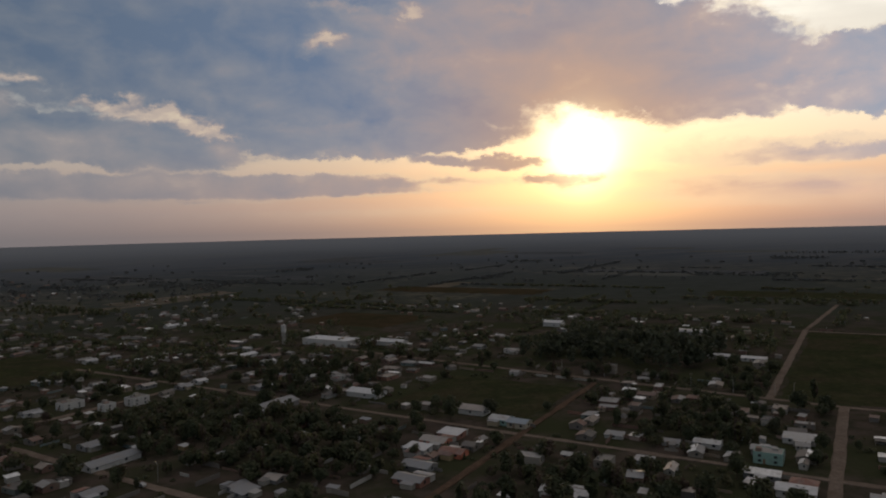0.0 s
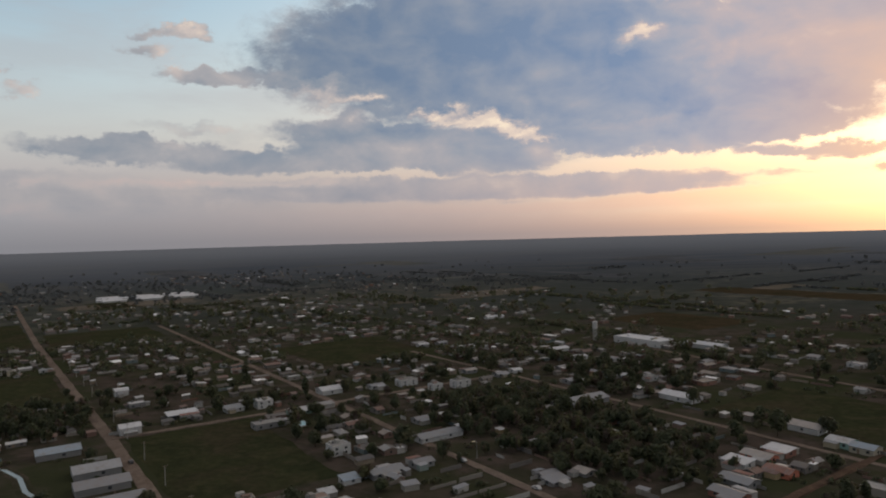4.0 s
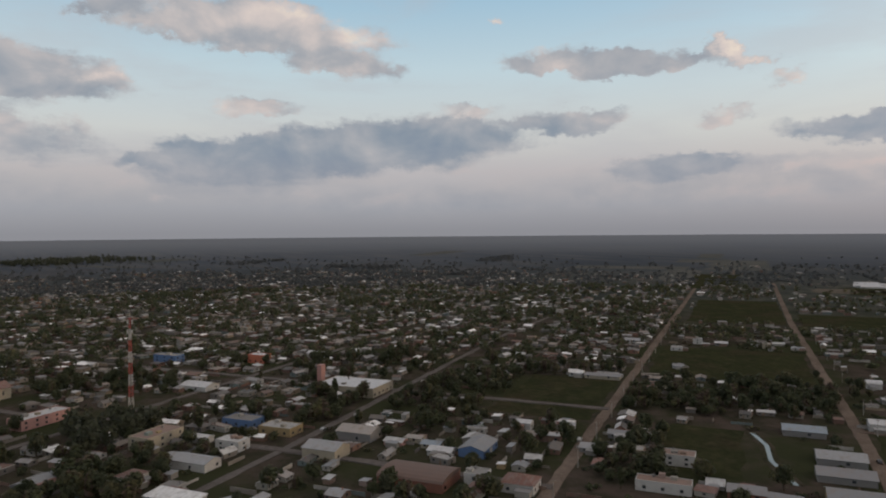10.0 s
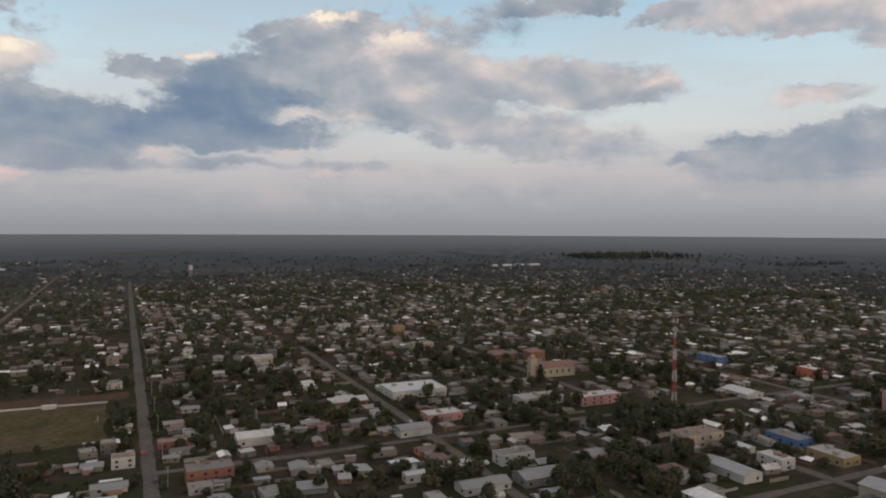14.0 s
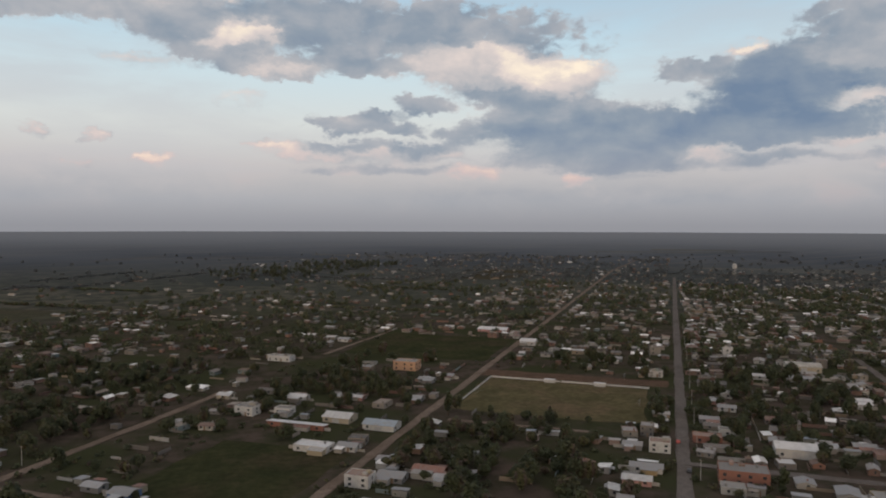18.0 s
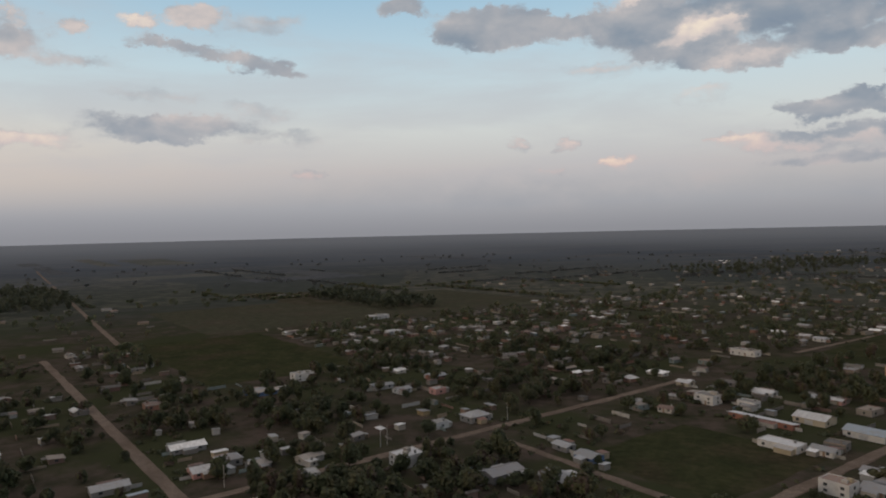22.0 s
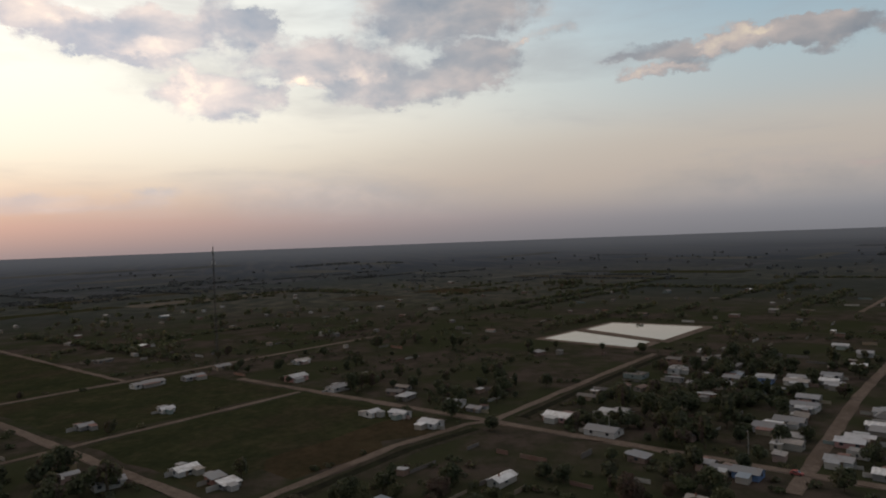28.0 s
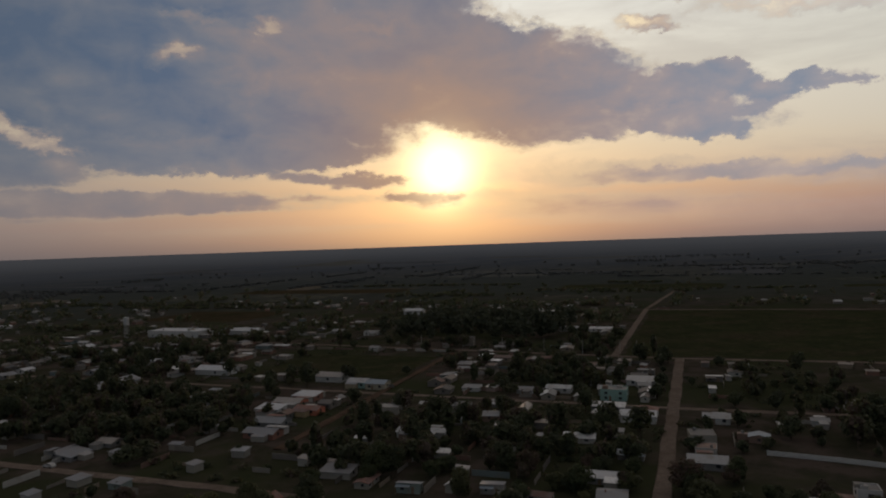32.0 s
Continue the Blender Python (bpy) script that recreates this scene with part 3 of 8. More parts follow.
far_tone = sky.ramp(tone, [(0.0, (0.16, 0.225, 0.325)), (0.3, (0.265, 0.315, 0.378)), (0.55, (0.42, 0.43, 0.458)), (0.8, (0.68, 0.60, 0.57)), (1.0, (0.95, 0.82, 0.66))])
sun_tone = sky.ramp(tone, [(0.0, (0.285, 0.385, 0.58)), (0.3, (0.47, 0.50, 0.61)), (0.55, (0.66, 0.56, 0.58)), (0.8, (1.15, 0.90, 0.70)), (1.0, (2.0, 1.65, 1.1))])
bank = sky.mix(sun_side, far_tone, sun_tone)
bank = sky.vmath("SCALE", bank, sky.math("MULTIPLY_ADD", veil_side, 0.8, 1.0))
# low down the light is pink and the air between veils the banks
pink = sky.vmath("MULTIPLY", bank, (0.95, 0.82, 0.84))
bank = sky.mix(sky.math("MULTIPLY", sky.math("SUBTRACT", 1.0, sky.step(up, 3.0, 9.0)), sky.step(tone, 0.6, 0.9)), bank, pink)
low_down = sky.math("MULTIPLY", sky.math("SUBTRACT", 1.0, sky.step(up, 2.0, 9.0)), 0.35)
bank = sky.mix(low_down, bank, sky.vmath("MULTIPLY", clear, (0.82, 0.80, 0.84)))
glow_rim = sky.math("POWER", sky.math("MAXIMUM", toward, 0.0), 60.0)
bank = sky.mix(sky.math("MULTIPLY", glow_rim, 0.75), bank, (0.95, 0.55, 0.36))
# a thin even sheet that veils wide parts of the sky
sheet = sky.noise(sky.vmath("MULTIPLY", way, (1.0, 1.0, 4.5)), 2.6, 6.0, 0.58, 0.3)
sheet_mask = sky.math("MULTIPLY", sky.math("MULTIPLY", sky.step(sheet, 0.42, 0.68), sky.step(up, 1.0, 6.0)), 0.4)
veiled = sky.mix(sheet_mask, clear, sky.mix(sun_side, (0.50, 0.50, 0.53), (1.1, 0.93, 0.82)))
above = sky.mix(cover, veiled, bank)
rim = sky.math("MULTIPLY", sky.math("MULTIPLY", sky.step(cover, 0.0, 0.35), sky.math("SUBTRACT", 1.0, sky.step(cover, 0.35, 0.8))), sky.math("POWER", sky.math("MAXIMUM", toward, 0.0), 14.0))
above = sky.mix(sky.math("MULTIPLY", rim, 0.32), above, (1.9, 1.5, 0.9))
# the low sun itself, veiled by thin cloud
flare = sky.math("MULTIPLY", sky.math("POWER", sky.math("MAXIMUM", toward, 0.0), 1100.0), 4.0)
halo = sky.math("MULTIPLY", sky.math("POWER", sky.math("MAXIMUM", toward, 0.0), 160.0), 0.5)
warm = sky.vmath("ADD", sky.vmath("SCALE", (1.0, 0.86, 0.48), flare), sky.vmath("SCALE", (1.0, 0.62, 0.18), halo))
veil = sky.math("MULTIPLY_ADD", cover, -0.5, 1.0)
above = sky.vmath("ADD", above, sky.vmath("SCALE", warm, veil))
# below the horizon the air carries the horizon's colour
background = sky.add("ShaderNodeBackground")
background.inputs[1].default_value = 1.0
sky.plug(background.inputs[0], above)
sky.plug(sky.add("ShaderNodeOutputWorld").inputs[0], background.outputs[0])

sun = bpy.data.lights.new("sun", "SUN")
sun.energy, sun.angle, sun.color = 0.55, radians(10), (1.0, 0.72, 0.45)
new("sun", sun).matrix_world = look(SUN_WAY * 900, (0, 0, 0))

# ---------------------------------------------------------------- materials


def material(name, rough=0.85, metal=0.0, spec=0.3):
    m = bpy.data.materials.new(name)
    m.use_nodes = True
    nt = Nodes(m.node_tree)
    bsdf = m.node_tree.nodes["Principled BSDF"]
    bsdf.inputs["Roughness"].default_value = rough
    bsdf.inputs["Metallic"].default_value = metal
    bsdf.inputs["Specular IOR Level"].default_value = spec
    return m, nt, bsdf


def place_of(nt):
    return nt.add("ShaderNodeNewGeometry").outputs["Position"]


def own_random(nt):
    return nt.add("ShaderNodeObjectInfo").outputs["Random"]


def bump(nt, bsdf, value, strength=0.3, distance=0.05):
    n = nt.add("ShaderNodeBump")
    n.inputs["Strength"].default_value, n.inputs["Distance"].default_value = strength, distance
    nt.plug(n.inputs["Height"], value)
    nt.plug(bsdf.inputs["Normal"], n.outputs[0])


def earth(name, low, high, stain, scale, stain_scale=0.02, rough=0.95, relief=0.3):
    """Ground-like surfaces: two tones in fine grain, a third in wide patches."""
    m, nt, bsdf = material(name, rough, 0, 0.0)
    p = place_of(nt)
    c = nt.mix(nt.step(nt.noise(p, scale, 6, 0.6), 0.3, 0.7), low, high)
    c = nt.mix(nt.math("MULTIPLY", nt.step(nt.noise(p, stain_scale, 5, 0.6), 0.45, 0.68), 0.75), c, stain)
    # tufts, tracks and trodden spots
    spots = nt.step(nt.noise(p, max(scale * 5, 0.25), 4, 0.65), 0.35, 0.68)
    c = nt.mix(nt.math("MULTIPLY_ADD", spots, -0.42, 0.42), c, tuple(v * 0.45 for v in low))
    worn = nt.step(nt.noise(nt.vmath("ADD", p, (310.0, 90.0, 0.0)), stain_scale * 3.5, 5, 0.65), 0.52, 0.68)
    c = nt.mix(nt.math("MULTIPLY", worn, 0.45), c, tuple(0.6 * u + 0.6 * v for u, v in zip(high, stain)))
    nt.plug(bsdf.inputs["Base Color"], c)
    bump(nt, bsdf, nt.noise(p, scale * 4, 4), relief, 0.2)
    return m


GRASS = earth("rough_grass", (0.0430, 0.0450, 0.0320), (0.0660, 0.0640, 0.0440), (0.0680, 0.0560, 0.0430), 0.12, 0.018)
YARD = earth("yard_earth", (0.045, 0.0425, 0.0295), (0.0771, 0.0637, 0.0492), (0.0321, 0.0352, 0.0196), 0.10, 0.03)
FIELD = earth("green_field", (0.0270, 0.0315, 0.0165), (0.0430, 0.0450, 0.0230), (0.0520, 0.0410, 0.0280), 0.05, 0.022)
WORN_FIELD = earth("worn_turf", (0.0685, 0.0641, 0.0354), (0.101, 0.0874, 0.0487), (0.127, 0.0903, 0.062), 0.06, 0.022)
DRY_FIELD = earth("dry_field", (0.0408, 0.0332, 0.0201), (0.0612, 0.0453, 0.0282), (0.0306, 0.0302, 0.0161), 0.05, 0.015)
DIRT = earth("dirt_road", (0.135, 0.106, 0.0875), (0.19, 0.152, 0.126), (0.0998, 0.0779, 0.0622), 0.3, 0.03)
PAVED = earth("worn_paving", (0.11, 0.0998, 0.0936), (0.149, 0.133, 0.125), (0.0878, 0.0758, 0.0695), 0.4, 0.04)
RED_EARTH = earth("red_earth", (0.082, 0.056, 0.042), (0.112, 0.076, 0.056), (0.062, 0.050, 0.036), 0.15, 0.03)
PALE = earth("pale_stubble", (0.106, 0.0926, 0.075), (0.155, 0.131, 0.108), (0.0818, 0.0772, 0.0583), 0.03, 0.006)
# two far soils with distance haze mixed into their base colour
HAZED_STRIP = earth("far_pasture", (0.088, 0.091, 0.086), (0.118, 0.116, 0.104), (0.070, 0.078, 0.076), 0.02, 0.004)
HAZED_TILLED = earth("far_tilled_soil", (0.062, 0.068, 0.076), (0.086, 0.089, 0.096), (0.100, 0.102, 0.104), 0.02, 0.004)
CONCRETE = earth("weathered_concrete", (0.30, 0.29, 0.27), (0.42, 0.41, 0.39), (0.22, 0.21, 0.19), 0.6, 0.15, 0.85, 0.15)


def plain_material():
    """The plain beyond the town: pasture and ploughed strips in wide patches, hazed by distance."""
    m, nt, bsdf = material("open_plain", 1.0, 0, 0.0)
    p = nt.vmath("MULTIPLY", place_of(nt), (1.0, 1.0, 0.0))
    along = (-0.42, 0.91, 0.0)
    cells = nt.add("ShaderNodeTexVoronoi")
    nt.plug(cells.inputs["Vector"], p)
    cells.inputs["Scale"].default_value = 0.0032
    patch = nt.ramp(cells.outputs["Color"], [(0.0, (0.050, 0.054, 0.050)), (0.35, (0.072, 0.072, 0.060)), (0.6, (0.092, 0.086, 0.070)), (0.85, (0.060, 0.066, 0.058))], "CONSTANT")
    scrub = nt.step(nt.noise(p, 0.035, 6, 0.65), 0.35, 0.62)
    c = nt.mix(scrub, patch, (0.0382, 0.0435, 0.0374))
    # distance haze put into the colour: grey-blue tones from 1000 m on
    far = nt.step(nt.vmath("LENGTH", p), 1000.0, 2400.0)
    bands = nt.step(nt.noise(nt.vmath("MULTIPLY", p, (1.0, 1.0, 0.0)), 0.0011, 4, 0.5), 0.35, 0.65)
    haze_tones = nt.mix(bands, (0.050, 0.059, 0.073), (0.070, 0.079, 0.093))
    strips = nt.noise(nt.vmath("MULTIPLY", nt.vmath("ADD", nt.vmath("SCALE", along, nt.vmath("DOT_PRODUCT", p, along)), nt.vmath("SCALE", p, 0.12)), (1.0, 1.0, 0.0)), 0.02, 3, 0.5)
    haze_tones = nt.mix(nt.math("MULTIPLY", nt.step(strips, 0.45, 0.62), 0.5), haze_tones, (0.100, 0.101, 0.100))
    c = nt.mix(far, c, haze_tones)
    # a second, paler haze tint painted in towards the horizon
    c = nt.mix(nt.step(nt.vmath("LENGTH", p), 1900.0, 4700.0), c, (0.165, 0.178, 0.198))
    yard = nt.mix(nt.step(nt.noise(p, 0.06, 6, 0.65), 0.38, 0.62), (0.0345, 0.0330, 0.0235), (0.0660, 0.0520, 0.0440))
    yard = nt.mix(nt.step(nt.noise(p, 0.016, 4, 0.6), 0.42, 0.6), yard, (0.0340, 0.0375, 0.0205))
    yard = nt.mix(nt.math("MULTIPLY", nt.step(nt.noise(p, 0.25, 4, 0.6), 0.55, 0.7), 0.5), yard, (0.0247, 0.027, 0.0165))
    c = nt.mix(nt.step(nt.vmath("LENGTH", p), 1100.0, 650.0), c, yard)
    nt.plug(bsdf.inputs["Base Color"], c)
    bump(nt, bsdf, nt.noise(p, 0.3, 4), 0.12, 0.2)
    return m


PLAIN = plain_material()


def wall_material():
    m, nt, bsdf = material("painted_render", 0.9, 0, 0.2)
    r = own_random(nt)
    tone = nt.ramp(r, [(0.0, (0.273, 0.264, 0.246)), (0.22, (0.22, 0.207, 0.18)), (0.40, (0.176, 0.167, 0.154)), (0.52, (0.3, 0.291, 0.278)), (0.66, (0.145, 0.0884, 0.0661)), (0.76, (0.242, 0.202, 0.133)), (0.82, (0.229, 0.158, 0.137)), (0.88, (0.133, 0.123, 0.115)), (0.94, (0.158, 0.202, 0.19)), (0.97, (0.256, 0.184, 0.0884))], "CONSTANT")
    p = place_of(nt)
    c = nt.mix(nt.math("MULTIPLY", nt.step(nt.noise(p, 0.6, 5, 0.65), 0.5, 0.75), 0.45), tone, (0.22, 0.20, 0.17))
    c = nt.mix(nt.math("MULTIPLY", nt.noise(p, 7.0, 3), 0.25), c, (0.35, 0.33, 0.3))
    nt.plug(bsdf.inputs["Base Color"], c)
    bump(nt, bsdf, nt.noise(p, 18.0, 3), 0.2, 0.01)
    return m


def roof_material(name, stops, rust, rough=0.6, metal=0.0):
    m, nt, bsdf = material(name, rough, metal, 0.3)
    tone = nt.ramp(own_random(nt), stops, "CONSTANT")
    own = nt.add("ShaderNodeTexCoord").outputs["Object"]
    p = place_of(nt)
    ribs = nt.add("ShaderNodeTexWave")
    ribs.wave_type, ribs.bands_direction = "BANDS", "X"
    nt.plug(ribs.inputs["Vector"], own)
    ribs.inputs["Scale"].default_value = 1.2
    ribs.inputs["Distortion"].default_value = 0.3
    c = nt.mix(nt.math("MULTIPLY", nt.step(nt.noise(p, 0.35, 6, 0.68), 0.48, 0.72), 0.6), tone, rust)
    sheets = nt.noise(nt.vmath("MULTIPLY", own, (1.0, 0.12, 1.0)), 1.0, 3)
    c = nt.mix(nt.math("MULTIPLY", nt.step(sheets, 0.42, 0.62), 0.3), c, (0.20, 0.20, 0.20))
    nt.plug(bsdf.inputs["Base Color"], c)
    bump(nt, bsdf, ribs.outputs[0], 0.25, 0.04)
    return m


WALL = wall_material()
ZINC = roof_material("corrugated_zinc", [(0.0, (0.27, 0.275, 0.285)), (0.25, (0.40, 0.405, 0.41)), (0.40, (0.20, 0.205, 0.215)), (0.62, (0.66, 0.66, 0.66)), (0.74, (0.199, 0.199, 0.207)), (0.86, (0.295, 0.266, 0.244)), (0.95, (0.221, 0.266, 0.31))], (0.192, 0.148, 0.118), 0.55, 0.15)
TILE = roof_material("clay_tile_roof", [(0.0, (0.1622, 0.0884, 0.072)), (0.4, (0.1248, 0.0748, 0.064)), (0.7, (0.1997, 0.102, 0.08))], (0.07488, 0.0612, 0.056), 0.85)
SLAB = roof_material("flat_roof_membrane", [(0.0, (0.216, 0.209, 0.202)), (0.3, (0.302, 0.295, 0.288)), (0.55, (0.158, 0.151, 0.144)), (0.75, (0.432, 0.432, 0.432)), (0.9, (0.216, 0.144, 0.115))], (0.13, 0.115, 0.101), 0.85)


def paint(name, colour, rough=0.7, metal=0.0, worn=0.3):
    m, nt, bsdf = material(name, rough, metal, 0.3)
    p = place_of(nt)
    dirty = tuple(v * 0.55 + 0.03 for v in colour)
    c = nt.mix(nt.math("MULTIPLY", nt.step(nt.noise(p, 0.5, 6, 0.65), 0.42, 0.75), worn * 2), colour, dirty)
    c = nt.mix(nt.math("MULTIPLY", nt.noise(p, 9.0, 3), 0.2), c, dirty)
    nt.plug(bsdf.inputs["Base Color"], c)
    return m


WHITE = paint("white_paint", (0.40, 0.395, 0.385))
CREAM = paint("cream_paint", (0.31, 0.275, 0.215))
YELLOW = paint("yellow_paint", (0.27, 0.20, 0.105))
ORANGE = paint("orange_paint", (0.46, 0.15, 0.09))
BRICK = paint("red_brick", (0.20, 0.09, 0.065))
PINK = paint("pink_paint", (0.36, 0.20, 0.18))
BLUE = paint("blue_paint", (0.08, 0.14, 0.27))
TEAL = paint("teal_paint", (0.20, 0.32, 0.29))
GREY = paint("grey_render", (0.175, 0.172, 0.17))
DARK = paint("dark_metal", (0.06, 0.06, 0.065), 0.5, 0.6)
STEEL = paint("galvanised_steel", (0.36, 0.37, 0.38), 0.5, 0.5)
RED = paint("red_paint", (0.30, 0.07, 0.06))
WOOD = paint("weathered_wood", (0.17, 0.12, 0.08), 0.85)
WHITE_ROOF = paint("white_sheet_roof", (0.46, 0.46, 0.47), 0.5, 0.0, 0.4)
TAN = paint("tan_paint", (0.40, 0.24, 0.15))
RUSTY = paint("rusty_sheet", (0.13, 0.085, 0.07))
RUBBER = paint("black_rubber", (0.02, 0.02, 0.02), 0.8)


def glass_material():
    m, nt, bsdf = material("dark_window_glass", 0.08, 0.0, 0.6)
    p = place_of(nt)
    nt.plug(bsdf.inputs["Base Color"], nt.mix(nt.noise(p, 0.4, 2), (0.02, 0.025, 0.03), (0.05, 0.055, 0.06)))
    return m


GLASS = glass_material()


def water_material():
    m, nt, bsdf = material("still_water", 0.06, 0.0, 0.5)
    p = place_of(nt)
    nt.plug(bsdf.inputs["Base Color"], nt.mix(nt.noise(p, 0.03, 4), (0.10, 0.105, 0.09), (0.16, 0.16, 0.14)))
    bump(nt, bsdf, nt.noise(p, 0.8, 3), 0.06, 0.05)
    return m


WATER = water_material()


def let_through(nt, bsdf, colour):
    """Thin leaves: part of the light goes through them."""
    thin, both = nt.add("ShaderNodeBsdfTranslucent"), nt.add("ShaderNodeMixShader")
    nt.plug(thin.inputs[0], colour)
    both.inputs[0].default_value = 0.4
    nt.plug(both.inputs[1], bsdf.outputs[0])
    nt.plug(both.inputs[2], thin.outputs[0])
    nt.plug(nt.tree.nodes["Material Output"].inputs[0], both.outputs[0])


def leaf_material(name, tones):
    m, nt, bsdf = material(name, 0.7, 0, 0.2)
    island = nt.add("ShaderNodeNewGeometry").outputs["Random Per Island"]
    c = nt.ramp(own_random(nt), tones, "CONSTANT")
    c = nt.mix(nt.math("MULTIPLY", island, 0.5), c, (0.0469, 0.0476, 0.0313))
    c = nt.mix(nt.math("MULTIPLY", nt.step(nt.noise(place_of(nt), 0.5, 3), 0.4, 0.7), 0.4), c, (0.0714, 0.0816, 0.0306))
    nt.plug(bsdf.inputs["Base Color"], c)
    let_through(nt, bsdf, c)
    return m


LEAF = leaf_material("broad_leaves", [(0.0, (0.0640, 0.0790, 0.0380)), (0.3, (0.0520, 0.0620, 0.0350)), (0.55, (0.0860, 0.0900, 0.0450)), (0.75, (0.0960, 0.0720, 0.0560)), (0.84, (0.120, 0.118, 0.052)), (0.92, (0.108, 0.0700, 0.0590))])


def far_leaf_material(name="mixed_leaves", gain=1.0):
    m, nt, bsdf = material(name, 0.7, 0, 0.2)
    island = nt.add("ShaderNodeNewGeometry").outputs["Random Per Island"]
    p = nt.vmath("MULTIPLY", place_of(nt), (1.0, 1.0, 0.0))
    c = nt.ramp(nt.noise(p, 0.13, 1.0, 0.4), [(0.0, (0.0520, 0.0640, 0.0360)), (0.40, (0.0700, 0.0830, 0.0420)), (0.49, (0.0600, 0.0660, 0.0400)), (0.55, (0.100, 0.0980, 0.0500)), (0.61, (0.100, 0.0730, 0.0600)), (0.68, (0.118, 0.116, 0.0540))], "CONSTANT")
    c = nt.mix(nt.math("MULTIPLY", island, 0.5), c, (0.0469, 0.0476, 0.0313))
    nt.plug(bsdf.inputs["Base Color"], c)
    # a gain above 1 pales the see-through colour in place of haze
    c = nt.vmath("SCALE", c, gain)
    let_through(nt, bsdf, c)
    return m


LEAF_FAR = far_leaf_material()
# the same leaves paled for distant trees, as haze would do
LEAF_HAZED = far_leaf_material("dusty_leaves", 1.55)


def haze_leaf_material():
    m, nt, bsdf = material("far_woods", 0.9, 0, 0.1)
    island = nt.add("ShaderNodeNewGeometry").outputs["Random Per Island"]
    # grey-blue tones paint the haze of distance into the leaves
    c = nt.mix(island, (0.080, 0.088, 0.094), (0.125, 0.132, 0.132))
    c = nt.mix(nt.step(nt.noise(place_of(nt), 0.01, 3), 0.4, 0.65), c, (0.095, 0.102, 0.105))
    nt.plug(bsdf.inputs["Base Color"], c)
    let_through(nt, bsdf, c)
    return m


LEAF_HAZE_BLUE = haze_leaf_material()
NEEDLE = leaf_material("dark_needles", [(0.0, (0.0527, 0.0624, 0.0458)), (0.5, (0.0654, 0.0726, 0.0526))])
BARK = earth("bark", (0.07, 0.055, 0.04), (0.12, 0.095, 0.07), (0.05, 0.04, 0.03), 3.0, 0.5)

# ---------------------------------------------------------------- the plan: a chequerboard of streets, turned
# plan coordinates: a runs along the long streets, b across them
GA, GB = Vector((-0.857, 0.515)), Vector((0.515, 0.857))
TURN = math.atan2(GA.y, GA.x)
rng = random.Random(7)


def rise(x, y):
    """The plain lifts a little towards its rim, shaped to fit the horizon in the camera's view."""
    r = max(math.hypot(x, y) - 1300.0, 0.0) / 3600.0
    return 60.0 * r * r


def at(a, b):
    p = GA * a + GB * b
    return p.x, p.y


def street_a(k):
    return 10.0 + 127.5 * k


def street_b(j):
    return -64.0 + 121.5 * j


def link(name, bm, mat):
    me = bpy.data.meshes.new(name)
    bm.to_mesh(me)
    bm.free()
    me.materials.append(mat)
    return new(name, me)


def part(name, bm, mat, parent, label=""):
    ob = link(name, bm, mat)
    ob.parent = parent
    if label:
        ob["label"] = label
    return ob


def box(bm, x0, x1, y0, y1, z0, z1):
    v = [bm.verts.new(c) for c in ((x0, y0, z0), (x1, y0, z0), (x1, y1, z0), (x0, y1, z0), (x0, y0, z1), (x1, y0, z1), (x1, y1, z1), (x0, y1, z1))]
    for f in ((3, 2, 1, 0), (4, 5, 6, 7), (0, 1, 5, 4), (1, 2, 6, 5), (2, 3, 7, 6), (3, 0, 4, 7)):
        bm.faces.new([v[i] for i in f])


def boxed(*sizes):
    bm = bmesh.new()
    for size in sizes:
        box(bm, *size)
    return bm


def slab(bm, corners, thick):
    """A sheet with thickness over four corners."""
    top = [bm.verts.new(c) for c in corners]
    low = [bm.verts.new((c[0], c[1], c[2] - thick)) for c in corners]
    bm.faces.new(top)
    bm.faces.new(low[::-1])
    n = len(corners)
    for i in range(n):
        bm.faces.new((low[i], low[(i + 1) % n], top[(i + 1) % n], top[i]))


def tube(bm, p0, p1, r0, r1, sides=8):
    p0, p1 = Vector(p0), Vector(p1)
    q = (p1 - p0).to_track_quat("Z", "Y")
    rings = []
    for p, r in ((p0, r0), (p1, r1)):
        rings.append([bm.verts.new(p + q @ Vector((r * math.cos(i * math.tau / sides), r * math.sin(i * math.tau / sides), 0))) for i in range(sides)])
    for i in range(sides):
        bm.faces.new((rings[0][i], rings[0][(i + 1) % sides], rings[1][(i + 1) % sides], rings[1][i]))
    bm.faces.new(rings[0][::-1])
    bm.faces.new(rings[1])


# ---------------------------------------------------------------- ground


def build_ground():
    bm = bmesh.new()
    radii = [60, 150, 300, 500, 750, 1000, 1300, 1600, 1900, 2200, 2500, 2800, 3100, 3400, 3700, 4000, 4300, 4600, 4960]
    last = None
    middle = bm.verts.new((0, 0, 0))
    for r in radii:
        ring = [bm.verts.new((r * math.cos(i * math.tau / 128), r * math.sin(i * math.tau / 128), rise(r, 0) + (rng.uniform(-0.5, 0.5) if r > 2500 else 0))) for i in range(128)]
        for i in range(128):
            n = (i + 1) % 128
            bm.faces.new((middle, ring[i], ring[n]) if last is None else (last[i], ring[i], ring[n], last[n]))
        last = ring
    tagged(link("ground", bm, PLAIN), "dark green and brown plain with scrub, fields and painted haze", "ground", kind="structure")


build_ground()
LANES = []
KEEP_OUT = []


ROADS = []


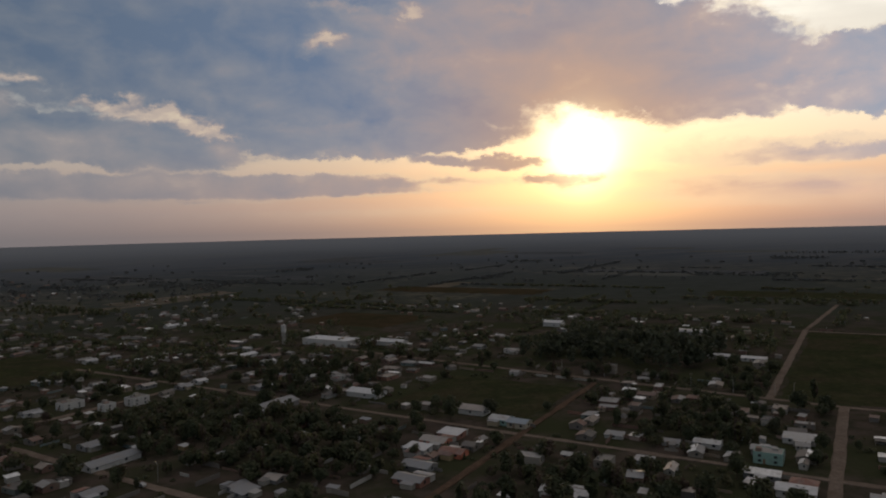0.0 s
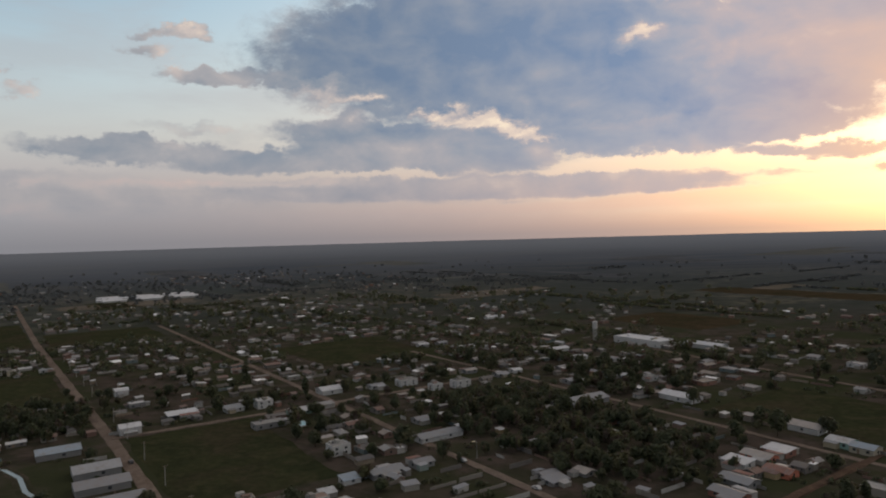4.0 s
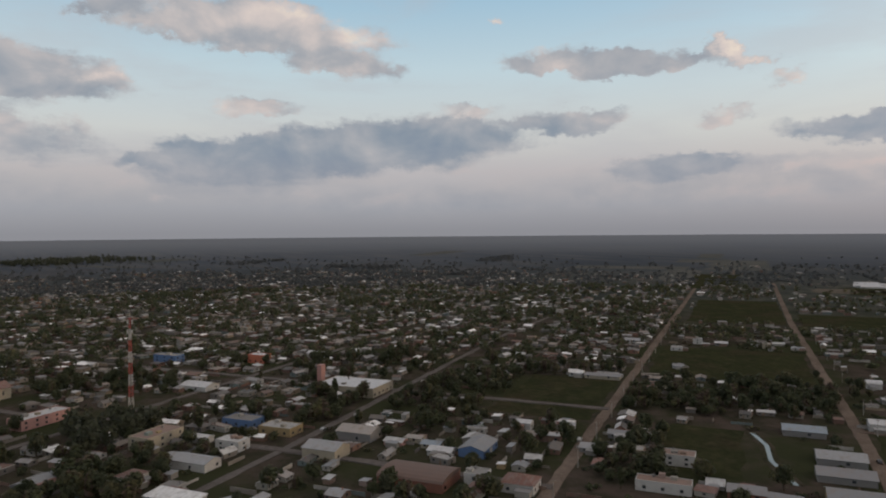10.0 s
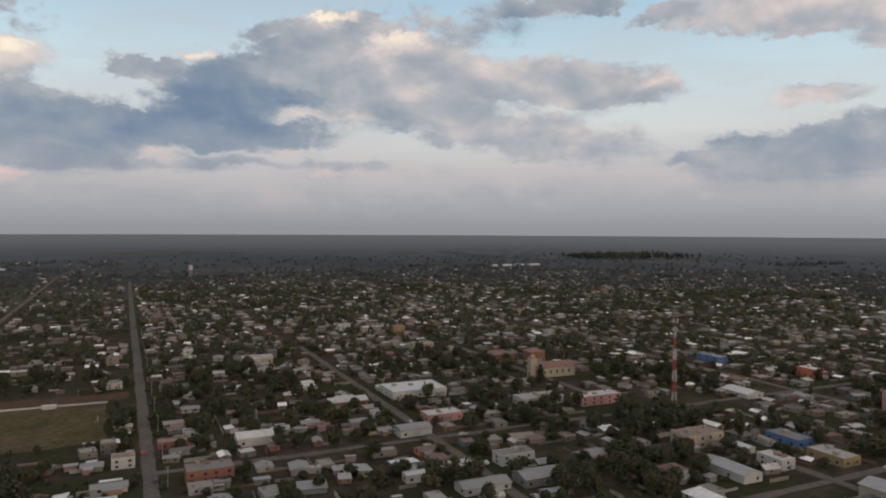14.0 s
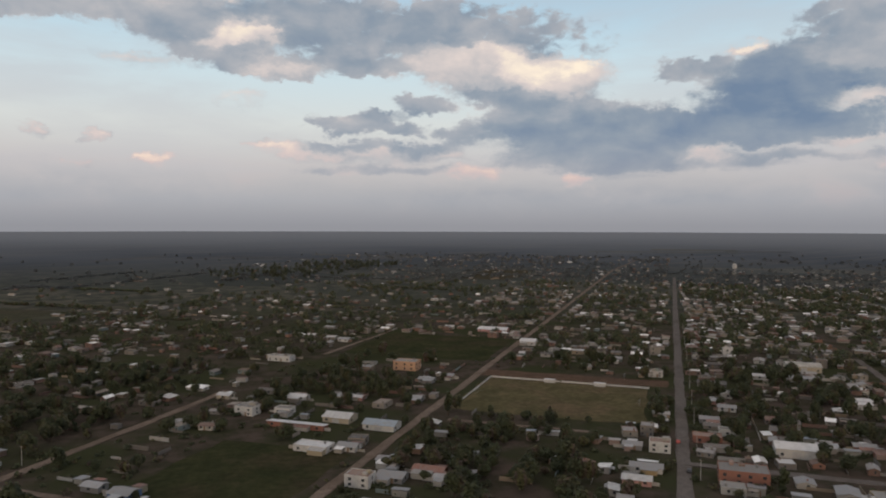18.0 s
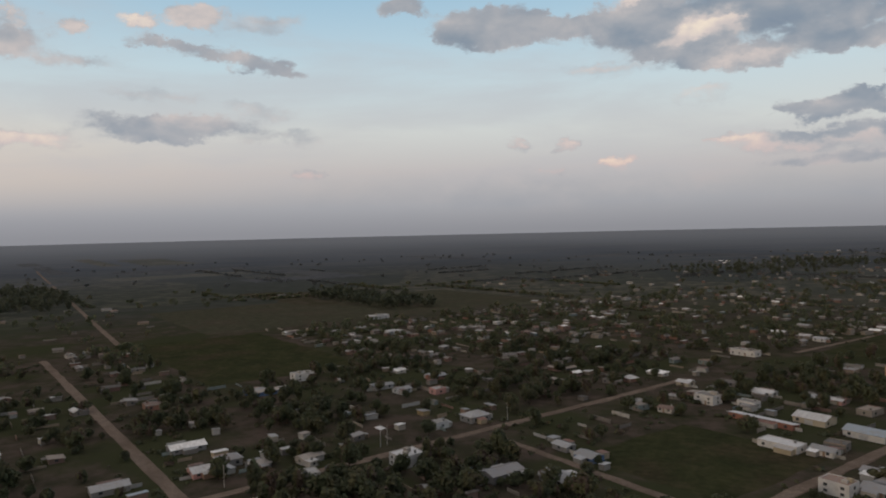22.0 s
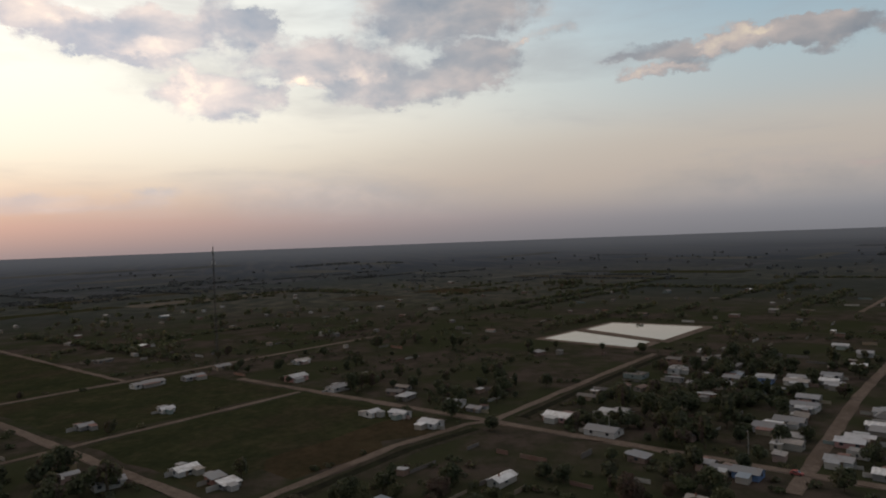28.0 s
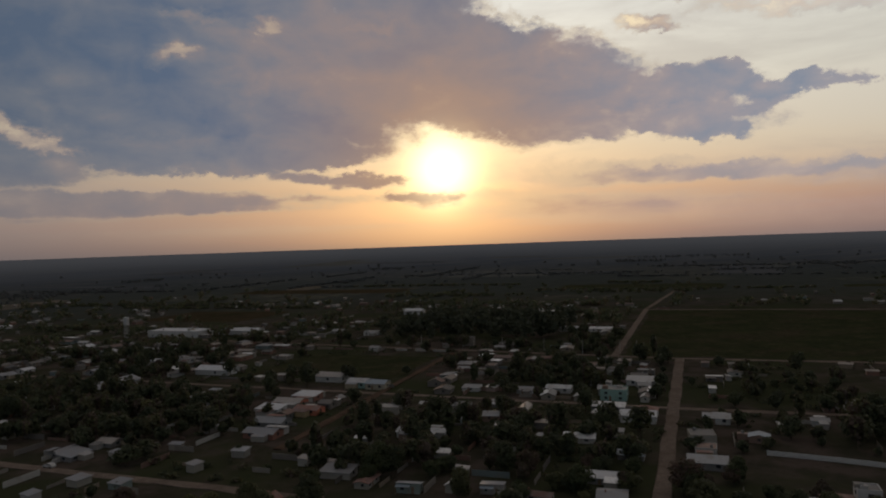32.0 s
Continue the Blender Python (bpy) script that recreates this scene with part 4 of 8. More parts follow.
def road(name, points, width, mat, label):
    """A street along plan points, with ragged edges."""
    bm = bmesh.new()
    width *= 0.56
    level = 0.13 + 0.012 * len(ROADS)
    ROADS.append(name)
    rows = []
    for (a0, b0), (a1, b1) in zip(points, points[1:]):
        LANES.append((a0, b0, a1, b1, width))
        length = math.hypot(a1 - a0, b1 - b0)
        n = max(2, int(length / 9))
        na, nb = -(b1 - b0) / length, (a1 - a0) / length
        for i in range(n + 1 if (a1, b1) == points[-1] else n):
            s = i / n
            ca, cb = a0 + (a1 - a0) * s, b0 + (b1 - b0) * s
            row = []
            for side in (-1.12, -1.0, 1.0, 1.12):
                h = side * width / 2 + rng.uniform(-0.45, 0.45)
                x, y = at(ca + na * h, cb + nb * h)
                row.append(bm.verts.new((x, y, rise(x, y) + (0.02 if abs(side) > 1 else level) + 0.00012 * max(0, math.hypot(x, y) - 900))))
            rows.append(row)
    for p, q in zip(rows, rows[1:]):
        for i in range(3):
            bm.faces.new((p[i], q[i], q[i + 1], p[i + 1]))
    bmesh.ops.recalc_face_normals(bm, faces=bm.faces)
    return tagged(link(name, bm, mat), label, "road", kind="structure")


def patch(name, a0, a1, b0, b1, mat, label, z=0.07, ragged=1.5, keep=True):
    """A field or plot laid on the ground, with an uneven edge."""
    bm = bmesh.new()
    n, m = max(2, int((a1 - a0) / 12)), max(2, int((b1 - b0) / 12))
    grid = []
    for i in range(n + 1):
        grid.append([])
        for j in range(m + 1):
            edge = i in (0, n) or j in (0, m)
            d = ragged if edge else 0
            x, y = at(a0 + (a1 - a0) * i / n + rng.uniform(-d, d), b0 + (b1 - b0) * j / m + rng.uniform(-d, d))
            grid[-1].append(bm.verts.new((x, y, rise(x, y) + (0.01 if edge else z) + 0.0001 * max(0, math.hypot(x, y) - 800))))
    for i in range(n):
        for j in range(m):
            bm.faces.new((grid[i][j], grid[i + 1][j], grid[i + 1][j + 1], grid[i][j + 1]))
    bmesh.ops.recalc_face_normals(bm, faces=bm.faces)
    if keep:
        KEEP_OUT.append((a0, a1, b0, b1))
    return tagged(link(name, bm, mat), label, "field", kind="structure")


DUST = "pale dirt street with worn ragged edges"
PAVE = "wide worn grey paved street"
# long streets along a
road("road_main_east", [(120, -64), (900, -66), (1560, -68)], 9, DIRT, DUST)
road("road_main_far", [(1560, -68), (1600, -10), (2250, -12)], 8, DIRT, DUST)
road("road_main_west", [(-120, -64), (-245, -64), (-612, -59)], 8.5, DIRT, DUST)
road("road_west_far", [(-640, -120), (-1440, -170), (-2280, -218)], 8, DIRT, DUST)
road("road_second_east", [(200, 56), (393, 56), (820, 52), (1400, 58)], 9.5, DIRT, DUST)
road("road_second_west", [(-225, 57), (-373, 64), (-520, 64), (-590, 66)], 8, DIRT, DUST)
road("road_second_far", [(-735, 122), (-1240, 122)], 7, DIRT, DUST)
road("road_third", [(100, 176), (265, 178), (520, 182), (900, 186)], 7, DIRT, DUST)
road("road_ditch", [(-100, 184), (-138, 189), (-195, 193), (-236, 189), (-247, 183), (-316, 187), (-372, 190), (-440, 192)], 6.5, DIRT, DUST)
road("road_fourth", [(-240, 308), (10, 305), (143, 308), (310, 312), (520, 314)], 6, DIRT, DUST)
road("road_fifth", [(-420, 431), (10, 428), (205, 448), (330, 462), (420, 476)], 7, DIRT, DUST)
road("road_field_far", [(47, 712), (-212, 716)], 6, DIRT, DUST)
road("road_back", [(-240, -198), (-130, -196)], 6, DIRT, DUST)
road("road_back_east", [(10, -188), (265, -190), (649, -205), (805, -198)], 7, PAVED, PAVE)
road("road_lane", [(-106, -344), (-30, -345)], 4.5, DIRT, "narrow earth lane beside the playing field")
road("road_lane_west", [(-481, -341), (-394, -335)], 4.5, DIRT, "narrow earth lane between gardens")
# cross streets along b
road("road_cross_main", [(10, -170), (10, -420), (10, -900), (12, -1461)], 9.5, PAVED, PAVE)
road("road_cross_north", [(10, 176), (10, 300), (10, 428)], 8, DIRT, DUST)
road("road_bend_north", [(47, 432), (47, 716), (28, 945)], 7, DIRT, DUST)
road("road_cross_west", [(-121, -215), (-121, -480), (-122, -1640), (-83, -2215)], 8, DIRT, DUST)
road("road_cross_west_north", [(-117, 150), (-117, 431)], 7.5, DIRT, DUST)
road("road_field_side", [(-202, 431), (-212, 716)], 6, DIRT, DUST)
road("road_outer", [(-245, 371), (-245, 178), (-245, -62), (-250, -270), (-254, -362)], 7.5, DIRT, DUST)
road("road_outer_far", [(-255, -490), (-252, -608)], 5, DIRT, DUST)
road("road_cross_east", [(138, -150), (140, -600)], 8, PAVED, PAVE)
road("road_cross_east_north", [(140, 215), (144, 310), (148, 430)], 6, RED_EARTH, DUST)
road("road_cross_third", [(392, 56), (390, 178), (388, 300)], 7, DIRT, DUST)
road("road_cross_town", [(265, -64), (266, -560)], 8, PAVED, PAVE)
road("road_cross_town_far", [(393, -64), (394, -560)], 8, PAVED, PAVE)
road("road_town_back", [(10, -310), (520, -310)], 7, PAVED, PAVE)

GREEN = "flat green grass field with dry patches"
patch("field_playing", -112, -8, -450, -366, WORN_FIELD, "mown green football field with brown worn middle", 0.09)
patch("field_big_north", -205, 42, 436, 708, FIELD, "large dark green cropped field edged by roads", 0.09)
patch("field_canal", 300, 374, -30, 4, FIELD, GREEN, 0.09)
patch("field_plot_east", 268, 388, 62, 127, FIELD, GREEN, 0.09)
patch("field_between_streets", 497, 622, -56, 48, FIELD, GREEN, 0.09)
patch("field_corner", 366, 470, -128, -70, FIELD, GREEN, 0.09)
patch("field_middle", 505, 620, 228, 330, FIELD, GREEN, 0.09)
patch("field_second", 800, 1050, -50, 48, FIELD, GREEN, 0.12)
patch("field_third", 790, 900, 62, 172, FIELD, GREEN, 0.12)
patch("field_west_plot", -196, -130, -278, -206, FIELD, GREEN, 0.09)
patch("field_west_second", -245, -128, -612, -504, FIELD, GREEN, 0.09)
patch("field_north_plot", 152, 240, 336, 414, FIELD, GREEN, 0.09)
patch("field_outer", -238, -124, 214, 302, FIELD, GREEN, 0.09)
patch("field_outer_second", -240, -124, 314, 424, FIELD, GREEN, 0.09)
patch("field_far_north", 430, 560, 590, 690, DRY_FIELD, "dry yellowish pasture strip")
patch("field_far_side", -640, -430, -240, -130, FIELD, GREEN)
patch("field_far_plough", -900, -660, -640, -200, GRASS, GREEN)
patch("earth_brown", -236, -150, 198, 232, DRY_FIELD, "bare brown earth beside the ditch road", 0.115, 5)
patch("earth_strip", -122, 4, -476, -456, RED_EARTH, "strip of bare reddish earth beside the field", 0.1)


def density(a, b):
    """How much of the building plots is taken, by plan place."""
    if a > 5 and b < -60:
        edge = 1.0 - max(0.0, (math.hypot(a - 500, b + 500) - 650) / 620)
        return max(0.0, min(0.92, edge))
    if a > 5 and b < 60:
        return 0.62 if a < 1300 else 0.15
    if a > 5:
        if b > 440:
            return 0.30 if a < 380 and b < 640 else (0.12 if b < 800 else 0.03)
        return 0.66 if a < 700 else 0.40 if a < 1150 else 0.06
    if b < -60:
        if a < -620:
            return 0.05
        if a < -250:
            return 0.34 if b > -760 else 0.16
        return 0.55 if b > -1500 else 0.12
    if a > -260:
        return 0.26 if b < 440 else 0.05
    if b < 190:
        return 0.42 if a > -480 else 0.05
    return 0.14 if a > -420 and b < 330 else 0.03


def far_fields():
    """Pale and dark strips of pasture and plough over the plain."""
    g = random.Random(17)
    made = 0
    while made < 110:
        r, turn = 950 + 1900 * g.random() ** 0.8, g.uniform(0, math.tau)
        a, b = r * math.cos(turn), r * math.sin(turn)
        if density(a, b) > 0.2:
            continue
        wa, wb = g.uniform(90, 330) * (0.5 + r / 2000), g.uniform(25, 90) * (0.6 + r / 2000)
        if g.random() < 0.4:
            wa, wb = wb, wa
        near = ((FIELD, "far green pasture strip"), (DRY_FIELD, "far dry yellowish pasture strip"), (PALE, "far pale stubble field"), (YARD, "far bare brown field"))
        # from 1500 m on the strips take the haze-tinted soils
        mat, label = g.choice(near if r < 1500 else ((HAZED_STRIP, "far pale pasture strip"), (HAZED_TILLED, "far dark tilled field")))
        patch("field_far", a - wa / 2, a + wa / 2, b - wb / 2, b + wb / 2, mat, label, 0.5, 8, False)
        made += 1


def pond(name, corners, label):
    bm = bmesh.new()
    bank, top, water = [], [], []
    for a, b in corners:
        x, y = at(a, b)
        top.append((x, y))
    ca, cb = sum(c[0] for c in corners) / 4, sum(c[1] for c in corners) / 4
    outer = [at(ca + (a - ca) * 1.10, cb + (b - cb) * 1.10) for a, b in corners]
    n = len(corners)
    low = [bm.verts.new((x, y, 0.02)) for x, y in [at(ca + (a - ca) * 1.22, cb + (b - cb) * 1.22) for a, b in corners]]
    crest = [bm.verts.new((x, y, 1.0)) for x, y in outer]
    inner = [bm.verts.new((x, y, 0.15)) for x, y in top]
    for i in range(n):
        k = (i + 1) % n
        bm.faces.new((low[i], low[k], crest[k], crest[i]))
        bm.faces.new((crest[i], crest[k], inner[k], inner[i]))
    bmesh.ops.recalc_face_normals(bm, faces=bm.faces)
    basin = tagged(link(name, bm, DIRT), label, "pond", kind="structure")
    bm = bmesh.new()
    bm.faces.new([bm.verts.new((x, y, 0.5)) for x, y in [at(ca + (a - ca) * 1.035, cb + (b - cb) * 1.035) for a, b in corners]])
    bmesh.ops.recalc_face_normals(bm, faces=bm.faces)
    for f in bm.faces:
        if f.normal.z < 0:
            f.normal_flip()
    part("water_surface", bm, WATER, basin, "still pale water mirroring the sky")


far_fields()
pond("pond_near", [(-466, 292), (-513, 290), (-486, 216), (-456, 216)], "rectangular treatment pond with low earth banks")
pond("pond_far", [(-528, 288), (-576, 288), (-580, 211), (-499, 211)], "rectangular treatment pond with low earth banks")
KEEP_OUT += [(297, 376, 2, 28), (-600, -440, 195, 310), (90, 235, 470, 610)]

# ---------------------------------------------------------------- houses


def windows(root, spots, size=(1.2, 1.1)):
    """Each window: a dark pane in a pale frame, standing 3 cm proud of the wall."""
    for x, y, z, face in spots:
        w, h = size
        wide, deep = (w / 2, 0.03) if face in "ns" else (0.03, w / 2)
        part("window", boxed((x - wide, x + wide, y - deep, y + deep, z, z + h)), GLASS, root, "dark glass window pane")


def door(root, x, y, face, mat=None):
    wide, deep = (0.5, 0.04) if face in "ns" else (0.04, 0.5)
    part("door", boxed((x - wide, x + wide, y - deep, y + deep, 0.0, 2.05)), mat or WOOD, root, "brown wooden door")


def gable(bm, w, d, h, ridge, over=0.45, thick=0.12, x0=0.0, y0=0.0):
    """Two roof sheets with the ridge along x."""
    for s in (-1, 1):
        slab(bm, [(x0 - w / 2 - over, y0 + s * (d / 2 + over), h - over * ridge / (d / 2)), (x0 + w / 2 + over, y0 + s * (d / 2 + over), h - over * ridge / (d / 2)), (x0 + w / 2 + over, y0, h + ridge), (x0 - w / 2 - over, y0, h + ridge)][:: -1 if s > 0 else 1], thick)


def gable_walls(bm, w, d, h, ridge, x0=0.0, y0=0.0):
    v = [bm.verts.new((x0 + x, y0 + y, z)) for x, y, z in ((-w / 2, -d / 2, 0), (w / 2, -d / 2, 0), (w / 2, d / 2, 0), (-w / 2, d / 2, 0), (-w / 2, -d / 2, h), (w / 2, -d / 2, h), (w / 2, d / 2, h), (-w / 2, d / 2, h), (-w / 2, 0, h + ridge - 0.1), (w / 2, 0, h + ridge - 0.1))]
    for f in ((3, 2, 1, 0), (0, 1, 5, 4), (2, 3, 7, 6), (1, 2, 6, 9, 5), (3, 0, 4, 8, 7), (4, 5, 9, 8), (6, 7, 8, 9)):
        bm.faces.new([v[i] for i in f])


def tank(root, x, y, z):
    bm = bmesh.new()
    tube(bm, (x, y, z), (x, y, z + 1.1), 0.55, 0.55, 10)
    tube(bm, (x, y, z + 1.1), (x, y, z + 1.3), 0.5, 0.15, 10)
    part("water_tank", bm, GREY, root, "small grey roof water tank")


def flat_house(name, w, d, h, wall, roof, detail, label, storeys=1):
    p = 0.35
    bm = boxed((-w / 2, w / 2, -d / 2, d / 2, 0, h), (-w / 2, w / 2, -d / 2, -d / 2 + 0.2, h, h + p), (-w / 2, w / 2, d / 2 - 0.2, d / 2, h, h + p), (-w / 2, -w / 2 + 0.2, -d / 2 + 0.2, d / 2 - 0.2, h, h + p), (w / 2 - 0.2, w / 2, -d / 2 + 0.2, d / 2 - 0.2, h, h + p))
    root = link(name, bm, wall)
    part("roof", boxed((-w / 2 + 0.21, w / 2 - 0.21, -d / 2 + 0.21, d / 2 - 0.21, h, h + 0.1)), roof, root)
    if detail:
        door(root, w * 0.08, -d / 2, "s")
        spots = []
        for f in range(storeys):
            z = 1.0 + 2.9 * f
            spots += [(-w * 0.3, -d / 2, z, "s"), (w * 0.33, -d / 2, z, "s"), (w * 0.2, d / 2, z, "n"), (w / 2, 0, z, "e"), (-w / 2, d * 0.15, z, "w")]
        windows(root, spots)
        tank(root, w * 0.3, d * 0.25, h + 0.1)
    return tagged(root, label, "house")


def gable_house(name, w, d, h, wall, roof, detail, label, ridge=1.1):
    bm = bmesh.new()
    gable_walls(bm, w, d, h, ridge)
    root = link(name, bm, wall)
    bm = bmesh.new()
    gable(bm, w, d, h, ridge)
    part("roof", bm, roof, root)
    if detail:
        door(root, -w * 0.1, -d / 2, "s")
        windows(root, [(-w * 0.34, -d / 2, 1.0, "s"), (w * 0.25, -d / 2, 1.0, "s"), (w * 0.1, d / 2, 1.0, "n"), (w / 2, d * 0.1, 1.0, "e"), (-w / 2, -d * 0.1, 1.0, "w")])
        part("chimney", boxed((w * 0.2, w * 0.2 + 0.5, 0.4, 0.9, h, h + ridge + 0.7)), BRICK, root, "small brick chimney")
    return tagged(root, label, "house")


def lean_house(name, w, d, h, wall, roof, detail, label):
    bm = bmesh.new()
    v = [bm.verts.new(c) for c in ((-w / 2, -d / 2, 0), (w / 2, -d / 2, 0), (w / 2, d / 2, 0), (-w / 2, d / 2, 0), (-w / 2, -d / 2, h + 0.7), (w / 2, -d / 2, h + 0.7), (w / 2, d / 2, h), (-w / 2, d / 2, h))]
    for f in ((3, 2, 1, 0), (4, 5, 6, 7), (0, 1, 5, 4), (1, 2, 6, 5), (2, 3, 7, 6), (3, 0, 4, 7)):
        bm.faces.new([v[i] for i in f])
    root = link(name, bm, wall)
    bm = bmesh.new()
    s = 0.7 / d
    slab(bm, [(-w / 2 - 0.4, -d / 2 - 0.5, h + 0.82 + 0.5 * s), (w / 2 + 0.4, -d / 2 - 0.5, h + 0.82 + 0.5 * s), (w / 2 + 0.4, d / 2 + 0.5, h + 0.12 - 0.5 * s), (-w / 2 - 0.4, d / 2 + 0.5, h + 0.12 - 0.5 * s)], 0.1)
    part("roof", bm, roof, root)
    if detail:
        door(root, w * 0.2, -d / 2, "s")
        windows(root, [(-w * 0.25, -d / 2, 1.0, "s"), (w / 2, 0, 1.0, "e"), (-w / 2, 0, 1.0, "w")])
        # porch on two posts
        bm = bmesh.new()
        slab(bm, [(-w / 2, -d / 2 - 2.4, 2.35), (w * 0.1, -d / 2 - 2.4, 2.35), (w * 0.1, -d / 2, 2.6), (-w / 2, -d / 2, 2.6)], 0.08)
        part("porch_roof", bm, roof, root)
        for x in (-w / 2 + 0.1, w * 0.1 - 0.1):
            part("porch_post", boxed((x - 0.06, x + 0.06, -d / 2 - 2.35, -d / 2 - 2.23, 0, 2.3)), WOOD, root)
    return tagged(root, label, "house")


def hip_house(name, w, d, h, wall, roof, detail, label, ridge=1.6):
    root = link(name, boxed((-w / 2, w / 2, -d / 2, d / 2, 0, h)), wall)
    o, r = 0.5, max(0.4, (w - d) / 2)
    bm = bmesh.new()
    v = [bm.verts.new(c) for c in ((-w / 2 - o, -d / 2 - o, h), (w / 2 + o, -d / 2 - o, h), (w / 2 + o, d / 2 + o, h), (-w / 2 - o, d / 2 + o, h), (-r, 0, h + ridge), (r, 0, h + ridge))]
    for f in ((3, 2, 1, 0), (0, 1, 5, 4), (1, 2, 5), (2, 3, 4, 5), (3, 0, 4)):
        bm.faces.new([v[i] for i in f])
    part("roof", bm, roof, root)
    if detail:
        door(root, 0.0, -d / 2, "s")
        windows(root, [(-w * 0.3, -d / 2, 1.0, "s"), (w * 0.3, -d / 2, 1.0, "s"), (w / 2, 0, 1.0, "e"), (-w / 2, 0, 1.0, "w"), (w * 0.2, d / 2, 1.0, "n")])
    return tagged(root, label, "house")


def wing_house(name, w, d, h, wall, roof, detail, label):
    """A gabled block with a lower flat wing."""
    bm = bmesh.new()
    gable_walls(bm, w, d, h, 1.0)
    box(bm, w * 0.1, w / 2, d / 2, d / 2 + d * 0.6, 0, h - 0.3)
    root = link(name, bm, wall)
    bm = bmesh.new()
    gable(bm, w, d, h, 1.0)
    part("roof", bm, roof, root)
    part("wing_roof", boxed((w * 0.1 - 0.2, w / 2 + 0.2, d / 2 + 0.3, d / 2 + d * 0.6 + 0.2, h - 0.3, h - 0.16)), SLAB, root)
    if detail:
        door(root, -w * 0.15, -d / 2, "s")
        windows(root, [(-w * 0.35, -d / 2, 1.0, "s"), (w * 0.25, -d / 2, 1.0, "s"), (w / 2, 0, 1.0, "e"), (-w / 2, 0, 1.0, "w"), (w * 0.3, d / 2 + d * 0.6, 0.9, "n")])
        tank(root, w * 0.3, d * 0.85, h - 0.16)
    return tagged(root, label, "house")


class Kind:
    """A pattern of a thing: the first place takes the pattern itself, the next ones copies."""

    def __init__(self, build):
        self.build, self.root, self.count = build, None, 0

    def put(self, x, y, turn, size=1.0, group="", z=None):
        z = rise(x, y) if z is None else z
        place = Matrix.Translation((x, y, z)) @ Matrix.Rotation(turn, 4, "Z")
        self.count += 1
        if self.root is None:
            self.root = self.build()
            if group:
                self.root["group"] = group
            self.root.matrix_basis = place
            return self.root
        if not isinstance(size, tuple):
            size = (size, size, size)
        return copy_thing(self.root, place @ Matrix.Diagonal((*size, 1.0)))


ZINC_L, FLAT_L = "small rendered house with a corrugated zinc roof", "flat-roofed rendered house with low parapets"


def house_kinds(detail):
    return [
        Kind(lambda: gable_house("house", 9, 7, 2.4, WALL, ZINC, detail, ZINC_L)),
        Kind(lambda: gable_house("house", 11, 7.5, 2.5, WALL, ZINC, detail, ZINC_L, 0.9)),
        Kind(lambda: lean_house("house", 8, 6, 2.3, WALL, ZINC, detail, "small house with a single-pitch sheet roof and porch")),
        Kind(lambda: lean_house("house", 11, 6.5, 2.4, WALL, ZINC, detail, "long low house with a single-pitch sheet roof")),
        Kind(lambda: flat_house("house", 10, 8, 2.8, WALL, SLAB, detail, FLAT_L)),
        Kind(lambda: flat_house("house", 8, 11, 2.9, WALL, SLAB, detail, FLAT_L)),
        Kind(lambda: wing_house("house", 10, 7, 2.8, WALL, ZINC, detail, "gabled zinc-roofed house with a flat rear wing")),
        Kind(lambda: hip_house("house", 10, 8, 2.8, WALL, TILE, detail, "rendered house with a hipped red clay tile roof")),
        Kind(lambda: gable_house("house", 10, 8, 2.8, WALL, TILE, detail, "rendered house with a red clay tile gable roof", 1.6)),
        Kind(lambda: flat_house("house", 9, 8, 6.0, WALL, SLAB, detail, "two-storey flat-roofed rendered house", 2)),
        Kind(lambda: gable_house("house", 8, 6, 2.5, WALL, TILE, detail, "low house with a rusty brown roof", 0.8)),
    ]


NEAR_HOUSES, MID_HOUSES = house_kinds(True), house_kinds(False)
ODDS = [20, 16, 18, 12, 15, 10, 12, 4, 4, 1, 8]


def shed_build():
    root = link("shed", boxed((-2, 2, -1.6, 1.6, 0, 2.1)), WALL)
    bm = bmesh.new()
    slab(bm, [(-2.3, -1.9, 2.5), (2.3, -1.9, 2.5), (2.3, 1.9, 2.15), (-2.3, 1.9, 2.15)], 0.06)
    part("roof", bm, ZINC, root)
    return tagged(root, "small back-garden shed under a zinc sheet", "shed")


SHED = Kind(shed_build)


def blocked(a, b, margin=5.0):
    for a0, a1, b0, b1 in KEEP_OUT:
        if a0 - margin < a < a1 + margin and b0 - margin < b < b1 + margin:
            return True
    for a0, b0, a1, b1, width in LANES:
        la, lb = a1 - a0, b1 - b0
        s = max(0.0, min(1.0, ((a - a0) * la + (b - b0) * lb) / (la * la + lb * lb)))
        if math.hypot(a - a0 - la * s, b - b0 - lb * s) < width / 2 + margin:
            return True
    return False


TREE_SPOTS = []
BIG = []
# thickets and overgrown plots, where trees stand close and few houses do
THICKETS = [(180, 350, 195, 296), (-112, -26, -330, -258), (-222, -158, -432, -372), (-342, -284, -16, 44), (-335, -250, 92, 142), (44, 86, 338, 394), (388, 446, -56, 2), (344, 396, -206, -124), (430, 535, 28, 50), (-380, -344, -110, -30), (-236, -128, -190, -90), (20, 130, 200, 262), (-110, 0, 190, 208), (150, 250, -250, -205), (20, 78, -452, -402), (80, 116, -462, -424), (185, 216, -326, -288), (488, 526, -272, -232), (-332, -288, -292, -250), (-432, -394, -268, -224), (-250, -214, -192, -150), (-446, -410, -22, 22), (-336, -294, -176, -130), (-388, -350, -170, -124), (-502, -454, -322, -280), (-308, -268, -292, -252), (296, 350, -222, -196), (398, 440, -180, -130)]


def in_thicket(a, b):
    return any(a0 < a < a1 and b0 < b < b1 for a0, a1, b0, b1 in THICKETS)


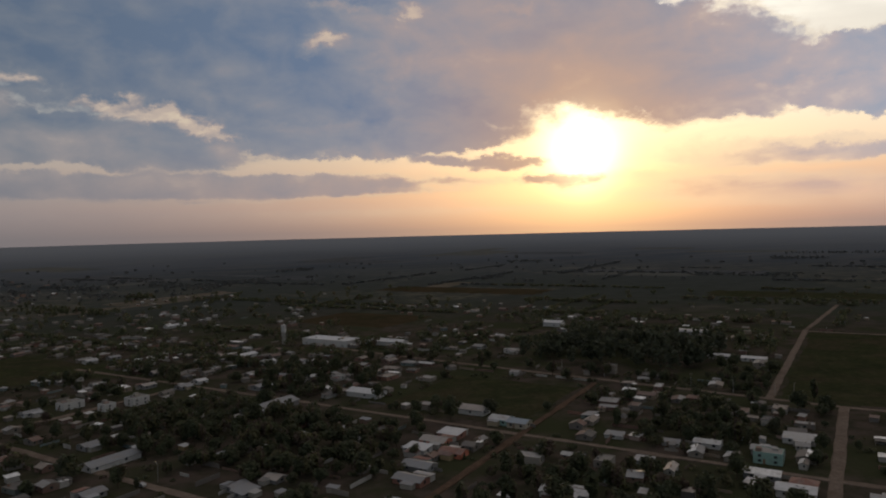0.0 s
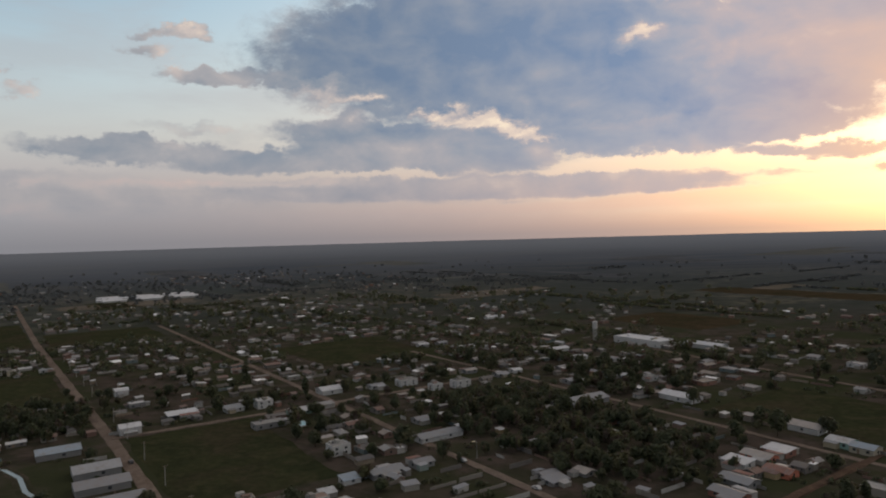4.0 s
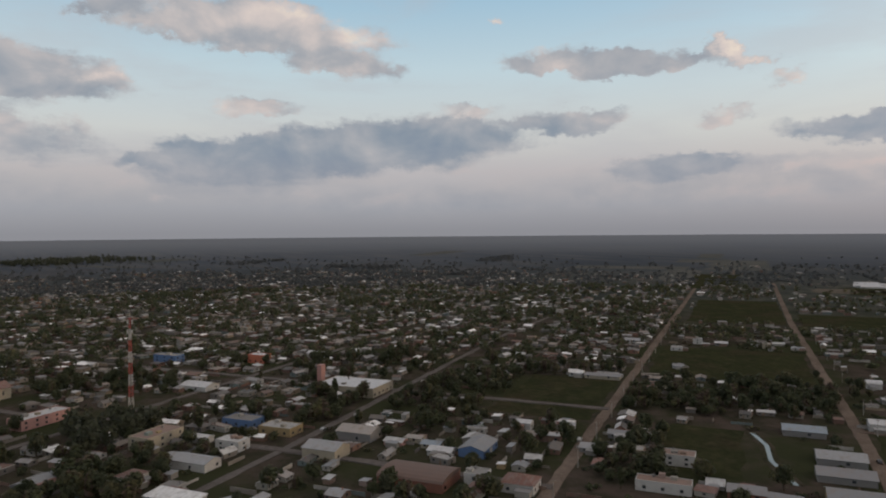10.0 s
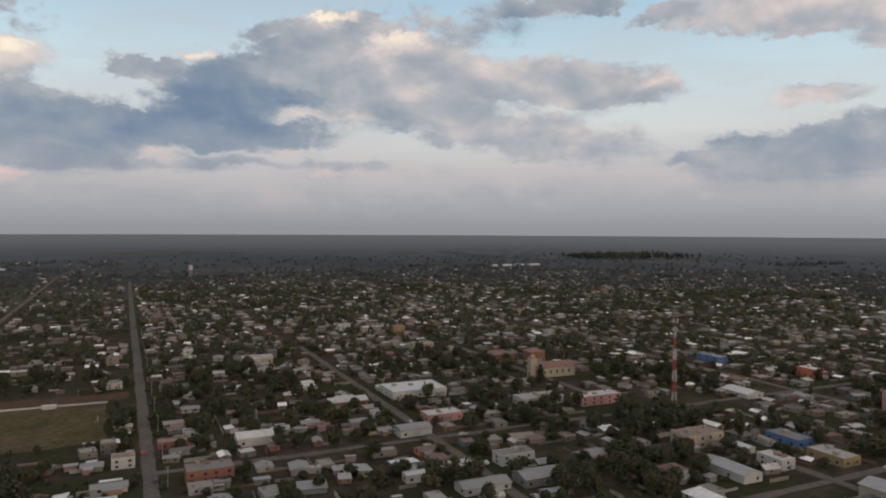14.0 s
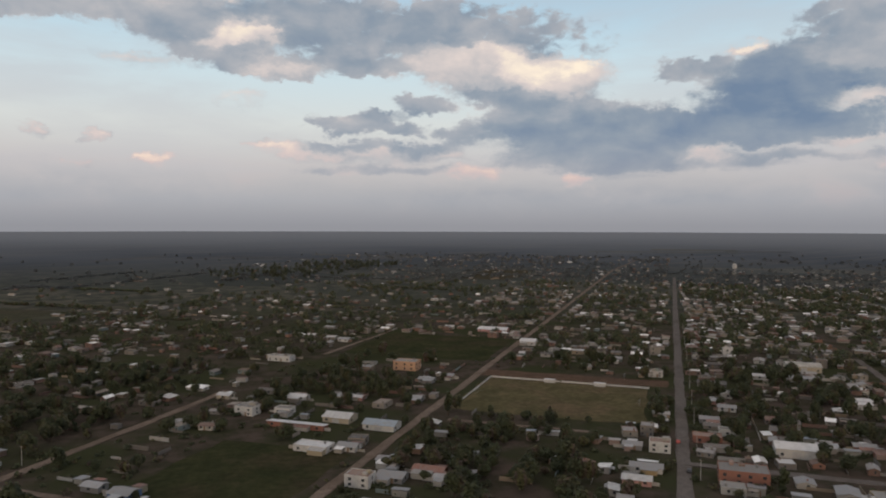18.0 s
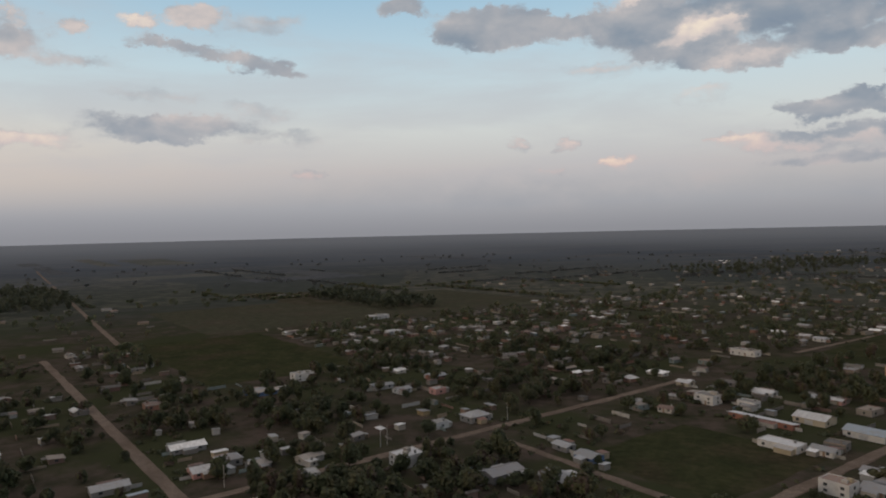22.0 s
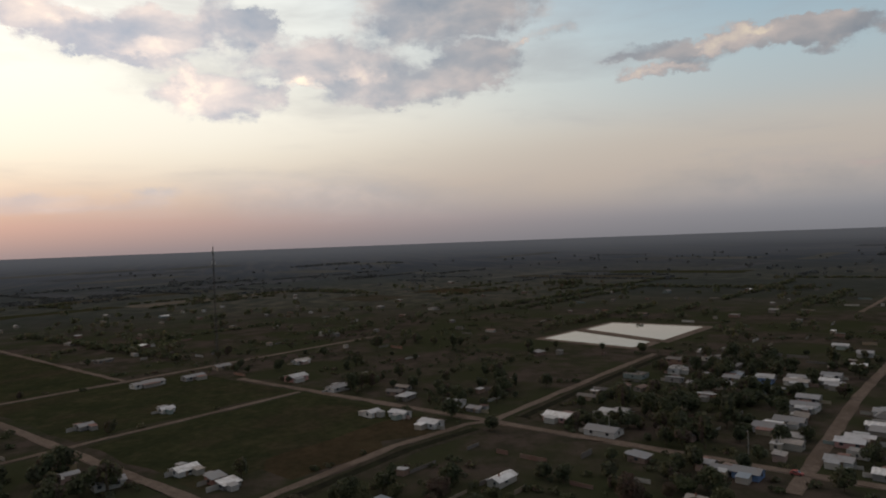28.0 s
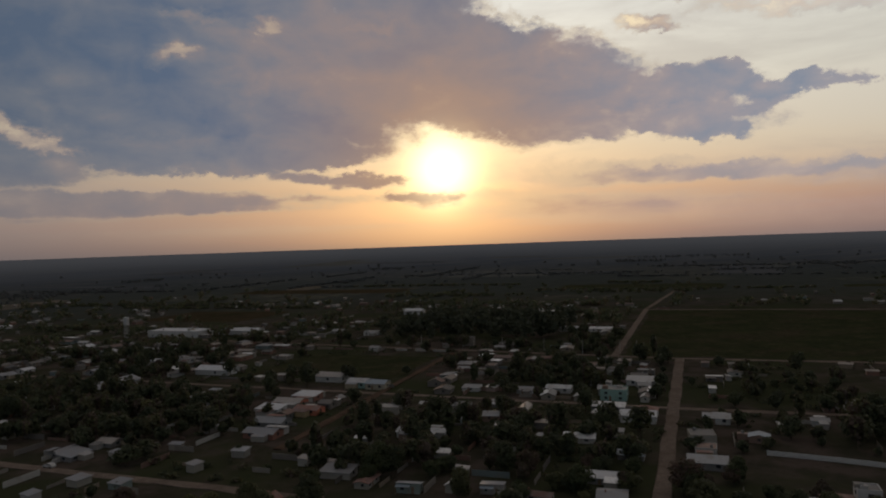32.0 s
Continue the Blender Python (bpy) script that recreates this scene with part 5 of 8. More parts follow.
def free_of_big(a, b, r):
    return all(abs(a - p) > s + r or abs(b - q) > t + r for p, q, s, t in BIG)


def barrel_roof(bm, w, d, h, top, over=0.3):
    """An arched sheet roof, its axis along x, with closed ends."""
    n = 9
    rows = []
    for i in range(n):
        s = math.pi * i / (n - 1)
        y, z = -math.cos(s) * (d / 2 + over), h + math.sin(s) * top
        rows.append([bm.verts.new((x, y, z)) for x in (-w / 2 - over, w / 2 + over)])
    for p, q in zip(rows, rows[1:]):
        bm.faces.new((p[0], p[1], q[1], q[0]))
    for k in (0, 1):
        bm.faces.new([r[k] for r in (rows if k else rows[::-1])])
    bm.faces.new((rows[0][0], rows[-1][0], rows[-1][1], rows[0][1]))


BITS = random.Random(13)


def annexes(root, w, d, h):
    """Lean-to rooms, a yard wall and a loose roof sheet built against a house."""
    for side in BITS.sample((-1, 1), 2)[: BITS.choice((1, 2, 2))]:
        aw, ad, ah = w * BITS.uniform(0.3, 0.65), BITS.uniform(2.2, 4.2), min(h - 0.5, BITS.uniform(1.9, 2.5))
        u = BITS.uniform(-w / 2, w / 2 - aw)
        y0, y1 = (d / 2, d / 2 + ad) if side > 0 else (-d / 2 - ad, -d / 2)
        annex = part("annex", boxed((u, u + aw, y0 + 0.02, y1 - 0.02, 0, ah)), WALL, root, "low rendered lean-to room")
        near, far = (ah + 0.45, ah + 0.08) if side > 0 else (ah + 0.08, ah + 0.45)
        bm = bmesh.new()
        slab(bm, [(u - 0.2, y0 + (0.03 if side > 0 else -0.25), near), (u + aw + 0.2, y0 + (0.03 if side > 0 else -0.25), near), (u + aw + 0.2, y1 + (0.25 if side > 0 else -0.03), far), (u - 0.2, y1 + (0.25 if side > 0 else -0.03), far)], 0.07)
        part("annex_roof", bm, BITS.choice((ZINC, ZINC, TILE, SLAB)), annex)
    s = BITS.choice((-1, 1))
    x0, x1 = sorted((s * w / 2, s * (w / 2 + BITS.uniform(2.5, 5))))
    part("yard_wall", boxed((x0 + 0.02, x1 - 0.02, -d * 0.2 - 0.09, -d * 0.2 + 0.09, 0, BITS.uniform(1.2, 1.9))), WALL, root, "low rendered yard wall")


def big(kind, a, b, la, lb, h, wall, roof, label, category):
    """A building at plan place a, b, with its lengths along both axes."""
    h *= 0.76
    la, lb = la * 0.93, lb * 0.93
    turned = lb > la and kind not in ("flat", "flat2")
    w, d = (lb, la) if turned else (la, lb)
    if kind in ("flat", "flat2"):
        root = flat_house(category, w, d, h, wall, roof, False, label)
    elif kind == "hip":
        root = hip_house(category, w, d, h, wall, roof, False, label, 0.22 * d)
    elif kind == "lean":
        root = lean_house(category, w, d, h - 0.6, wall, roof, False, label)
    elif kind == "barrel":
        root = link(category, boxed((-w / 2, w / 2, -d / 2, d / 2, 0, h * 0.7)), wall)
        bm = bmesh.new()
        barrel_roof(bm, w, d, h * 0.7, h * 0.38)
        part("roof", bm, roof, root)
    else:
        root = gable_house(category, w, d, h * 0.8, wall, roof, False, label, max(0.7, 0.15 * d))
    storeys = 2 if kind == "flat2" and h < 8 else 3 if kind == "flat2" else 1
    spots, step = [], (h - 0.4) / storeys
    nx, ny = max(1, min(5, int(w / 4.5))), max(1, min(3, int(d / 4.5)))
    for f in range(storeys):
        z = f * step + min(1.0, step * 0.35)
        for i in range(nx):
            x = (i + 0.5) / nx * w - w / 2 + (0.3 if i % 2 else -0.2)
            spots += [(x, -d / 2, z, "s"), (x, d / 2, z, "n")]
        for i in range(ny):
            y = (i + 0.5) / ny * d - d / 2 + 0.15
            spots += [(w / 2, y, z, "e"), (-w / 2, y, z, "w")]
    if category == "warehouse":
        spots = spots[::3]
        part("roller_door", boxed((-1.9, 1.9, -d / 2 - 0.05, -d / 2 + 0.05, 0, min(3.6, h * 0.6))), STEEL, root, "wide grey metal roller door")
    else:
        side = -d / 2 if len(BIG) % 2 else d / 2
        part("door", boxed((w * 0.12 - 0.5, w * 0.12 + 0.5, side - 0.06, side + 0.06, 0, 2.1)), WOOD, root, "brown wooden door")
    windows(root, spots, (1.3, min(1.2, step * 0.5)))
    if kind in ("flat", "flat2"):
        tank(root, w * 0.28, d * 0.2, h + 0.1)
    if category == "house" or kind == "lean":
        annexes(root, w, d, h)
    elif category == "building":
        for _ in range(2):
            u, v = BITS.uniform(-0.35, 0.25) * w, BITS.uniform(-0.3, 0.2) * d
            if kind in ("flat", "flat2"):
                part("roof_room", boxed((u, u + BITS.uniform(1.5, 3), v, v + BITS.uniform(1.5, 3), h + 0.1, h + BITS.uniform(0.8, 1.9))), WALL, root, "small rendered box on the roof")
    tagged(root, label, category)
    x, y = at(a, b)
    root.matrix_basis = Matrix.Translation((x, y, rise(x, y))) @ Matrix.Rotation(TURN + (math.pi / 2 if turned else 0.0), 4, "Z")
    BIG.append((a, b, la / 2, lb / 2))
    return root


big("flat2", 312, -21, 9.0, 14.0, 6, WHITE, SLAB, "white two-storey rendered building with a flat parapeted roof", "building")
big("flat2", 337, -39, 8.0, 9.0, 6, WHITE, SLAB, "white two-storey rendered building with a flat parapeted roof", "building")
big("flat", 319, -43, 8.0, 14.0, 3.3, CREAM, SLAB, "cream rendered house with a flat parapeted roof", "house")
big("gable", 342, -50, 7.6, 11.9, 4, GREY, ZINC, "grey rendered house with a grey corrugated zinc roof", "house")
big("flat", 278, -24, 8.0, 22.0, 5, WHITE, SLAB, "white rendered building with a flat parapeted roof", "building")
big("gable", 282, 5, 10.0, 14.0, 5, BRICK, ZINC, "red brick walled house with a grey corrugated zinc roof", "house")
big("lean", 288, -6, 6.0, 7.0, 3, WHITE, ZINC, "white rendered house with a grey corrugated zinc roof", "house")
big("gable", 378, 31, 12.0, 20.0, 5, GREY, ZINC, "grey rendered warehouse with a grey corrugated zinc roof", "warehouse")
big("gable", 338, 42, 14.0, 20.0, 5, GREY, ZINC, "grey rendered warehouse with a grey corrugated zinc roof", "warehouse")
big("gable", 315, 41, 13.0, 22.0, 5, GREY, ZINC, "grey rendered warehouse with a grey corrugated zinc roof", "warehouse")
big("gable", 287, 42, 14.0, 22.0, 6, YELLOW, ZINC, "yellow rendered warehouse with a grey corrugated zinc roof", "warehouse")
big("gable", 398, 66, 10.0, 11.0, 7, WHITE, WHITE_ROOF, "white rendered house with a bright white sheet roof", "house")
big("lean", 416, 97, 9.0, 18.0, 4, DARK, WHITE_ROOF, "dark walled house with a bright white sheet roof", "house")
big("barrel", 503, 79, 8.0, 9.0, 6, WHITE, WHITE_ROOF, "white hall with an arched white roof", "house")
big("flat", 462, 81, 8.0, 10.0, 3, GREY, SLAB, "grey rendered house with a flat parapeted roof", "house")
big("flat2", 408, 142, 9.0, 10.0, 6, WHITE, SLAB, "white two-storey rendered building with a flat parapeted roof", "building")
big("lean", 411, 125, 9.0, 11.0, 3.5, WHITE, ZINC, "white rendered house with a grey corrugated zinc roof", "house")
big("flat", 363, 129, 9.0, 18.0, 3.5, GREY, SLAB, "grey rendered house with a flat parapeted roof", "house")
big("lean", 379, 153, 8.0, 14.0, 3.3, TEAL, ZINC, "pale green rendered house with a grey corrugated zinc roof", "house")
big("gable", 260, 68, 9.0, 10.0, 5, BLUE, ZINC, "blue rendered house with a grey corrugated zinc roof", "house")
big("gable", 258, 76, 5.6, 6.3, 5, WHITE, ZINC, "white rendered house with a grey corrugated zinc roof", "house")
big("flat2", 256, 82, 4.9, 4.9, 6, CREAM, SLAB, "cream two-storey rendered building with a flat parapeted roof", "building")
big("flat", 441, -338, 10.0, 16.0, 8, ORANGE, WHITE_ROOF, "orange rendered house with a bright white sheet roof", "house")
big("flat", 382, -220, 28.0, 44.0, 7, CREAM, WHITE_ROOF, "cream rendered building with a bright white sheet roof", "building")
big("flat", 294, -235, 12.0, 20.0, 5, BLUE, SLAB, "blue rendered building with a flat parapeted roof", "building")
big("flat", 289, -208, 12.0, 20.0, 5, YELLOW, SLAB, "yellow rendered building with a flat parapeted roof", "building")
big("gable", 266, -167, 14.0, 18.0, 8, CREAM, ZINC, "cream rendered warehouse with a grey corrugated zinc roof", "warehouse")
big("gable", 296, -167, 14.0, 20.0, 7, GREY, ZINC, "grey rendered warehouse with a grey corrugated zinc roof", "warehouse")
big("gable", 296, -106, 20.0, 13.0, 6, BLUE, ZINC, "blue rendered warehouse with a grey corrugated zinc roof", "warehouse")
big("gable", 340, -97, 7.0, 8.0, 6, WHITE, WHITE_ROOF, "white rendered house with a bright white sheet roof", "house")
big("gable", 295, -128, 7.0, 10.0, 3.5, CREAM, ZINC, "cream rendered house with a grey corrugated zinc roof", "house")
big("gable", 293, -146, 7.0, 10.0, 3.5, PINK, ZINC, "pink rendered house with a grey corrugated zinc roof", "house")
big("barrel", 252, -115, 20.0, 30.0, 7, BRICK, RUSTY, "red brick hall with an arched rusty red roof", "warehouse")
big("hip", 259, -75, 12.0, 14.0, 5, WHITE, TILE, "white rendered house with a hipped red clay tile roof", "house")
big("flat2", 257, -92, 9.0, 9.0, 7, WHITE, SLAB, "white two-storey rendered building with a flat parapeted roof", "building")
big("flat2", 569, -457, 10.0, 22.0, 7, CREAM, SLAB, "cream two-storey rendered building with a flat parapeted roof", "building")
big("gable", 479, -311, 9.0, 14.0, 5, WHITE, WHITE_ROOF, "white rendered house with a bright white sheet roof", "house")
big("gable", 474, -82, 8.0, 25.0, 4, CREAM, ZINC, "cream rendered warehouse with a grey corrugated zinc roof", "warehouse")
big("gable", 476, -100, 7.6, 10.2, 5, WHITE, ZINC, "white rendered house with a grey corrugated zinc roof", "house")
big("flat2", 259, -213, 9.0, 14.0, 6, WHITE, SLAB, "white two-storey rendered building with a flat parapeted roof", "building")
big("barrel", 93, -543, 24.0, 16.0, 7, CREAM, CONCRETE, "cream hall with an arched grey roof", "warehouse")
big("flat", 165, -402, 38.0, 26.0, 6, WHITE, WHITE_ROOF, "white rendered building with a bright white sheet roof", "building")
big("gable", 118, -389, 24.0, 12.0, 6, BRICK, ZINC, "red brick walled warehouse with a grey corrugated zinc roof", "warehouse")
big("flat", 157, -341, 22.0, 12.0, 5, PINK, SLAB, "pink rendered building with a flat parapeted roof", "building")
big("gable", 57, -338, 18.0, 12.0, 7, WHITE, WHITE_ROOF, "white rendered warehouse with a bright white sheet roof", "warehouse")
big("flat", 113, -260, 20.0, 6.0, 4, WHITE, WHITE_ROOF, "white rendered house with a bright white sheet roof", "house")
big("hip", 132, -264, 11.0, 8.0, 4, YELLOW, ZINC, "yellow rendered house with a hipped grey corrugated zinc roof", "house")
big("gable", 126, -290, 10.0, 8.0, 4, ORANGE, TILE, "orange rendered house with a red clay tile roof", "house")
big("lean", 110, -277, 12.0, 8.0, 3.5, BLUE, ZINC, "blue rendered house with a grey corrugated zinc roof", "house")
big("gable", 129, -240, 22.0, 10.0, 5, WHITE, ZINC, "white rendered warehouse with a grey corrugated zinc roof", "warehouse")
big("flat2", 32, -296, 20.0, 12.0, 7, BRICK, SLAB, "red brick two-storey walled building with a flat parapeted roof", "building")
big("flat", 21, -347, 14.0, 8.0, 4, BRICK, SLAB, "red brick walled house with a flat parapeted roof", "house")
big("flat2", 47, -586, 8.0, 8.0, 9, WHITE, SLAB, "white two-storey rendered building with a flat parapeted roof", "building")
big("flat2", 201, -681, 16.0, 9.0, 9, WHITE, SLAB, "white two-storey rendered building with a flat parapeted roof", "building")
big("flat2", 229, -661, 30.0, 9.0, 7, CREAM, SLAB, "cream two-storey rendered building with a flat parapeted roof", "building")
big("flat2", 250, -651, 12.0, 8.0, 8, YELLOW, SLAB, "yellow two-storey rendered building with a flat parapeted roof", "building")
big("flat2", 232, -548, 20.0, 10.0, 8, CREAM, SLAB, "cream two-storey rendered building with a flat parapeted roof", "building")
big("hip", 268, -479, 24.0, 14.0, 7, BRICK, TILE, "red brick walled building with a hipped red clay tile roof", "building")
big("hip", 294, -467, 14.0, 12.0, 10, BRICK, TILE, "red brick walled house with a hipped red clay tile roof", "house")
big("flat", 224, -350, 30.0, 13.0, 6, WHITE, SLAB, "white rendered building with a flat parapeted roof", "building")
big("flat2", 157, -264, 18.0, 9.0, 6, WHITE, SLAB, "white two-storey rendered building with a flat parapeted roof", "building")
big("gable", 155, -239, 22.0, 12.0, 6, GREY, ZINC, "grey rendered warehouse with a grey corrugated zinc roof", "warehouse")
big("barrel", 132, -321, 18.0, 11.0, 6, WHITE, ZINC, "white hall with an arched grey roof", "warehouse")
big("gable", 107, -438, 8.0, 6.0, 5, WHITE, WHITE_ROOF, "white rendered house with a bright white sheet roof", "house")
big("flat2", 256, -337, 30.6, 11.9, 7, PINK, SLAB, "pink two-storey rendered building with a flat parapeted roof", "building")
big("flat2", 251, -251, 24.0, 13.0, 8, CREAM, SLAB, "cream two-storey rendered building with a flat parapeted roof", "building")
big("gable", 262, -236, 5.6, 15.4, 5, WHITE, WHITE_ROOF, "white rendered warehouse with a bright white sheet roof", "warehouse")
big("gable", 233, -212, 11.0, 22.0, 6, WHITE, ZINC, "white rendered warehouse with a grey corrugated zinc roof", "warehouse")
big("gable", 352, -316, 14.0, 22.0, 5, WHITE, WHITE_ROOF, "white rendered warehouse with a bright white sheet roof", "warehouse")
big("flat2", 419, -407, 10.0, 24.0, 7, BLUE, SLAB, "blue two-storey rendered building with a flat parapeted roof", "building")
big("hip", 208, -221, 10.0, 9.0, 5, WHITE, TILE, "white rendered house with a hipped red clay tile roof", "house")
big("lean", 199, -190, 9.0, 24.0, 4, WHITE, ZINC, "white rendered building with a grey corrugated zinc roof", "building")
big("gable", 192, -254, 18.0, 9.0, 4, GREY, ZINC, "grey rendered house with a grey corrugated zinc roof", "house")
big("gable", 300, -139, 5.6, 8.4, 4, CREAM, ZINC, "cream rendered house with a grey corrugated zinc roof", "house")
big("gable", 287, -120, 8.0, 12.0, 4, WHITE, WHITE_ROOF, "white rendered house with a bright white sheet roof", "house")
big("flat", 412, 487, 55.0, 22.0, 7, WHITE, WHITE_ROOF, "white rendered building with a bright white sheet roof", "building")
big("gable", 364, 505, 40.6, 12.6, 6, WHITE, WHITE_ROOF, "white rendered warehouse with a bright white sheet roof", "warehouse")
big("gable", 262, 341, 24.0, 12.0, 5, WHITE, WHITE_ROOF, "white rendered warehouse with a bright white sheet roof", "warehouse")
big("gable", 288, 188, 10.0, 26.0, 4, WHITE, ZINC, "white rendered warehouse with a grey corrugated zinc roof", "warehouse")
big("flat2", 376, 264, 9.0, 12.0, 6, WHITE, SLAB, "white two-storey rendered building with a flat parapeted roof", "building")
big("flat2", 405, 240, 9.0, 14.0, 5, WHITE, SLAB, "white two-storey rendered building with a flat parapeted roof", "building")
big("gable", 292, 288, 14.0, 40.0, 5, GREY, ZINC, "grey rendered warehouse with a grey corrugated zinc roof", "warehouse")
big("gable", 657, 512, 9.0, 26.0, 4, WHITE, WHITE_ROOF, "white rendered warehouse with a bright white sheet roof", "warehouse")
big("gable", 436, 407, 9.0, 20.0, 4, WHITE, WHITE_ROOF, "white rendered warehouse with a bright white sheet roof", "warehouse")
big("lean", 174, 263, 12.0, 8.0, 4, WHITE, WHITE_ROOF, "white rendered house with a bright white sheet roof", "house")
big("gable", 161, 244, 14.0, 9.0, 4, GREY, ZINC, "grey rendered house with a grey corrugated zinc roof", "house")
big("gable", 155, 229, 14.0, 8.0, 4, BRICK, ZINC, "red brick walled house with a grey corrugated zinc roof", "house")
big("gable", 173, 277, 14.0, 9.0, 4, ORANGE, ZINC, "orange rendered house with a grey corrugated zinc roof", "house")
big("gable", 206, 206, 8.0, 7.0, 3, GREY, ZINC, "grey rendered house with a grey corrugated zinc roof", "house")
big("lean", 206, 190, 7.0, 10.0, 3, GREY, ZINC, "grey rendered house with a grey corrugated zinc roof", "house")
big("gable", 183, 334, 16.0, 11.0, 5, WHITE, ZINC, "white rendered warehouse with a grey corrugated zinc roof", "warehouse")
big("gable", 161, 322, 11.0, 9.0, 5, TEAL, ZINC, "pale green rendered house with a grey corrugated zinc roof", "house")
big("gable", 150, 320, 11.0, 9.0, 5, CREAM, ZINC, "cream rendered house with a grey corrugated zinc roof", "house")
big("gable", 271, 666, 20.0, 12.0, 7, WHITE, WHITE_ROOF, "white rendered warehouse with a bright white sheet roof", "warehouse")
big("barrel", 134, 657, 26.0, 14.0, 6, GREY, ZINC, "grey hall with an arched grey roof", "warehouse")
big("gable", 93, 549, 16.0, 8.0, 4, WHITE, WHITE_ROOF, "white rendered house with a bright white sheet roof", "house")
big("gable", 69, 547, 18.0, 8.0, 4, WHITE, WHITE_ROOF, "white rendered house with a bright white sheet roof", "house")
big("flat", 244, 509, 12.0, 7.0, 4, WHITE, SLAB, "white rendered house with a flat parapeted roof", "house")
big("flat2", 35, 318, 12.0, 9.0, 6, TEAL, SLAB, "pale green two-storey rendered building with a flat parapeted roof", "building")
big("lean", 26, 352, 14.0, 9.0, 4, WHITE, ZINC, "white rendered house with a grey corrugated zinc roof", "house")
big("gable", 35, 297, 14.0, 8.0, 4, GREY, ZINC, "grey rendered house with a grey corrugated zinc roof", "house")
big("gable", 22, 282, 14.0, 9.0, 5, WHITE, WHITE_ROOF, "white rendered house with a bright white sheet roof", "house")
big("gable", 100, 243, 10.0, 8.0, 4, WHITE, WHITE_ROOF, "white rendered house with a bright white sheet roof", "house")
big("gable", 91, 244, 9.0, 6.0, 4, WHITE, WHITE_ROOF, "white rendered house with a bright white sheet roof", "house")
big("lean", 172, 290, 12.0, 9.0, 4, BRICK, WHITE_ROOF, "red brick walled house with a bright white sheet roof", "house")
big("gable", 157, 266, 12.0, 8.0, 4, ORANGE, TILE, "orange rendered house with a red clay tile roof", "house")
big("lean", 87, 270, 7.0, 5.0, 3, WHITE, ZINC, "white rendered house with a grey corrugated zinc roof", "house")
big("lean", 80, 293, 8.0, 5.0, 3, GREY, ZINC, "grey rendered house with a grey corrugated zinc roof", "house")
big("gable", 76, 324, 8.0, 7.0, 3, WHITE, ZINC, "white rendered house with a grey corrugated zinc roof", "house")
big("gable", 61, 328, 12.0, 7.0, 4, WHITE, ZINC, "white rendered house with a grey corrugated zinc roof", "house")
big("lean", 102, 323, 9.0, 5.0, 3, WHITE, ZINC, "white rendered house with a grey corrugated zinc roof", "house")
big("gable", 417, 189, 12.0, 15.0, 5, WHITE, WHITE_ROOF, "white rendered warehouse with a bright white sheet roof", "warehouse")
big("flat2", 296, 138, 8.0, 10.0, 6, WHITE, SLAB, "white two-storey rendered building with a flat parapeted roof", "building")
big("lean", 258, 125, 6.0, 8.0, 3.5, WHITE, ZINC, "white rendered house with a grey corrugated zinc roof", "house")
big("flat2", 240, 103, 6.0, 8.0, 6, WHITE, SLAB, "white two-storey rendered building with a flat parapeted roof", "building")
big("gable", 257, 141, 8.0, 16.0, 4, GREY, ZINC, "grey rendered house with a grey corrugated zinc roof", "house")
big("gable", 257, 159, 7.0, 10.0, 4, GREY, ZINC, "grey rendered house with a grey corrugated zinc roof", "house")
big("gable", 213, 192, 6.0, 9.0, 3, GREY, ZINC, "grey rendered house with a grey corrugated zinc roof", "house")
big("flat2", -111, -245, 11.0, 8.0, 6, WHITE, SLAB, "white two-storey rendered building with a flat parapeted roof", "building")
big("gable", -101, -254, 11.9, 8.5, 4, GREY, ZINC, "grey rendered house with a grey corrugated zinc roof", "house")
big("flat", -149, -278, 18.0, 9.0, 3.5, WHITE, WHITE_ROOF, "white rendered house with a bright white sheet roof", "house")
big("gable", -134, -283, 10.0, 7.0, 4, WHITE, ZINC, "white rendered house with a grey corrugated zinc roof", "house")
big("lean", -174, -307, 34.0, 6.0, 3.5, BRICK, WHITE_ROOF, "red brick walled building with a bright white sheet roof", "building")
big("gable", -133, -319, 18.0, 11.0, 5, WHITE, ZINC, "white rendered warehouse with a grey corrugated zinc roof", "warehouse")
big("gable", -159, -325, 16.0, 12.0, 5, CREAM, ZINC, "cream rendered warehouse with a grey corrugated zinc roof", "warehouse")
big("flat2", -212, -321, 12.0, 9.0, 6, WHITE, SLAB, "white two-storey rendered building with a flat parapeted roof", "building")
big("flat", -194, -329, 10.0, 7.0, 4, WHITE, SLAB, "white rendered house with a flat parapeted roof", "house")
big("gable", -202, -358, 12.0, 7.0, 4, WHITE, WHITE_ROOF, "white rendered house with a bright white sheet roof", "house")
big("flat2", -173, -459, 18.0, 12.0, 8, TAN, SLAB, "tan orange two-storey rendered building with a flat parapeted roof", "building")
big("flat", -274, -459, 20.0, 9.0, 5, WHITE, SLAB, "white rendered building with a flat parapeted roof", "building")
big("gable", -111, -589, 14.0, 12.0, 6, WHITE, WHITE_ROOF, "white rendered house with a bright white sheet roof", "house")
big("gable", -158, -654, 30.0, 14.0, 4, PINK, WHITE_ROOF, "pink rendered warehouse with a bright white sheet roof", "warehouse")
big("gable", -268, -554, 10.0, 8.0, 4, WHITE, ZINC, "white rendered house with a grey corrugated zinc roof", "house")
big("gable", -89, -265, 14.0, 8.0, 4, BRICK, TILE, "red brick walled house with a red clay tile roof", "house")
big("gable", -81, -258, 7.6, 5.1, 4, WHITE, ZINC, "white rendered house with a grey corrugated zinc roof", "house")
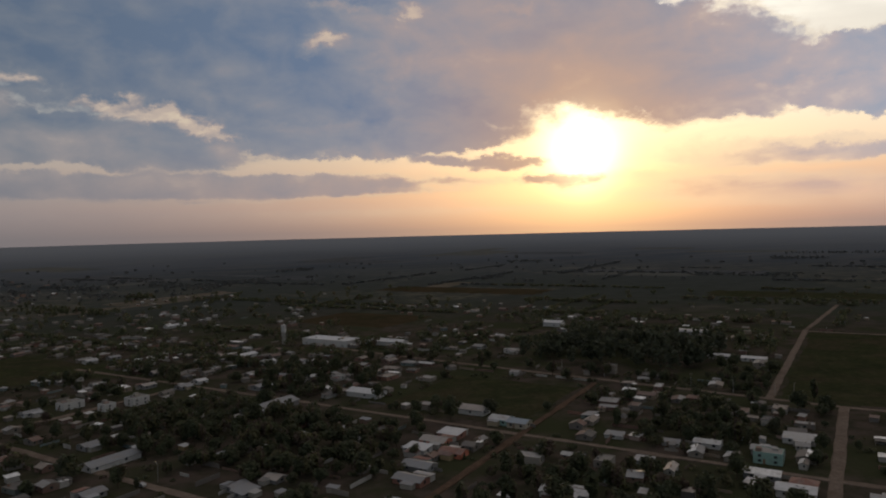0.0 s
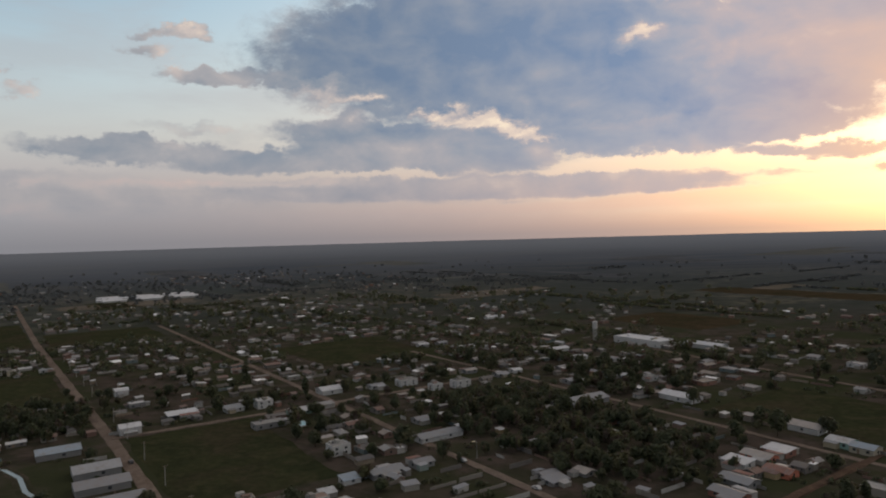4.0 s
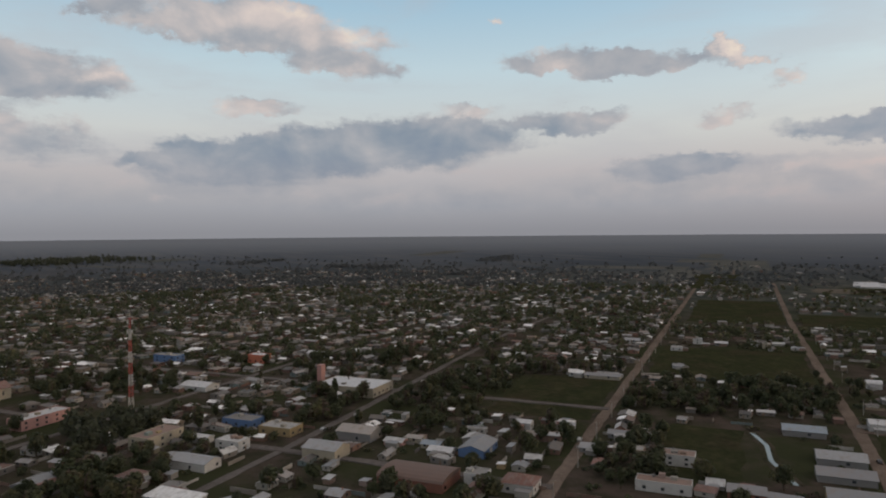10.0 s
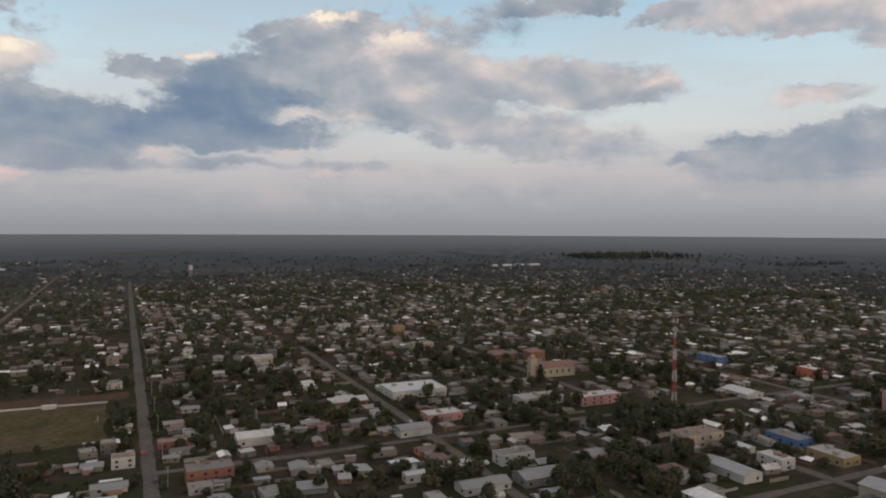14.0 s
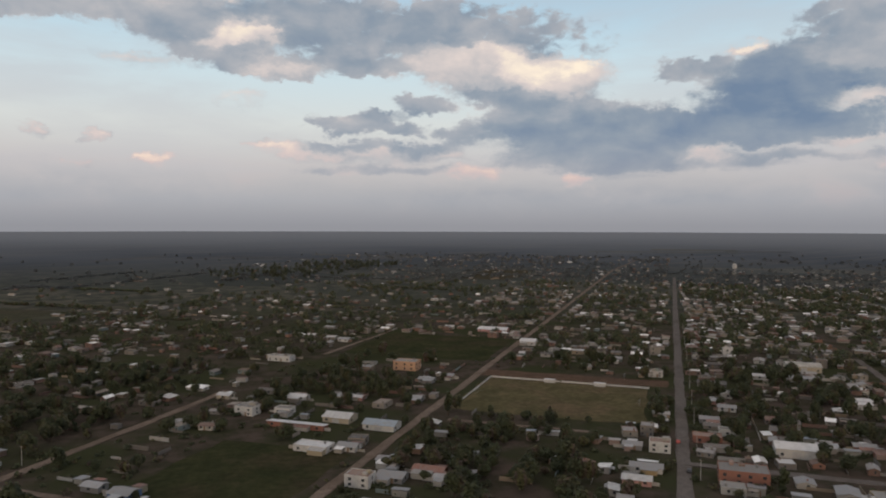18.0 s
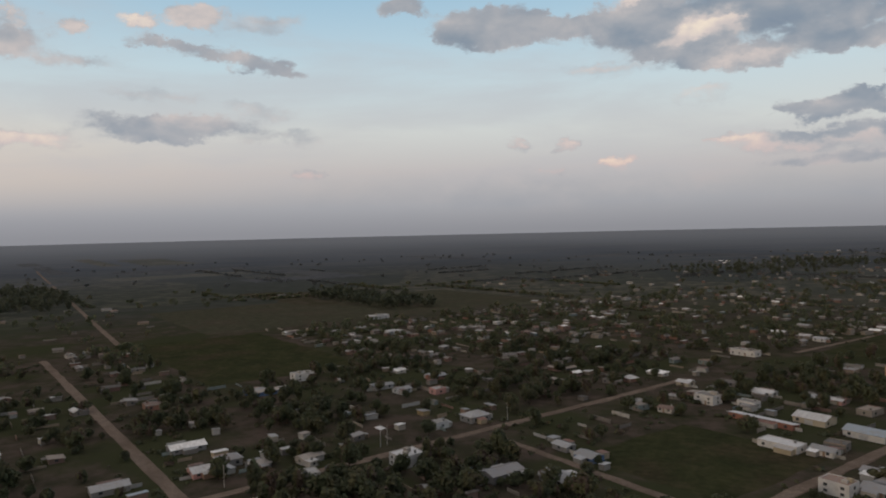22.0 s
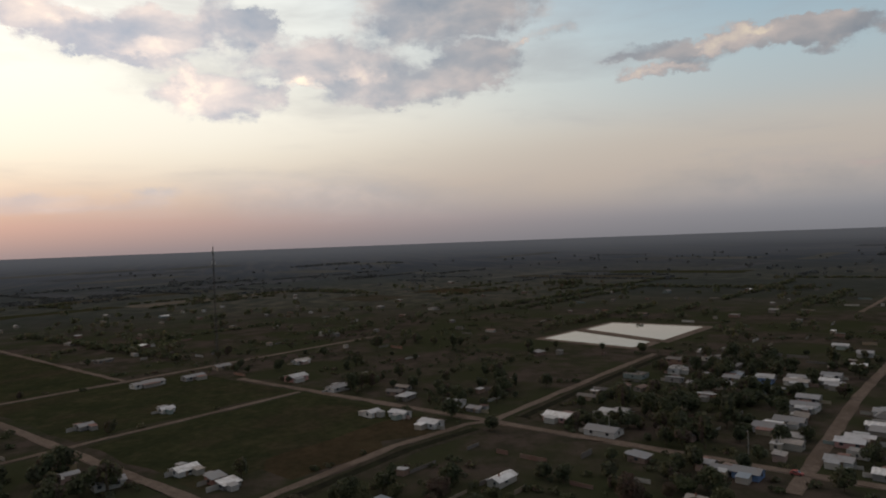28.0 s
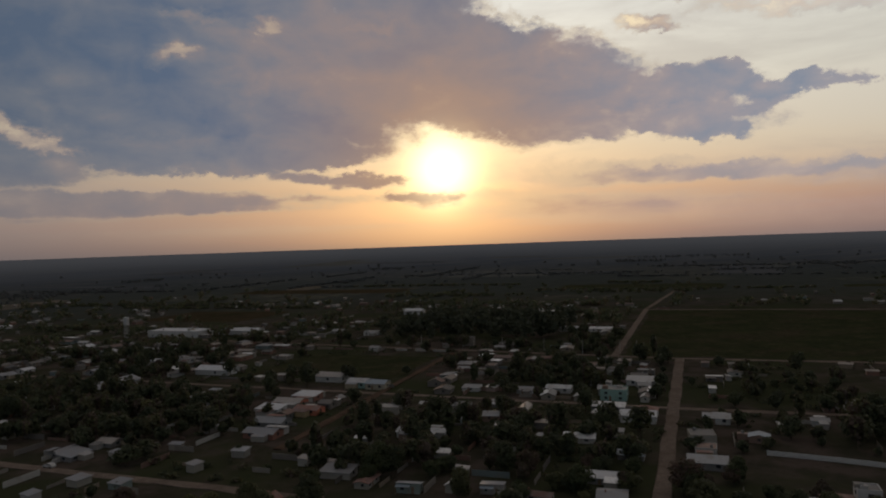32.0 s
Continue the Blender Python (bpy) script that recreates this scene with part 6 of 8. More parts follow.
big("gable", -110, -271, 9.0, 7.0, 4, WHITE, ZINC, "white rendered house with a grey corrugated zinc roof", "house")
big("flat2", 0, -326, 10.0, 8.0, 6, WHITE, SLAB, "white two-storey rendered building with a flat parapeted roof", "building")
big("gable", -12, -326, 9.0, 7.0, 4, GREY, ZINC, "grey rendered house with a grey corrugated zinc roof", "house")
big("gable", -5, -297, 14.0, 7.0, 4, WHITE, ZINC, "white rendered house with a grey corrugated zinc roof", "house")
big("gable", -8, -281, 12.0, 7.0, 4, PINK, ZINC, "pink rendered house with a grey corrugated zinc roof", "house")
big("gable", -11, -257, 6.0, 6.0, 5, WHITE, ZINC, "white rendered house with a grey corrugated zinc roof", "house")
big("flat2", -5, -490, 10.0, 7.0, 5, WHITE, SLAB, "white two-storey rendered building with a flat parapeted roof", "building")
big("flat2", -232, -147, 10.0, 12.0, 6, WHITE, WHITE_ROOF, "white two-storey rendered building with a bright white sheet roof", "building")
big("hip", -265, -208, 10.0, 13.0, 4, GREY, ZINC, "grey rendered house with a hipped grey corrugated zinc roof", "house")
big("flat", -266, -187, 6.0, 8.0, 4, WHITE, SLAB, "white rendered house with a flat parapeted roof", "house")
big("gable", -196, -166, 9.0, 16.0, 5, GREY, ZINC, "grey rendered house with a grey corrugated zinc roof", "house")
big("gable", -179, -180, 14.0, 10.0, 4, GREY, ZINC, "grey rendered house with a grey corrugated zinc roof", "house")
big("gable", -189, -206, 10.0, 8.0, 4, BLUE, ZINC, "blue rendered house with a grey corrugated zinc roof", "house")
big("gable", -205, -208, 9.0, 6.0, 4, GREY, ZINC, "grey rendered house with a grey corrugated zinc roof", "house")
big("gable", -357, -249, 8.0, 12.0, 4, BRICK, ZINC, "red brick walled house with a grey corrugated zinc roof", "house")
big("flat", -324, -227, 7.0, 8.0, 4, PINK, SLAB, "pink rendered house with a flat parapeted roof", "house")
big("gable", -340, -213, 7.0, 10.0, 4, WHITE, ZINC, "white rendered house with a grey corrugated zinc roof", "house")
big("gable", -356, -209, 6.0, 14.0, 4, WHITE, ZINC, "white rendered house with a grey corrugated zinc roof", "house")
big("flat", -651, -379, 8.0, 26.0, 5, WHITE, WHITE_ROOF, "white rendered building with a bright white sheet roof", "building")
big("flat", -544, -332, 8.0, 14.0, 4, WHITE, WHITE_ROOF, "white rendered house with a bright white sheet roof", "house")
big("flat2", -412, -183, 9.0, 14.0, 6, WHITE, SLAB, "white two-storey rendered building with a flat parapeted roof", "building")
big("gable", -389, -152, 7.0, 22.0, 4, BLUE, ZINC, "blue rendered house with a grey corrugated zinc roof", "house")
big("gable", -218, -25, 9.0, 12.0, 4, PINK, ZINC, "pink rendered house with a grey corrugated zinc roof", "house")
big("gable", -262, -22, 7.0, 20.0, 3.5, TEAL, ZINC, "pale green rendered house with a grey corrugated zinc roof", "house")
big("gable", -276, -45, 8.0, 14.0, 4, GREY, ZINC, "grey rendered house with a grey corrugated zinc roof", "house")
big("gable", -309, -82, 9.0, 16.0, 4, GREY, ZINC, "grey rendered house with a grey corrugated zinc roof", "house")
big("gable", -273, -78, 9.0, 10.0, 4, PINK, ZINC, "pink rendered house with a grey corrugated zinc roof", "house")
big("hip", -278, -90, 8.0, 10.0, 4, GREY, ZINC, "grey rendered house with a hipped grey corrugated zinc roof", "house")
big("gable", -266, -98, 7.0, 9.0, 4, GREY, ZINC, "grey rendered house with a grey corrugated zinc roof", "house")
big("gable", -395, -145, 5.6, 12.6, 4, BLUE, ZINC, "blue rendered house with a grey corrugated zinc roof", "house")
big("gable", -280, 141, 9.0, 14.0, 4, WHITE, ZINC, "white rendered house with a grey corrugated zinc roof", "house")
big("gable", -253, 133, 9.0, 14.0, 4, WHITE, ZINC, "white rendered house with a grey corrugated zinc roof", "house")
big("lean", -317, 124, 6.0, 9.0, 3.5, BRICK, WHITE_ROOF, "red brick walled house with a bright white sheet roof", "house")
big("lean", -333, 121, 6.0, 9.0, 3.5, BRICK, WHITE_ROOF, "red brick walled house with a bright white sheet roof", "house")
big("gable", -261, 51, 7.0, 9.0, 4, WHITE, ZINC, "white rendered house with a grey corrugated zinc roof", "house")
big("gable", -254, 36, 7.0, 9.0, 4, GREY, ZINC, "grey rendered house with a grey corrugated zinc roof", "house")
big("gable", -257, 22, 7.0, 9.0, 4, GREY, ZINC, "grey rendered house with a grey corrugated zinc roof", "house")
big("gable", -264, 12, 7.0, 9.0, 4, GREY, ZINC, "grey rendered house with a grey corrugated zinc roof", "house")
big("gable", -264, 3, 6.0, 7.6, 4, GREY, ZINC, "grey rendered house with a grey corrugated zinc roof", "house")
big("gable", -259, -6, 7.0, 9.0, 4, GREY, ZINC, "grey rendered house with a grey corrugated zinc roof", "house")
big("gable", -291, 81, 9.0, 12.0, 4, WHITE, ZINC, "white rendered house with a grey corrugated zinc roof", "house")
big("gable", -305, 77, 8.0, 12.0, 4, GREY, ZINC, "grey rendered house with a grey corrugated zinc roof", "house")
big("gable", -334, 78, 8.0, 12.0, 4, WHITE, ZINC, "white rendered house with a grey corrugated zinc roof", "house")
big("gable", -130, 234, 9.0, 7.0, 3.5, WHITE, ZINC, "white rendered house with a grey corrugated zinc roof", "house")
big("lean", -131, 216, 6.0, 5.0, 3.5, BRICK, ZINC, "red brick walled house with a grey corrugated zinc roof", "house")
big("lean", -131, 208, 7.0, 5.0, 3, GREY, ZINC, "grey rendered house with a grey corrugated zinc roof", "house")
big("gable", -137, 332, 7.0, 6.0, 3.5, GREY, ZINC, "grey rendered house with a grey corrugated zinc roof", "house")
big("gable", -175, 330, 7.0, 6.0, 3.5, WHITE, WHITE_ROOF, "white rendered house with a bright white sheet roof", "house")
big("gable", -203, 403, 20.0, 7.0, 4, WHITE, ZINC, "white rendered house with a grey corrugated zinc roof", "house")
big("gable", -229, 397, 14.0, 7.0, 4, GREY, ZINC, "grey rendered house with a grey corrugated zinc roof", "house")
big("gable", -260, 336, 12.0, 9.0, 5, PINK, ZINC, "pink rendered house with a grey corrugated zinc roof", "house")
big("gable", -300, 382, 12.0, 7.0, 4, WHITE, ZINC, "white rendered house with a grey corrugated zinc roof", "house")
big("gable", -254, 293, 12.0, 8.0, 4, WHITE, ZINC, "white rendered house with a grey corrugated zinc roof", "house")
big("gable", -224, 235, 7.0, 6.0, 4, WHITE, WHITE_ROOF, "white rendered house with a bright white sheet roof", "house")
big("gable", -230, 223, 6.0, 10.0, 4, WHITE, WHITE_ROOF, "white rendered house with a bright white sheet roof", "house")
big("gable", -225, 200, 7.0, 10.0, 4, WHITE, WHITE_ROOF, "white rendered house with a bright white sheet roof", "house")
big("gable", -233, 72, 7.0, 9.0, 4, BLUE, ZINC, "blue rendered house with a grey corrugated zinc roof", "house")
big("gable", -232, 80, 4.2, 6.3, 4, GREY, ZINC, "grey rendered house with a grey corrugated zinc roof", "house")
big("gable", -235, 86, 5.1, 6.0, 4, GREY, ZINC, "grey rendered house with a grey corrugated zinc roof", "house")
big("gable", -259, 216, 7.0, 12.0, 4, WHITE, ZINC, "white rendered house with a grey corrugated zinc roof", "house")
big("gable", -257, 200, 6.0, 8.0, 3, GREY, ZINC, "grey rendered house with a grey corrugated zinc roof", "house")
big("gable", -6, 286, 10.0, 8.0, 4, WHITE, ZINC, "white rendered house with a grey corrugated zinc roof", "house")
big("gable", -41, 289, 6.0, 5.0, 3.5, WHITE, ZINC, "white rendered house with a grey corrugated zinc roof", "house")
big("gable", -63, 323, 9.0, 5.0, 3, PINK, ZINC, "pink rendered house with a grey corrugated zinc roof", "house")
big("gable", -30, 200, 16.0, 8.0, 4, WHITE, ZINC, "white rendered house with a grey corrugated zinc roof", "house")
big("flat2", -40, 208, 6.0, 6.0, 6, WHITE, SLAB, "white two-storey rendered building with a flat parapeted roof", "building")
big("gable", -2, 231, 12.0, 9.0, 4, GREY, ZINC, "grey rendered house with a grey corrugated zinc roof", "house")
big("gable", 26, 210, 12.0, 7.0, 3.5, GREY, WHITE_ROOF, "grey rendered house with a bright white sheet roof", "house")
big("gable", 38, 327, 10.0, 8.0, 5, GREY, ZINC, "grey rendered house with a grey corrugated zinc roof", "house")
big("flat", 481, -80, 4.9, 15.4, 3.2, WHITE, SLAB, "white rendered house with a flat parapeted roof", "house")
big("gable", 483, -103, 5.6, 7.7, 4, WHITE, WHITE_ROOF, "white rendered house with a bright white sheet roof", "house")
big("gable", 637, -83, 9.0, 18.0, 4, WHITE, ZINC, "white rendered house with a grey corrugated zinc roof", "house")
big("gable", 529, -38, 6.0, 8.0, 3.5, WHITE, ZINC, "white rendered house with a grey corrugated zinc roof", "house")
big("flat", 605, -45, 7.0, 10.0, 4, WHITE, SLAB, "white rendered house with a flat parapeted roof", "house")
big("flat2", 647, -31, 7.0, 8.0, 6, WHITE, SLAB, "white two-storey rendered building with a flat parapeted roof", "building")
big("gable", 644, -12, 7.0, 11.0, 4, GREY, WHITE_ROOF, "grey rendered house with a bright white sheet roof", "house")
big("flat2", 647, 14, 7.0, 6.0, 6, WHITE, SLAB, "white two-storey rendered building with a flat parapeted roof", "building")
big("flat2", 641, 23, 7.0, 7.0, 5, CREAM, SLAB, "cream two-storey rendered building with a flat parapeted roof", "building")
big("gable", 635, 44, 6.0, 6.0, 4, WHITE, ZINC, "white rendered house with a grey corrugated zinc roof", "house")
big("gable", 316, -58, 9.0, 12.0, 4, GREY, ZINC, "grey rendered house with a grey corrugated zinc roof", "house")
big("gable", 351, -79, 7.0, 10.0, 4, WHITE, ZINC, "white rendered house with a grey corrugated zinc roof", "house")
big("lean", 345, -76, 4.9, 6.3, 4, WHITE, ZINC, "white rendered house with a grey corrugated zinc roof", "house")
big("gable", -384, 93, 7.0, 12.0, 4, WHITE, ZINC, "white rendered house with a grey corrugated zinc roof", "house")
big("gable", -409, 82, 7.0, 10.0, 4, WHITE, ZINC, "white rendered house with a grey corrugated zinc roof", "house")
big("gable", -385, 76, 7.0, 9.0, 4, GREY, ZINC, "grey rendered house with a grey corrugated zinc roof", "house")
big("lean", -382, 108, 6.0, 9.0, 3.5, BLUE, ZINC, "blue rendered house with a grey corrugated zinc roof", "house")
big("gable", -379, 123, 7.0, 9.0, 4, GREY, ZINC, "grey rendered house with a grey corrugated zinc roof", "house")
big("gable", -382, 137, 6.0, 7.0, 3.5, WHITE, ZINC, "white rendered house with a grey corrugated zinc roof", "house")
big("flat", -384, 156, 6.0, 7.0, 4, WHITE, SLAB, "white rendered house with a flat parapeted roof", "house")
big("lean", -363, 148, 6.0, 9.0, 3.5, GREY, ZINC, "grey rendered house with a grey corrugated zinc roof", "house")
big("gable", -486, 79, 7.0, 9.0, 5, WHITE, ZINC, "white rendered house with a grey corrugated zinc roof", "house")
big("gable", -475, 50, 7.0, 9.0, 4, WHITE, ZINC, "white rendered house with a grey corrugated zinc roof", "house")
big("gable", -358, 36, 8.0, 10.0, 5, GREY, ZINC, "grey rendered house with a grey corrugated zinc roof", "house")
big("gable", -338, 47, 7.0, 12.0, 4, WHITE, ZINC, "white rendered house with a grey corrugated zinc roof", "house")
big("gable", -314, 47, 6.0, 10.0, 4, GREY, ZINC, "grey rendered house with a grey corrugated zinc roof", "house")
big("gable", -285, 52, 7.0, 10.0, 4, PINK, WHITE_ROOF, "pink rendered house with a bright white sheet roof", "house")
big("lean", -275, 36, 5.0, 6.0, 3, WHITE, ZINC, "white rendered house with a grey corrugated zinc roof", "house")
big("gable", -366, 15, 6.0, 9.0, 4, WHITE, ZINC, "white rendered house with a grey corrugated zinc roof", "house")
big("gable", -390, 125, 6.0, 9.0, 3.5, GREY, ZINC, "grey rendered house with a grey corrugated zinc roof", "house")
big("gable", -389, 109, 7.0, 9.0, 4, GREY, ZINC, "grey rendered house with a grey corrugated zinc roof", "house")
big("gable", -395, 95, 7.0, 10.0, 4, WHITE, ZINC, "white rendered house with a grey corrugated zinc roof", "house")
big("gable", -393, 80, 7.0, 9.0, 4, GREY, ZINC, "grey rendered house with a grey corrugated zinc roof", "house")
big("gable", -361, 120, 7.0, 9.0, 4, GREY, ZINC, "grey rendered house with a grey corrugated zinc roof", "house")
big("gable", -360, 97, 6.0, 9.0, 4, BLUE, ZINC, "blue rendered house with a grey corrugated zinc roof", "house")
big("gable", -350, 80, 8.0, 10.0, 4, GREY, ZINC, "grey rendered house with a grey corrugated zinc roof", "house")
big("gable", -328, 77, 4.9, 7.0, 4, GREY, ZINC, "grey rendered house with a grey corrugated zinc roof", "house")
big("gable", -292, 50, 7.0, 10.0, 4, WHITE, WHITE_ROOF, "white rendered house with a bright white sheet roof", "house")
big("flat", -390, 157, 5.1, 6.8, 4, WHITE, SLAB, "white rendered house with a flat parapeted roof", "house")
big("gable", -513, 97, 7.0, 10.0, 4, WHITE, ZINC, "white rendered house with a grey corrugated zinc roof", "house")
big("gable", -263, 159, 9.0, 13.0, 4, PINK, ZINC, "pink rendered house with a grey corrugated zinc roof", "house")
big("gable", 410, 296, 7.0, 10.0, 4, GREY, ZINC, "grey rendered house with a grey corrugated zinc roof", "house")
big("gable", 537, 336, 7.0, 10.0, 4, WHITE, ZINC, "white rendered house with a grey corrugated zinc roof", "house")
big("gable", 533, 354, 7.0, 10.0, 4, GREY, ZINC, "grey rendered house with a grey corrugated zinc roof", "house")
big("gable", 499, 361, 7.0, 10.0, 4, WHITE, ZINC, "white rendered house with a grey corrugated zinc roof", "house")
big("flat2", 498, 374, 7.0, 9.0, 5, WHITE, SLAB, "white two-storey rendered building with a flat parapeted roof", "building")
big("gable", 442, 328, 7.0, 12.0, 4, GREY, ZINC, "grey rendered house with a grey corrugated zinc roof", "house")
big("gable", 388, 321, 7.0, 8.0, 4, WHITE, WHITE_ROOF, "white rendered house with a bright white sheet roof", "house")
big("gable", 385, 305, 7.0, 10.0, 4, GREY, ZINC, "grey rendered house with a grey corrugated zinc roof", "house")
big("gable", 346, 358, 10.0, 7.0, 4, BLUE, ZINC, "blue rendered house with a grey corrugated zinc roof", "house")
big("gable", 337, 327, 8.0, 12.0, 4, GREY, ZINC, "grey rendered house with a grey corrugated zinc roof", "house")
big("gable", 327, 364, 9.0, 7.0, 4, WHITE, ZINC, "white rendered house with a grey corrugated zinc roof", "house")
big("flat", 309, 371, 9.0, 7.0, 4, WHITE, SLAB, "white rendered house with a flat parapeted roof", "house")
big("gable", 374, 406, 10.0, 7.0, 4, WHITE, ZINC, "white rendered house with a grey corrugated zinc roof", "house")
big("gable", 396, 392, 8.0, 12.0, 4, WHITE, WHITE_ROOF, "white rendered house with a bright white sheet roof", "house")
big("flat", 305, 404, 9.0, 7.0, 4, GREY, SLAB, "grey rendered house with a flat parapeted roof", "house")
big("gable", 318, 197, 8.0, 9.0, 4, GREY, ZINC, "grey rendered house with a grey corrugated zinc roof", "house")
big("gable", 409, 219, 7.0, 10.0, 4, WHITE, ZINC, "white rendered house with a grey corrugated zinc roof", "house")
big("flat2", 380, 247, 7.0, 8.0, 5, WHITE, SLAB, "white two-storey rendered building with a flat parapeted roof", "building")
big("gable", 34, -410, 10.0, 7.0, 4, WHITE, ZINC, "white rendered house with a grey corrugated zinc roof", "house")
big("gable", 27, -424, 10.0, 7.0, 4, PINK, ZINC, "pink rendered house with a grey corrugated zinc roof", "house")
big("gable", 24, -382, 11.0, 7.0, 4, GREY, ZINC, "grey rendered house with a grey corrugated zinc roof", "house")
big("gable", 61, -504, 9.0, 7.0, 4, WHITE, ZINC, "white rendered house with a grey corrugated zinc roof", "house")
big("gable", 92, -505, 10.0, 7.0, 4, WHITE, ZINC, "white rendered house with a grey corrugated zinc roof", "house")
big("gable", 88, -355, 10.0, 7.0, 4, BRICK, ZINC, "red brick walled house with a grey corrugated zinc roof", "house")
big("gable", 93, -348, 7.0, 4.9, 4, BRICK, TILE, "red brick walled house with a red clay tile roof", "house")
big("gable", 109, -447, 8.0, 6.0, 5, WHITE, WHITE_ROOF, "white rendered house with a bright white sheet roof", "house")
big("gable", 112, -348, 10.0, 7.0, 4, TEAL, ZINC, "pale green rendered house with a grey corrugated zinc roof", "house")
big("gable", 119, -328, 7.6, 6.0, 4, GREY, ZINC, "grey rendered house with a grey corrugated zinc roof", "house")
big("gable", 72, -351, 9.0, 6.0, 4, WHITE, ZINC, "white rendered house with a grey corrugated zinc roof", "house")
big("flat", 31, -361, 9.0, 6.0, 4, WHITE, SLAB, "white rendered house with a flat parapeted roof", "house")
big("gable", -244, -347, 9.0, 7.0, 4, CREAM, ZINC, "cream rendered house with a grey corrugated zinc roof", "house")
big("gable", -176, -366, 9.0, 7.0, 4, YELLOW, ZINC, "yellow rendered house with a grey corrugated zinc roof", "house")
big("gable", -168, -367, 6.3, 4.9, 4, PINK, ZINC, "pink rendered house with a grey corrugated zinc roof", "house")
big("gable", -146, -425, 11.0, 7.0, 4, GREY, ZINC, "grey rendered house with a grey corrugated zinc roof", "house")
big("gable", -137, -376, 11.0, 7.0, 4, GREY, ZINC, "grey rendered house with a grey corrugated zinc roof", "house")
big("gable", -136, -440, 8.0, 7.0, 4, CREAM, ZINC, "cream rendered house with a grey corrugated zinc roof", "house")

def church(a, b):
    root = link("church", bmesh.new(), CREAM)
    bm = bmesh.new()
    gable_walls(bm, 30, 12, 7, 3.2)
    bm.to_mesh(root.data)
    bm.free()
    bm = bmesh.new()
    gable(bm, 30, 12, 7, 3.2, 0.5, 0.2)
    part("roof", bm, TILE, root, "faded brown tile roof")
    tower = part("bell_tower", boxed((14, 19, -2.5, 2.5, 0, 13), (13.8, 19.2, -2.7, 2.7, 10.2, 10.6)), CREAM, root)
    bm = bmesh.new()
    tube(bm, (16.5, 0, 13), (16.5, 0, 14.5), 2.2, 1.9, 12)
    tube(bm, (16.5, 0, 14.5), (16.5, 0, 16.2), 1.9, 0.3, 12)
    part("dome", bm, YELLOW, tower, "small ochre dome")
    windows(root, [(x, y, 2.5, f) for x in (-10, -5, 0, 5, 10) for y, f in ((-6, "s"), (6, "n"))], (1.1, 2.4))
    part("door", boxed((18.96, 19.06, -1.2, 1.2, 0, 3.2)), WOOD, root, "tall brown wooden door")
    tagged(root, "cream church with a tile roof and small bell tower", "church")
    x, y = at(a, b)
    root.matrix_basis = Matrix.Translation((x, y, 0)) @ Matrix.Rotation(TURN + math.pi, 4, "Z")
    BIG.append((a, b, 20, 8))


church(276, -414)


def sign_tower(a, b):
    root = link("sign_tower", boxed((-2.4, 2.4, -1.6, 1.6, 0, 12.5), (-2.6, 2.6, -1.8, 1.8, 12.5, 12.9)), PINK)
    part("panel", boxed((-2.0, 2.0, 1.6, 1.68, 4.0, 12.0)), RED, root, "plain red advertising panel")
    tagged(root, "tall pinkish red square sign tower", "tower")
    x, y = at(a, b)
    root.matrix_basis = Matrix.Translation((x, y, 0)) @ Matrix.Rotation(TURN, 4, "Z")
    BIG.append((a, b, 3, 3))


sign_tower(391, -250)


def lattice_mast(name, x, y, tall, wide, bands, label, first, second, tones, bar=0.13):
    """A square lattice mast painted in bands, with platforms and aerials."""
    root = new(name)
    tagged(root, label, "mast")
    step = tall / bands
    for i in range(bands):
        z0, z1 = i * step, (i + 1) * step
        w0, w1 = wide * (1 - 0.72 * z0 / tall), wide * (1 - 0.72 * z1 / tall)
        bm = bmesh.new()
        for sx, sy in ((1, 1), (1, -1), (-1, -1), (-1, 1)):
            tube(bm, (sx * w0, sy * w0, z0), (sx * w1, sy * w1, z1), bar, bar, 5)
        cells = 3
        for k in range(cells):
            za, zb = z0 + step * k / cells, z0 + step * (k + 1) / cells
            wa, wb = wide * (1 - 0.72 * za / tall), wide * (1 - 0.72 * zb / tall)
            for (px, py), (qx, qy) in (((1, 1), (1, -1)), ((1, -1), (-1, -1)), ((-1, -1), (-1, 1)), ((-1, 1), (1, 1))):
                tube(bm, (px * wa, py * wa, za), (qx * wb, qy * wb, zb), bar * 0.55, bar * 0.55, 4)
                tube(bm, (qx * wa, qy * wa, za), (px * wb, py * wb, zb), bar * 0.55, bar * 0.55, 4)
                tube(bm, (px * wa, py * wa, za), (qx * wa, qy * wa, za), bar * 0.55, bar * 0.55, 4)
        part("mast_section", bm, (first, second)[i % 2], root, tones[i % 2] + " lattice section")
    for z in (tall * 0.86, tall * 0.95):
        for k in range(6):
            turn = k * math.tau / 6
            bm = boxed((-0.2, 0.2, -0.12, 0.12, z - 1.0, z + 1.0))
            bmesh.ops.translate(bm, verts=bm.verts, vec=(math.cos(turn) * 1.35, math.sin(turn) * 1.35, 0))
            part("antenna_panel", bm, WHITE, root, "white antenna panel")
    bm = bmesh.new()
    tube(bm, (0, 0, tall), (0, 0, tall + 3.0), 0.08, 0.03, 6)
    part("lightning_rod", bm, STEEL, root)
    root.location = (x, y, 0)


lattice_mast("radio_mast", -393.8, -111.2, 55, 1.2, 9, "tall red and white banded lattice radio mast", RED, WHITE, ("red", "white"), 0.09)
lattice_mast("radio_mast", 476.0, 244.6, 81, 0.8, 11, "slender dark steel lattice mast beside fields", DARK, DARK, ("dark steel", "dark steel"), 0.07)
BIG.append((280, -298, 4, 4))


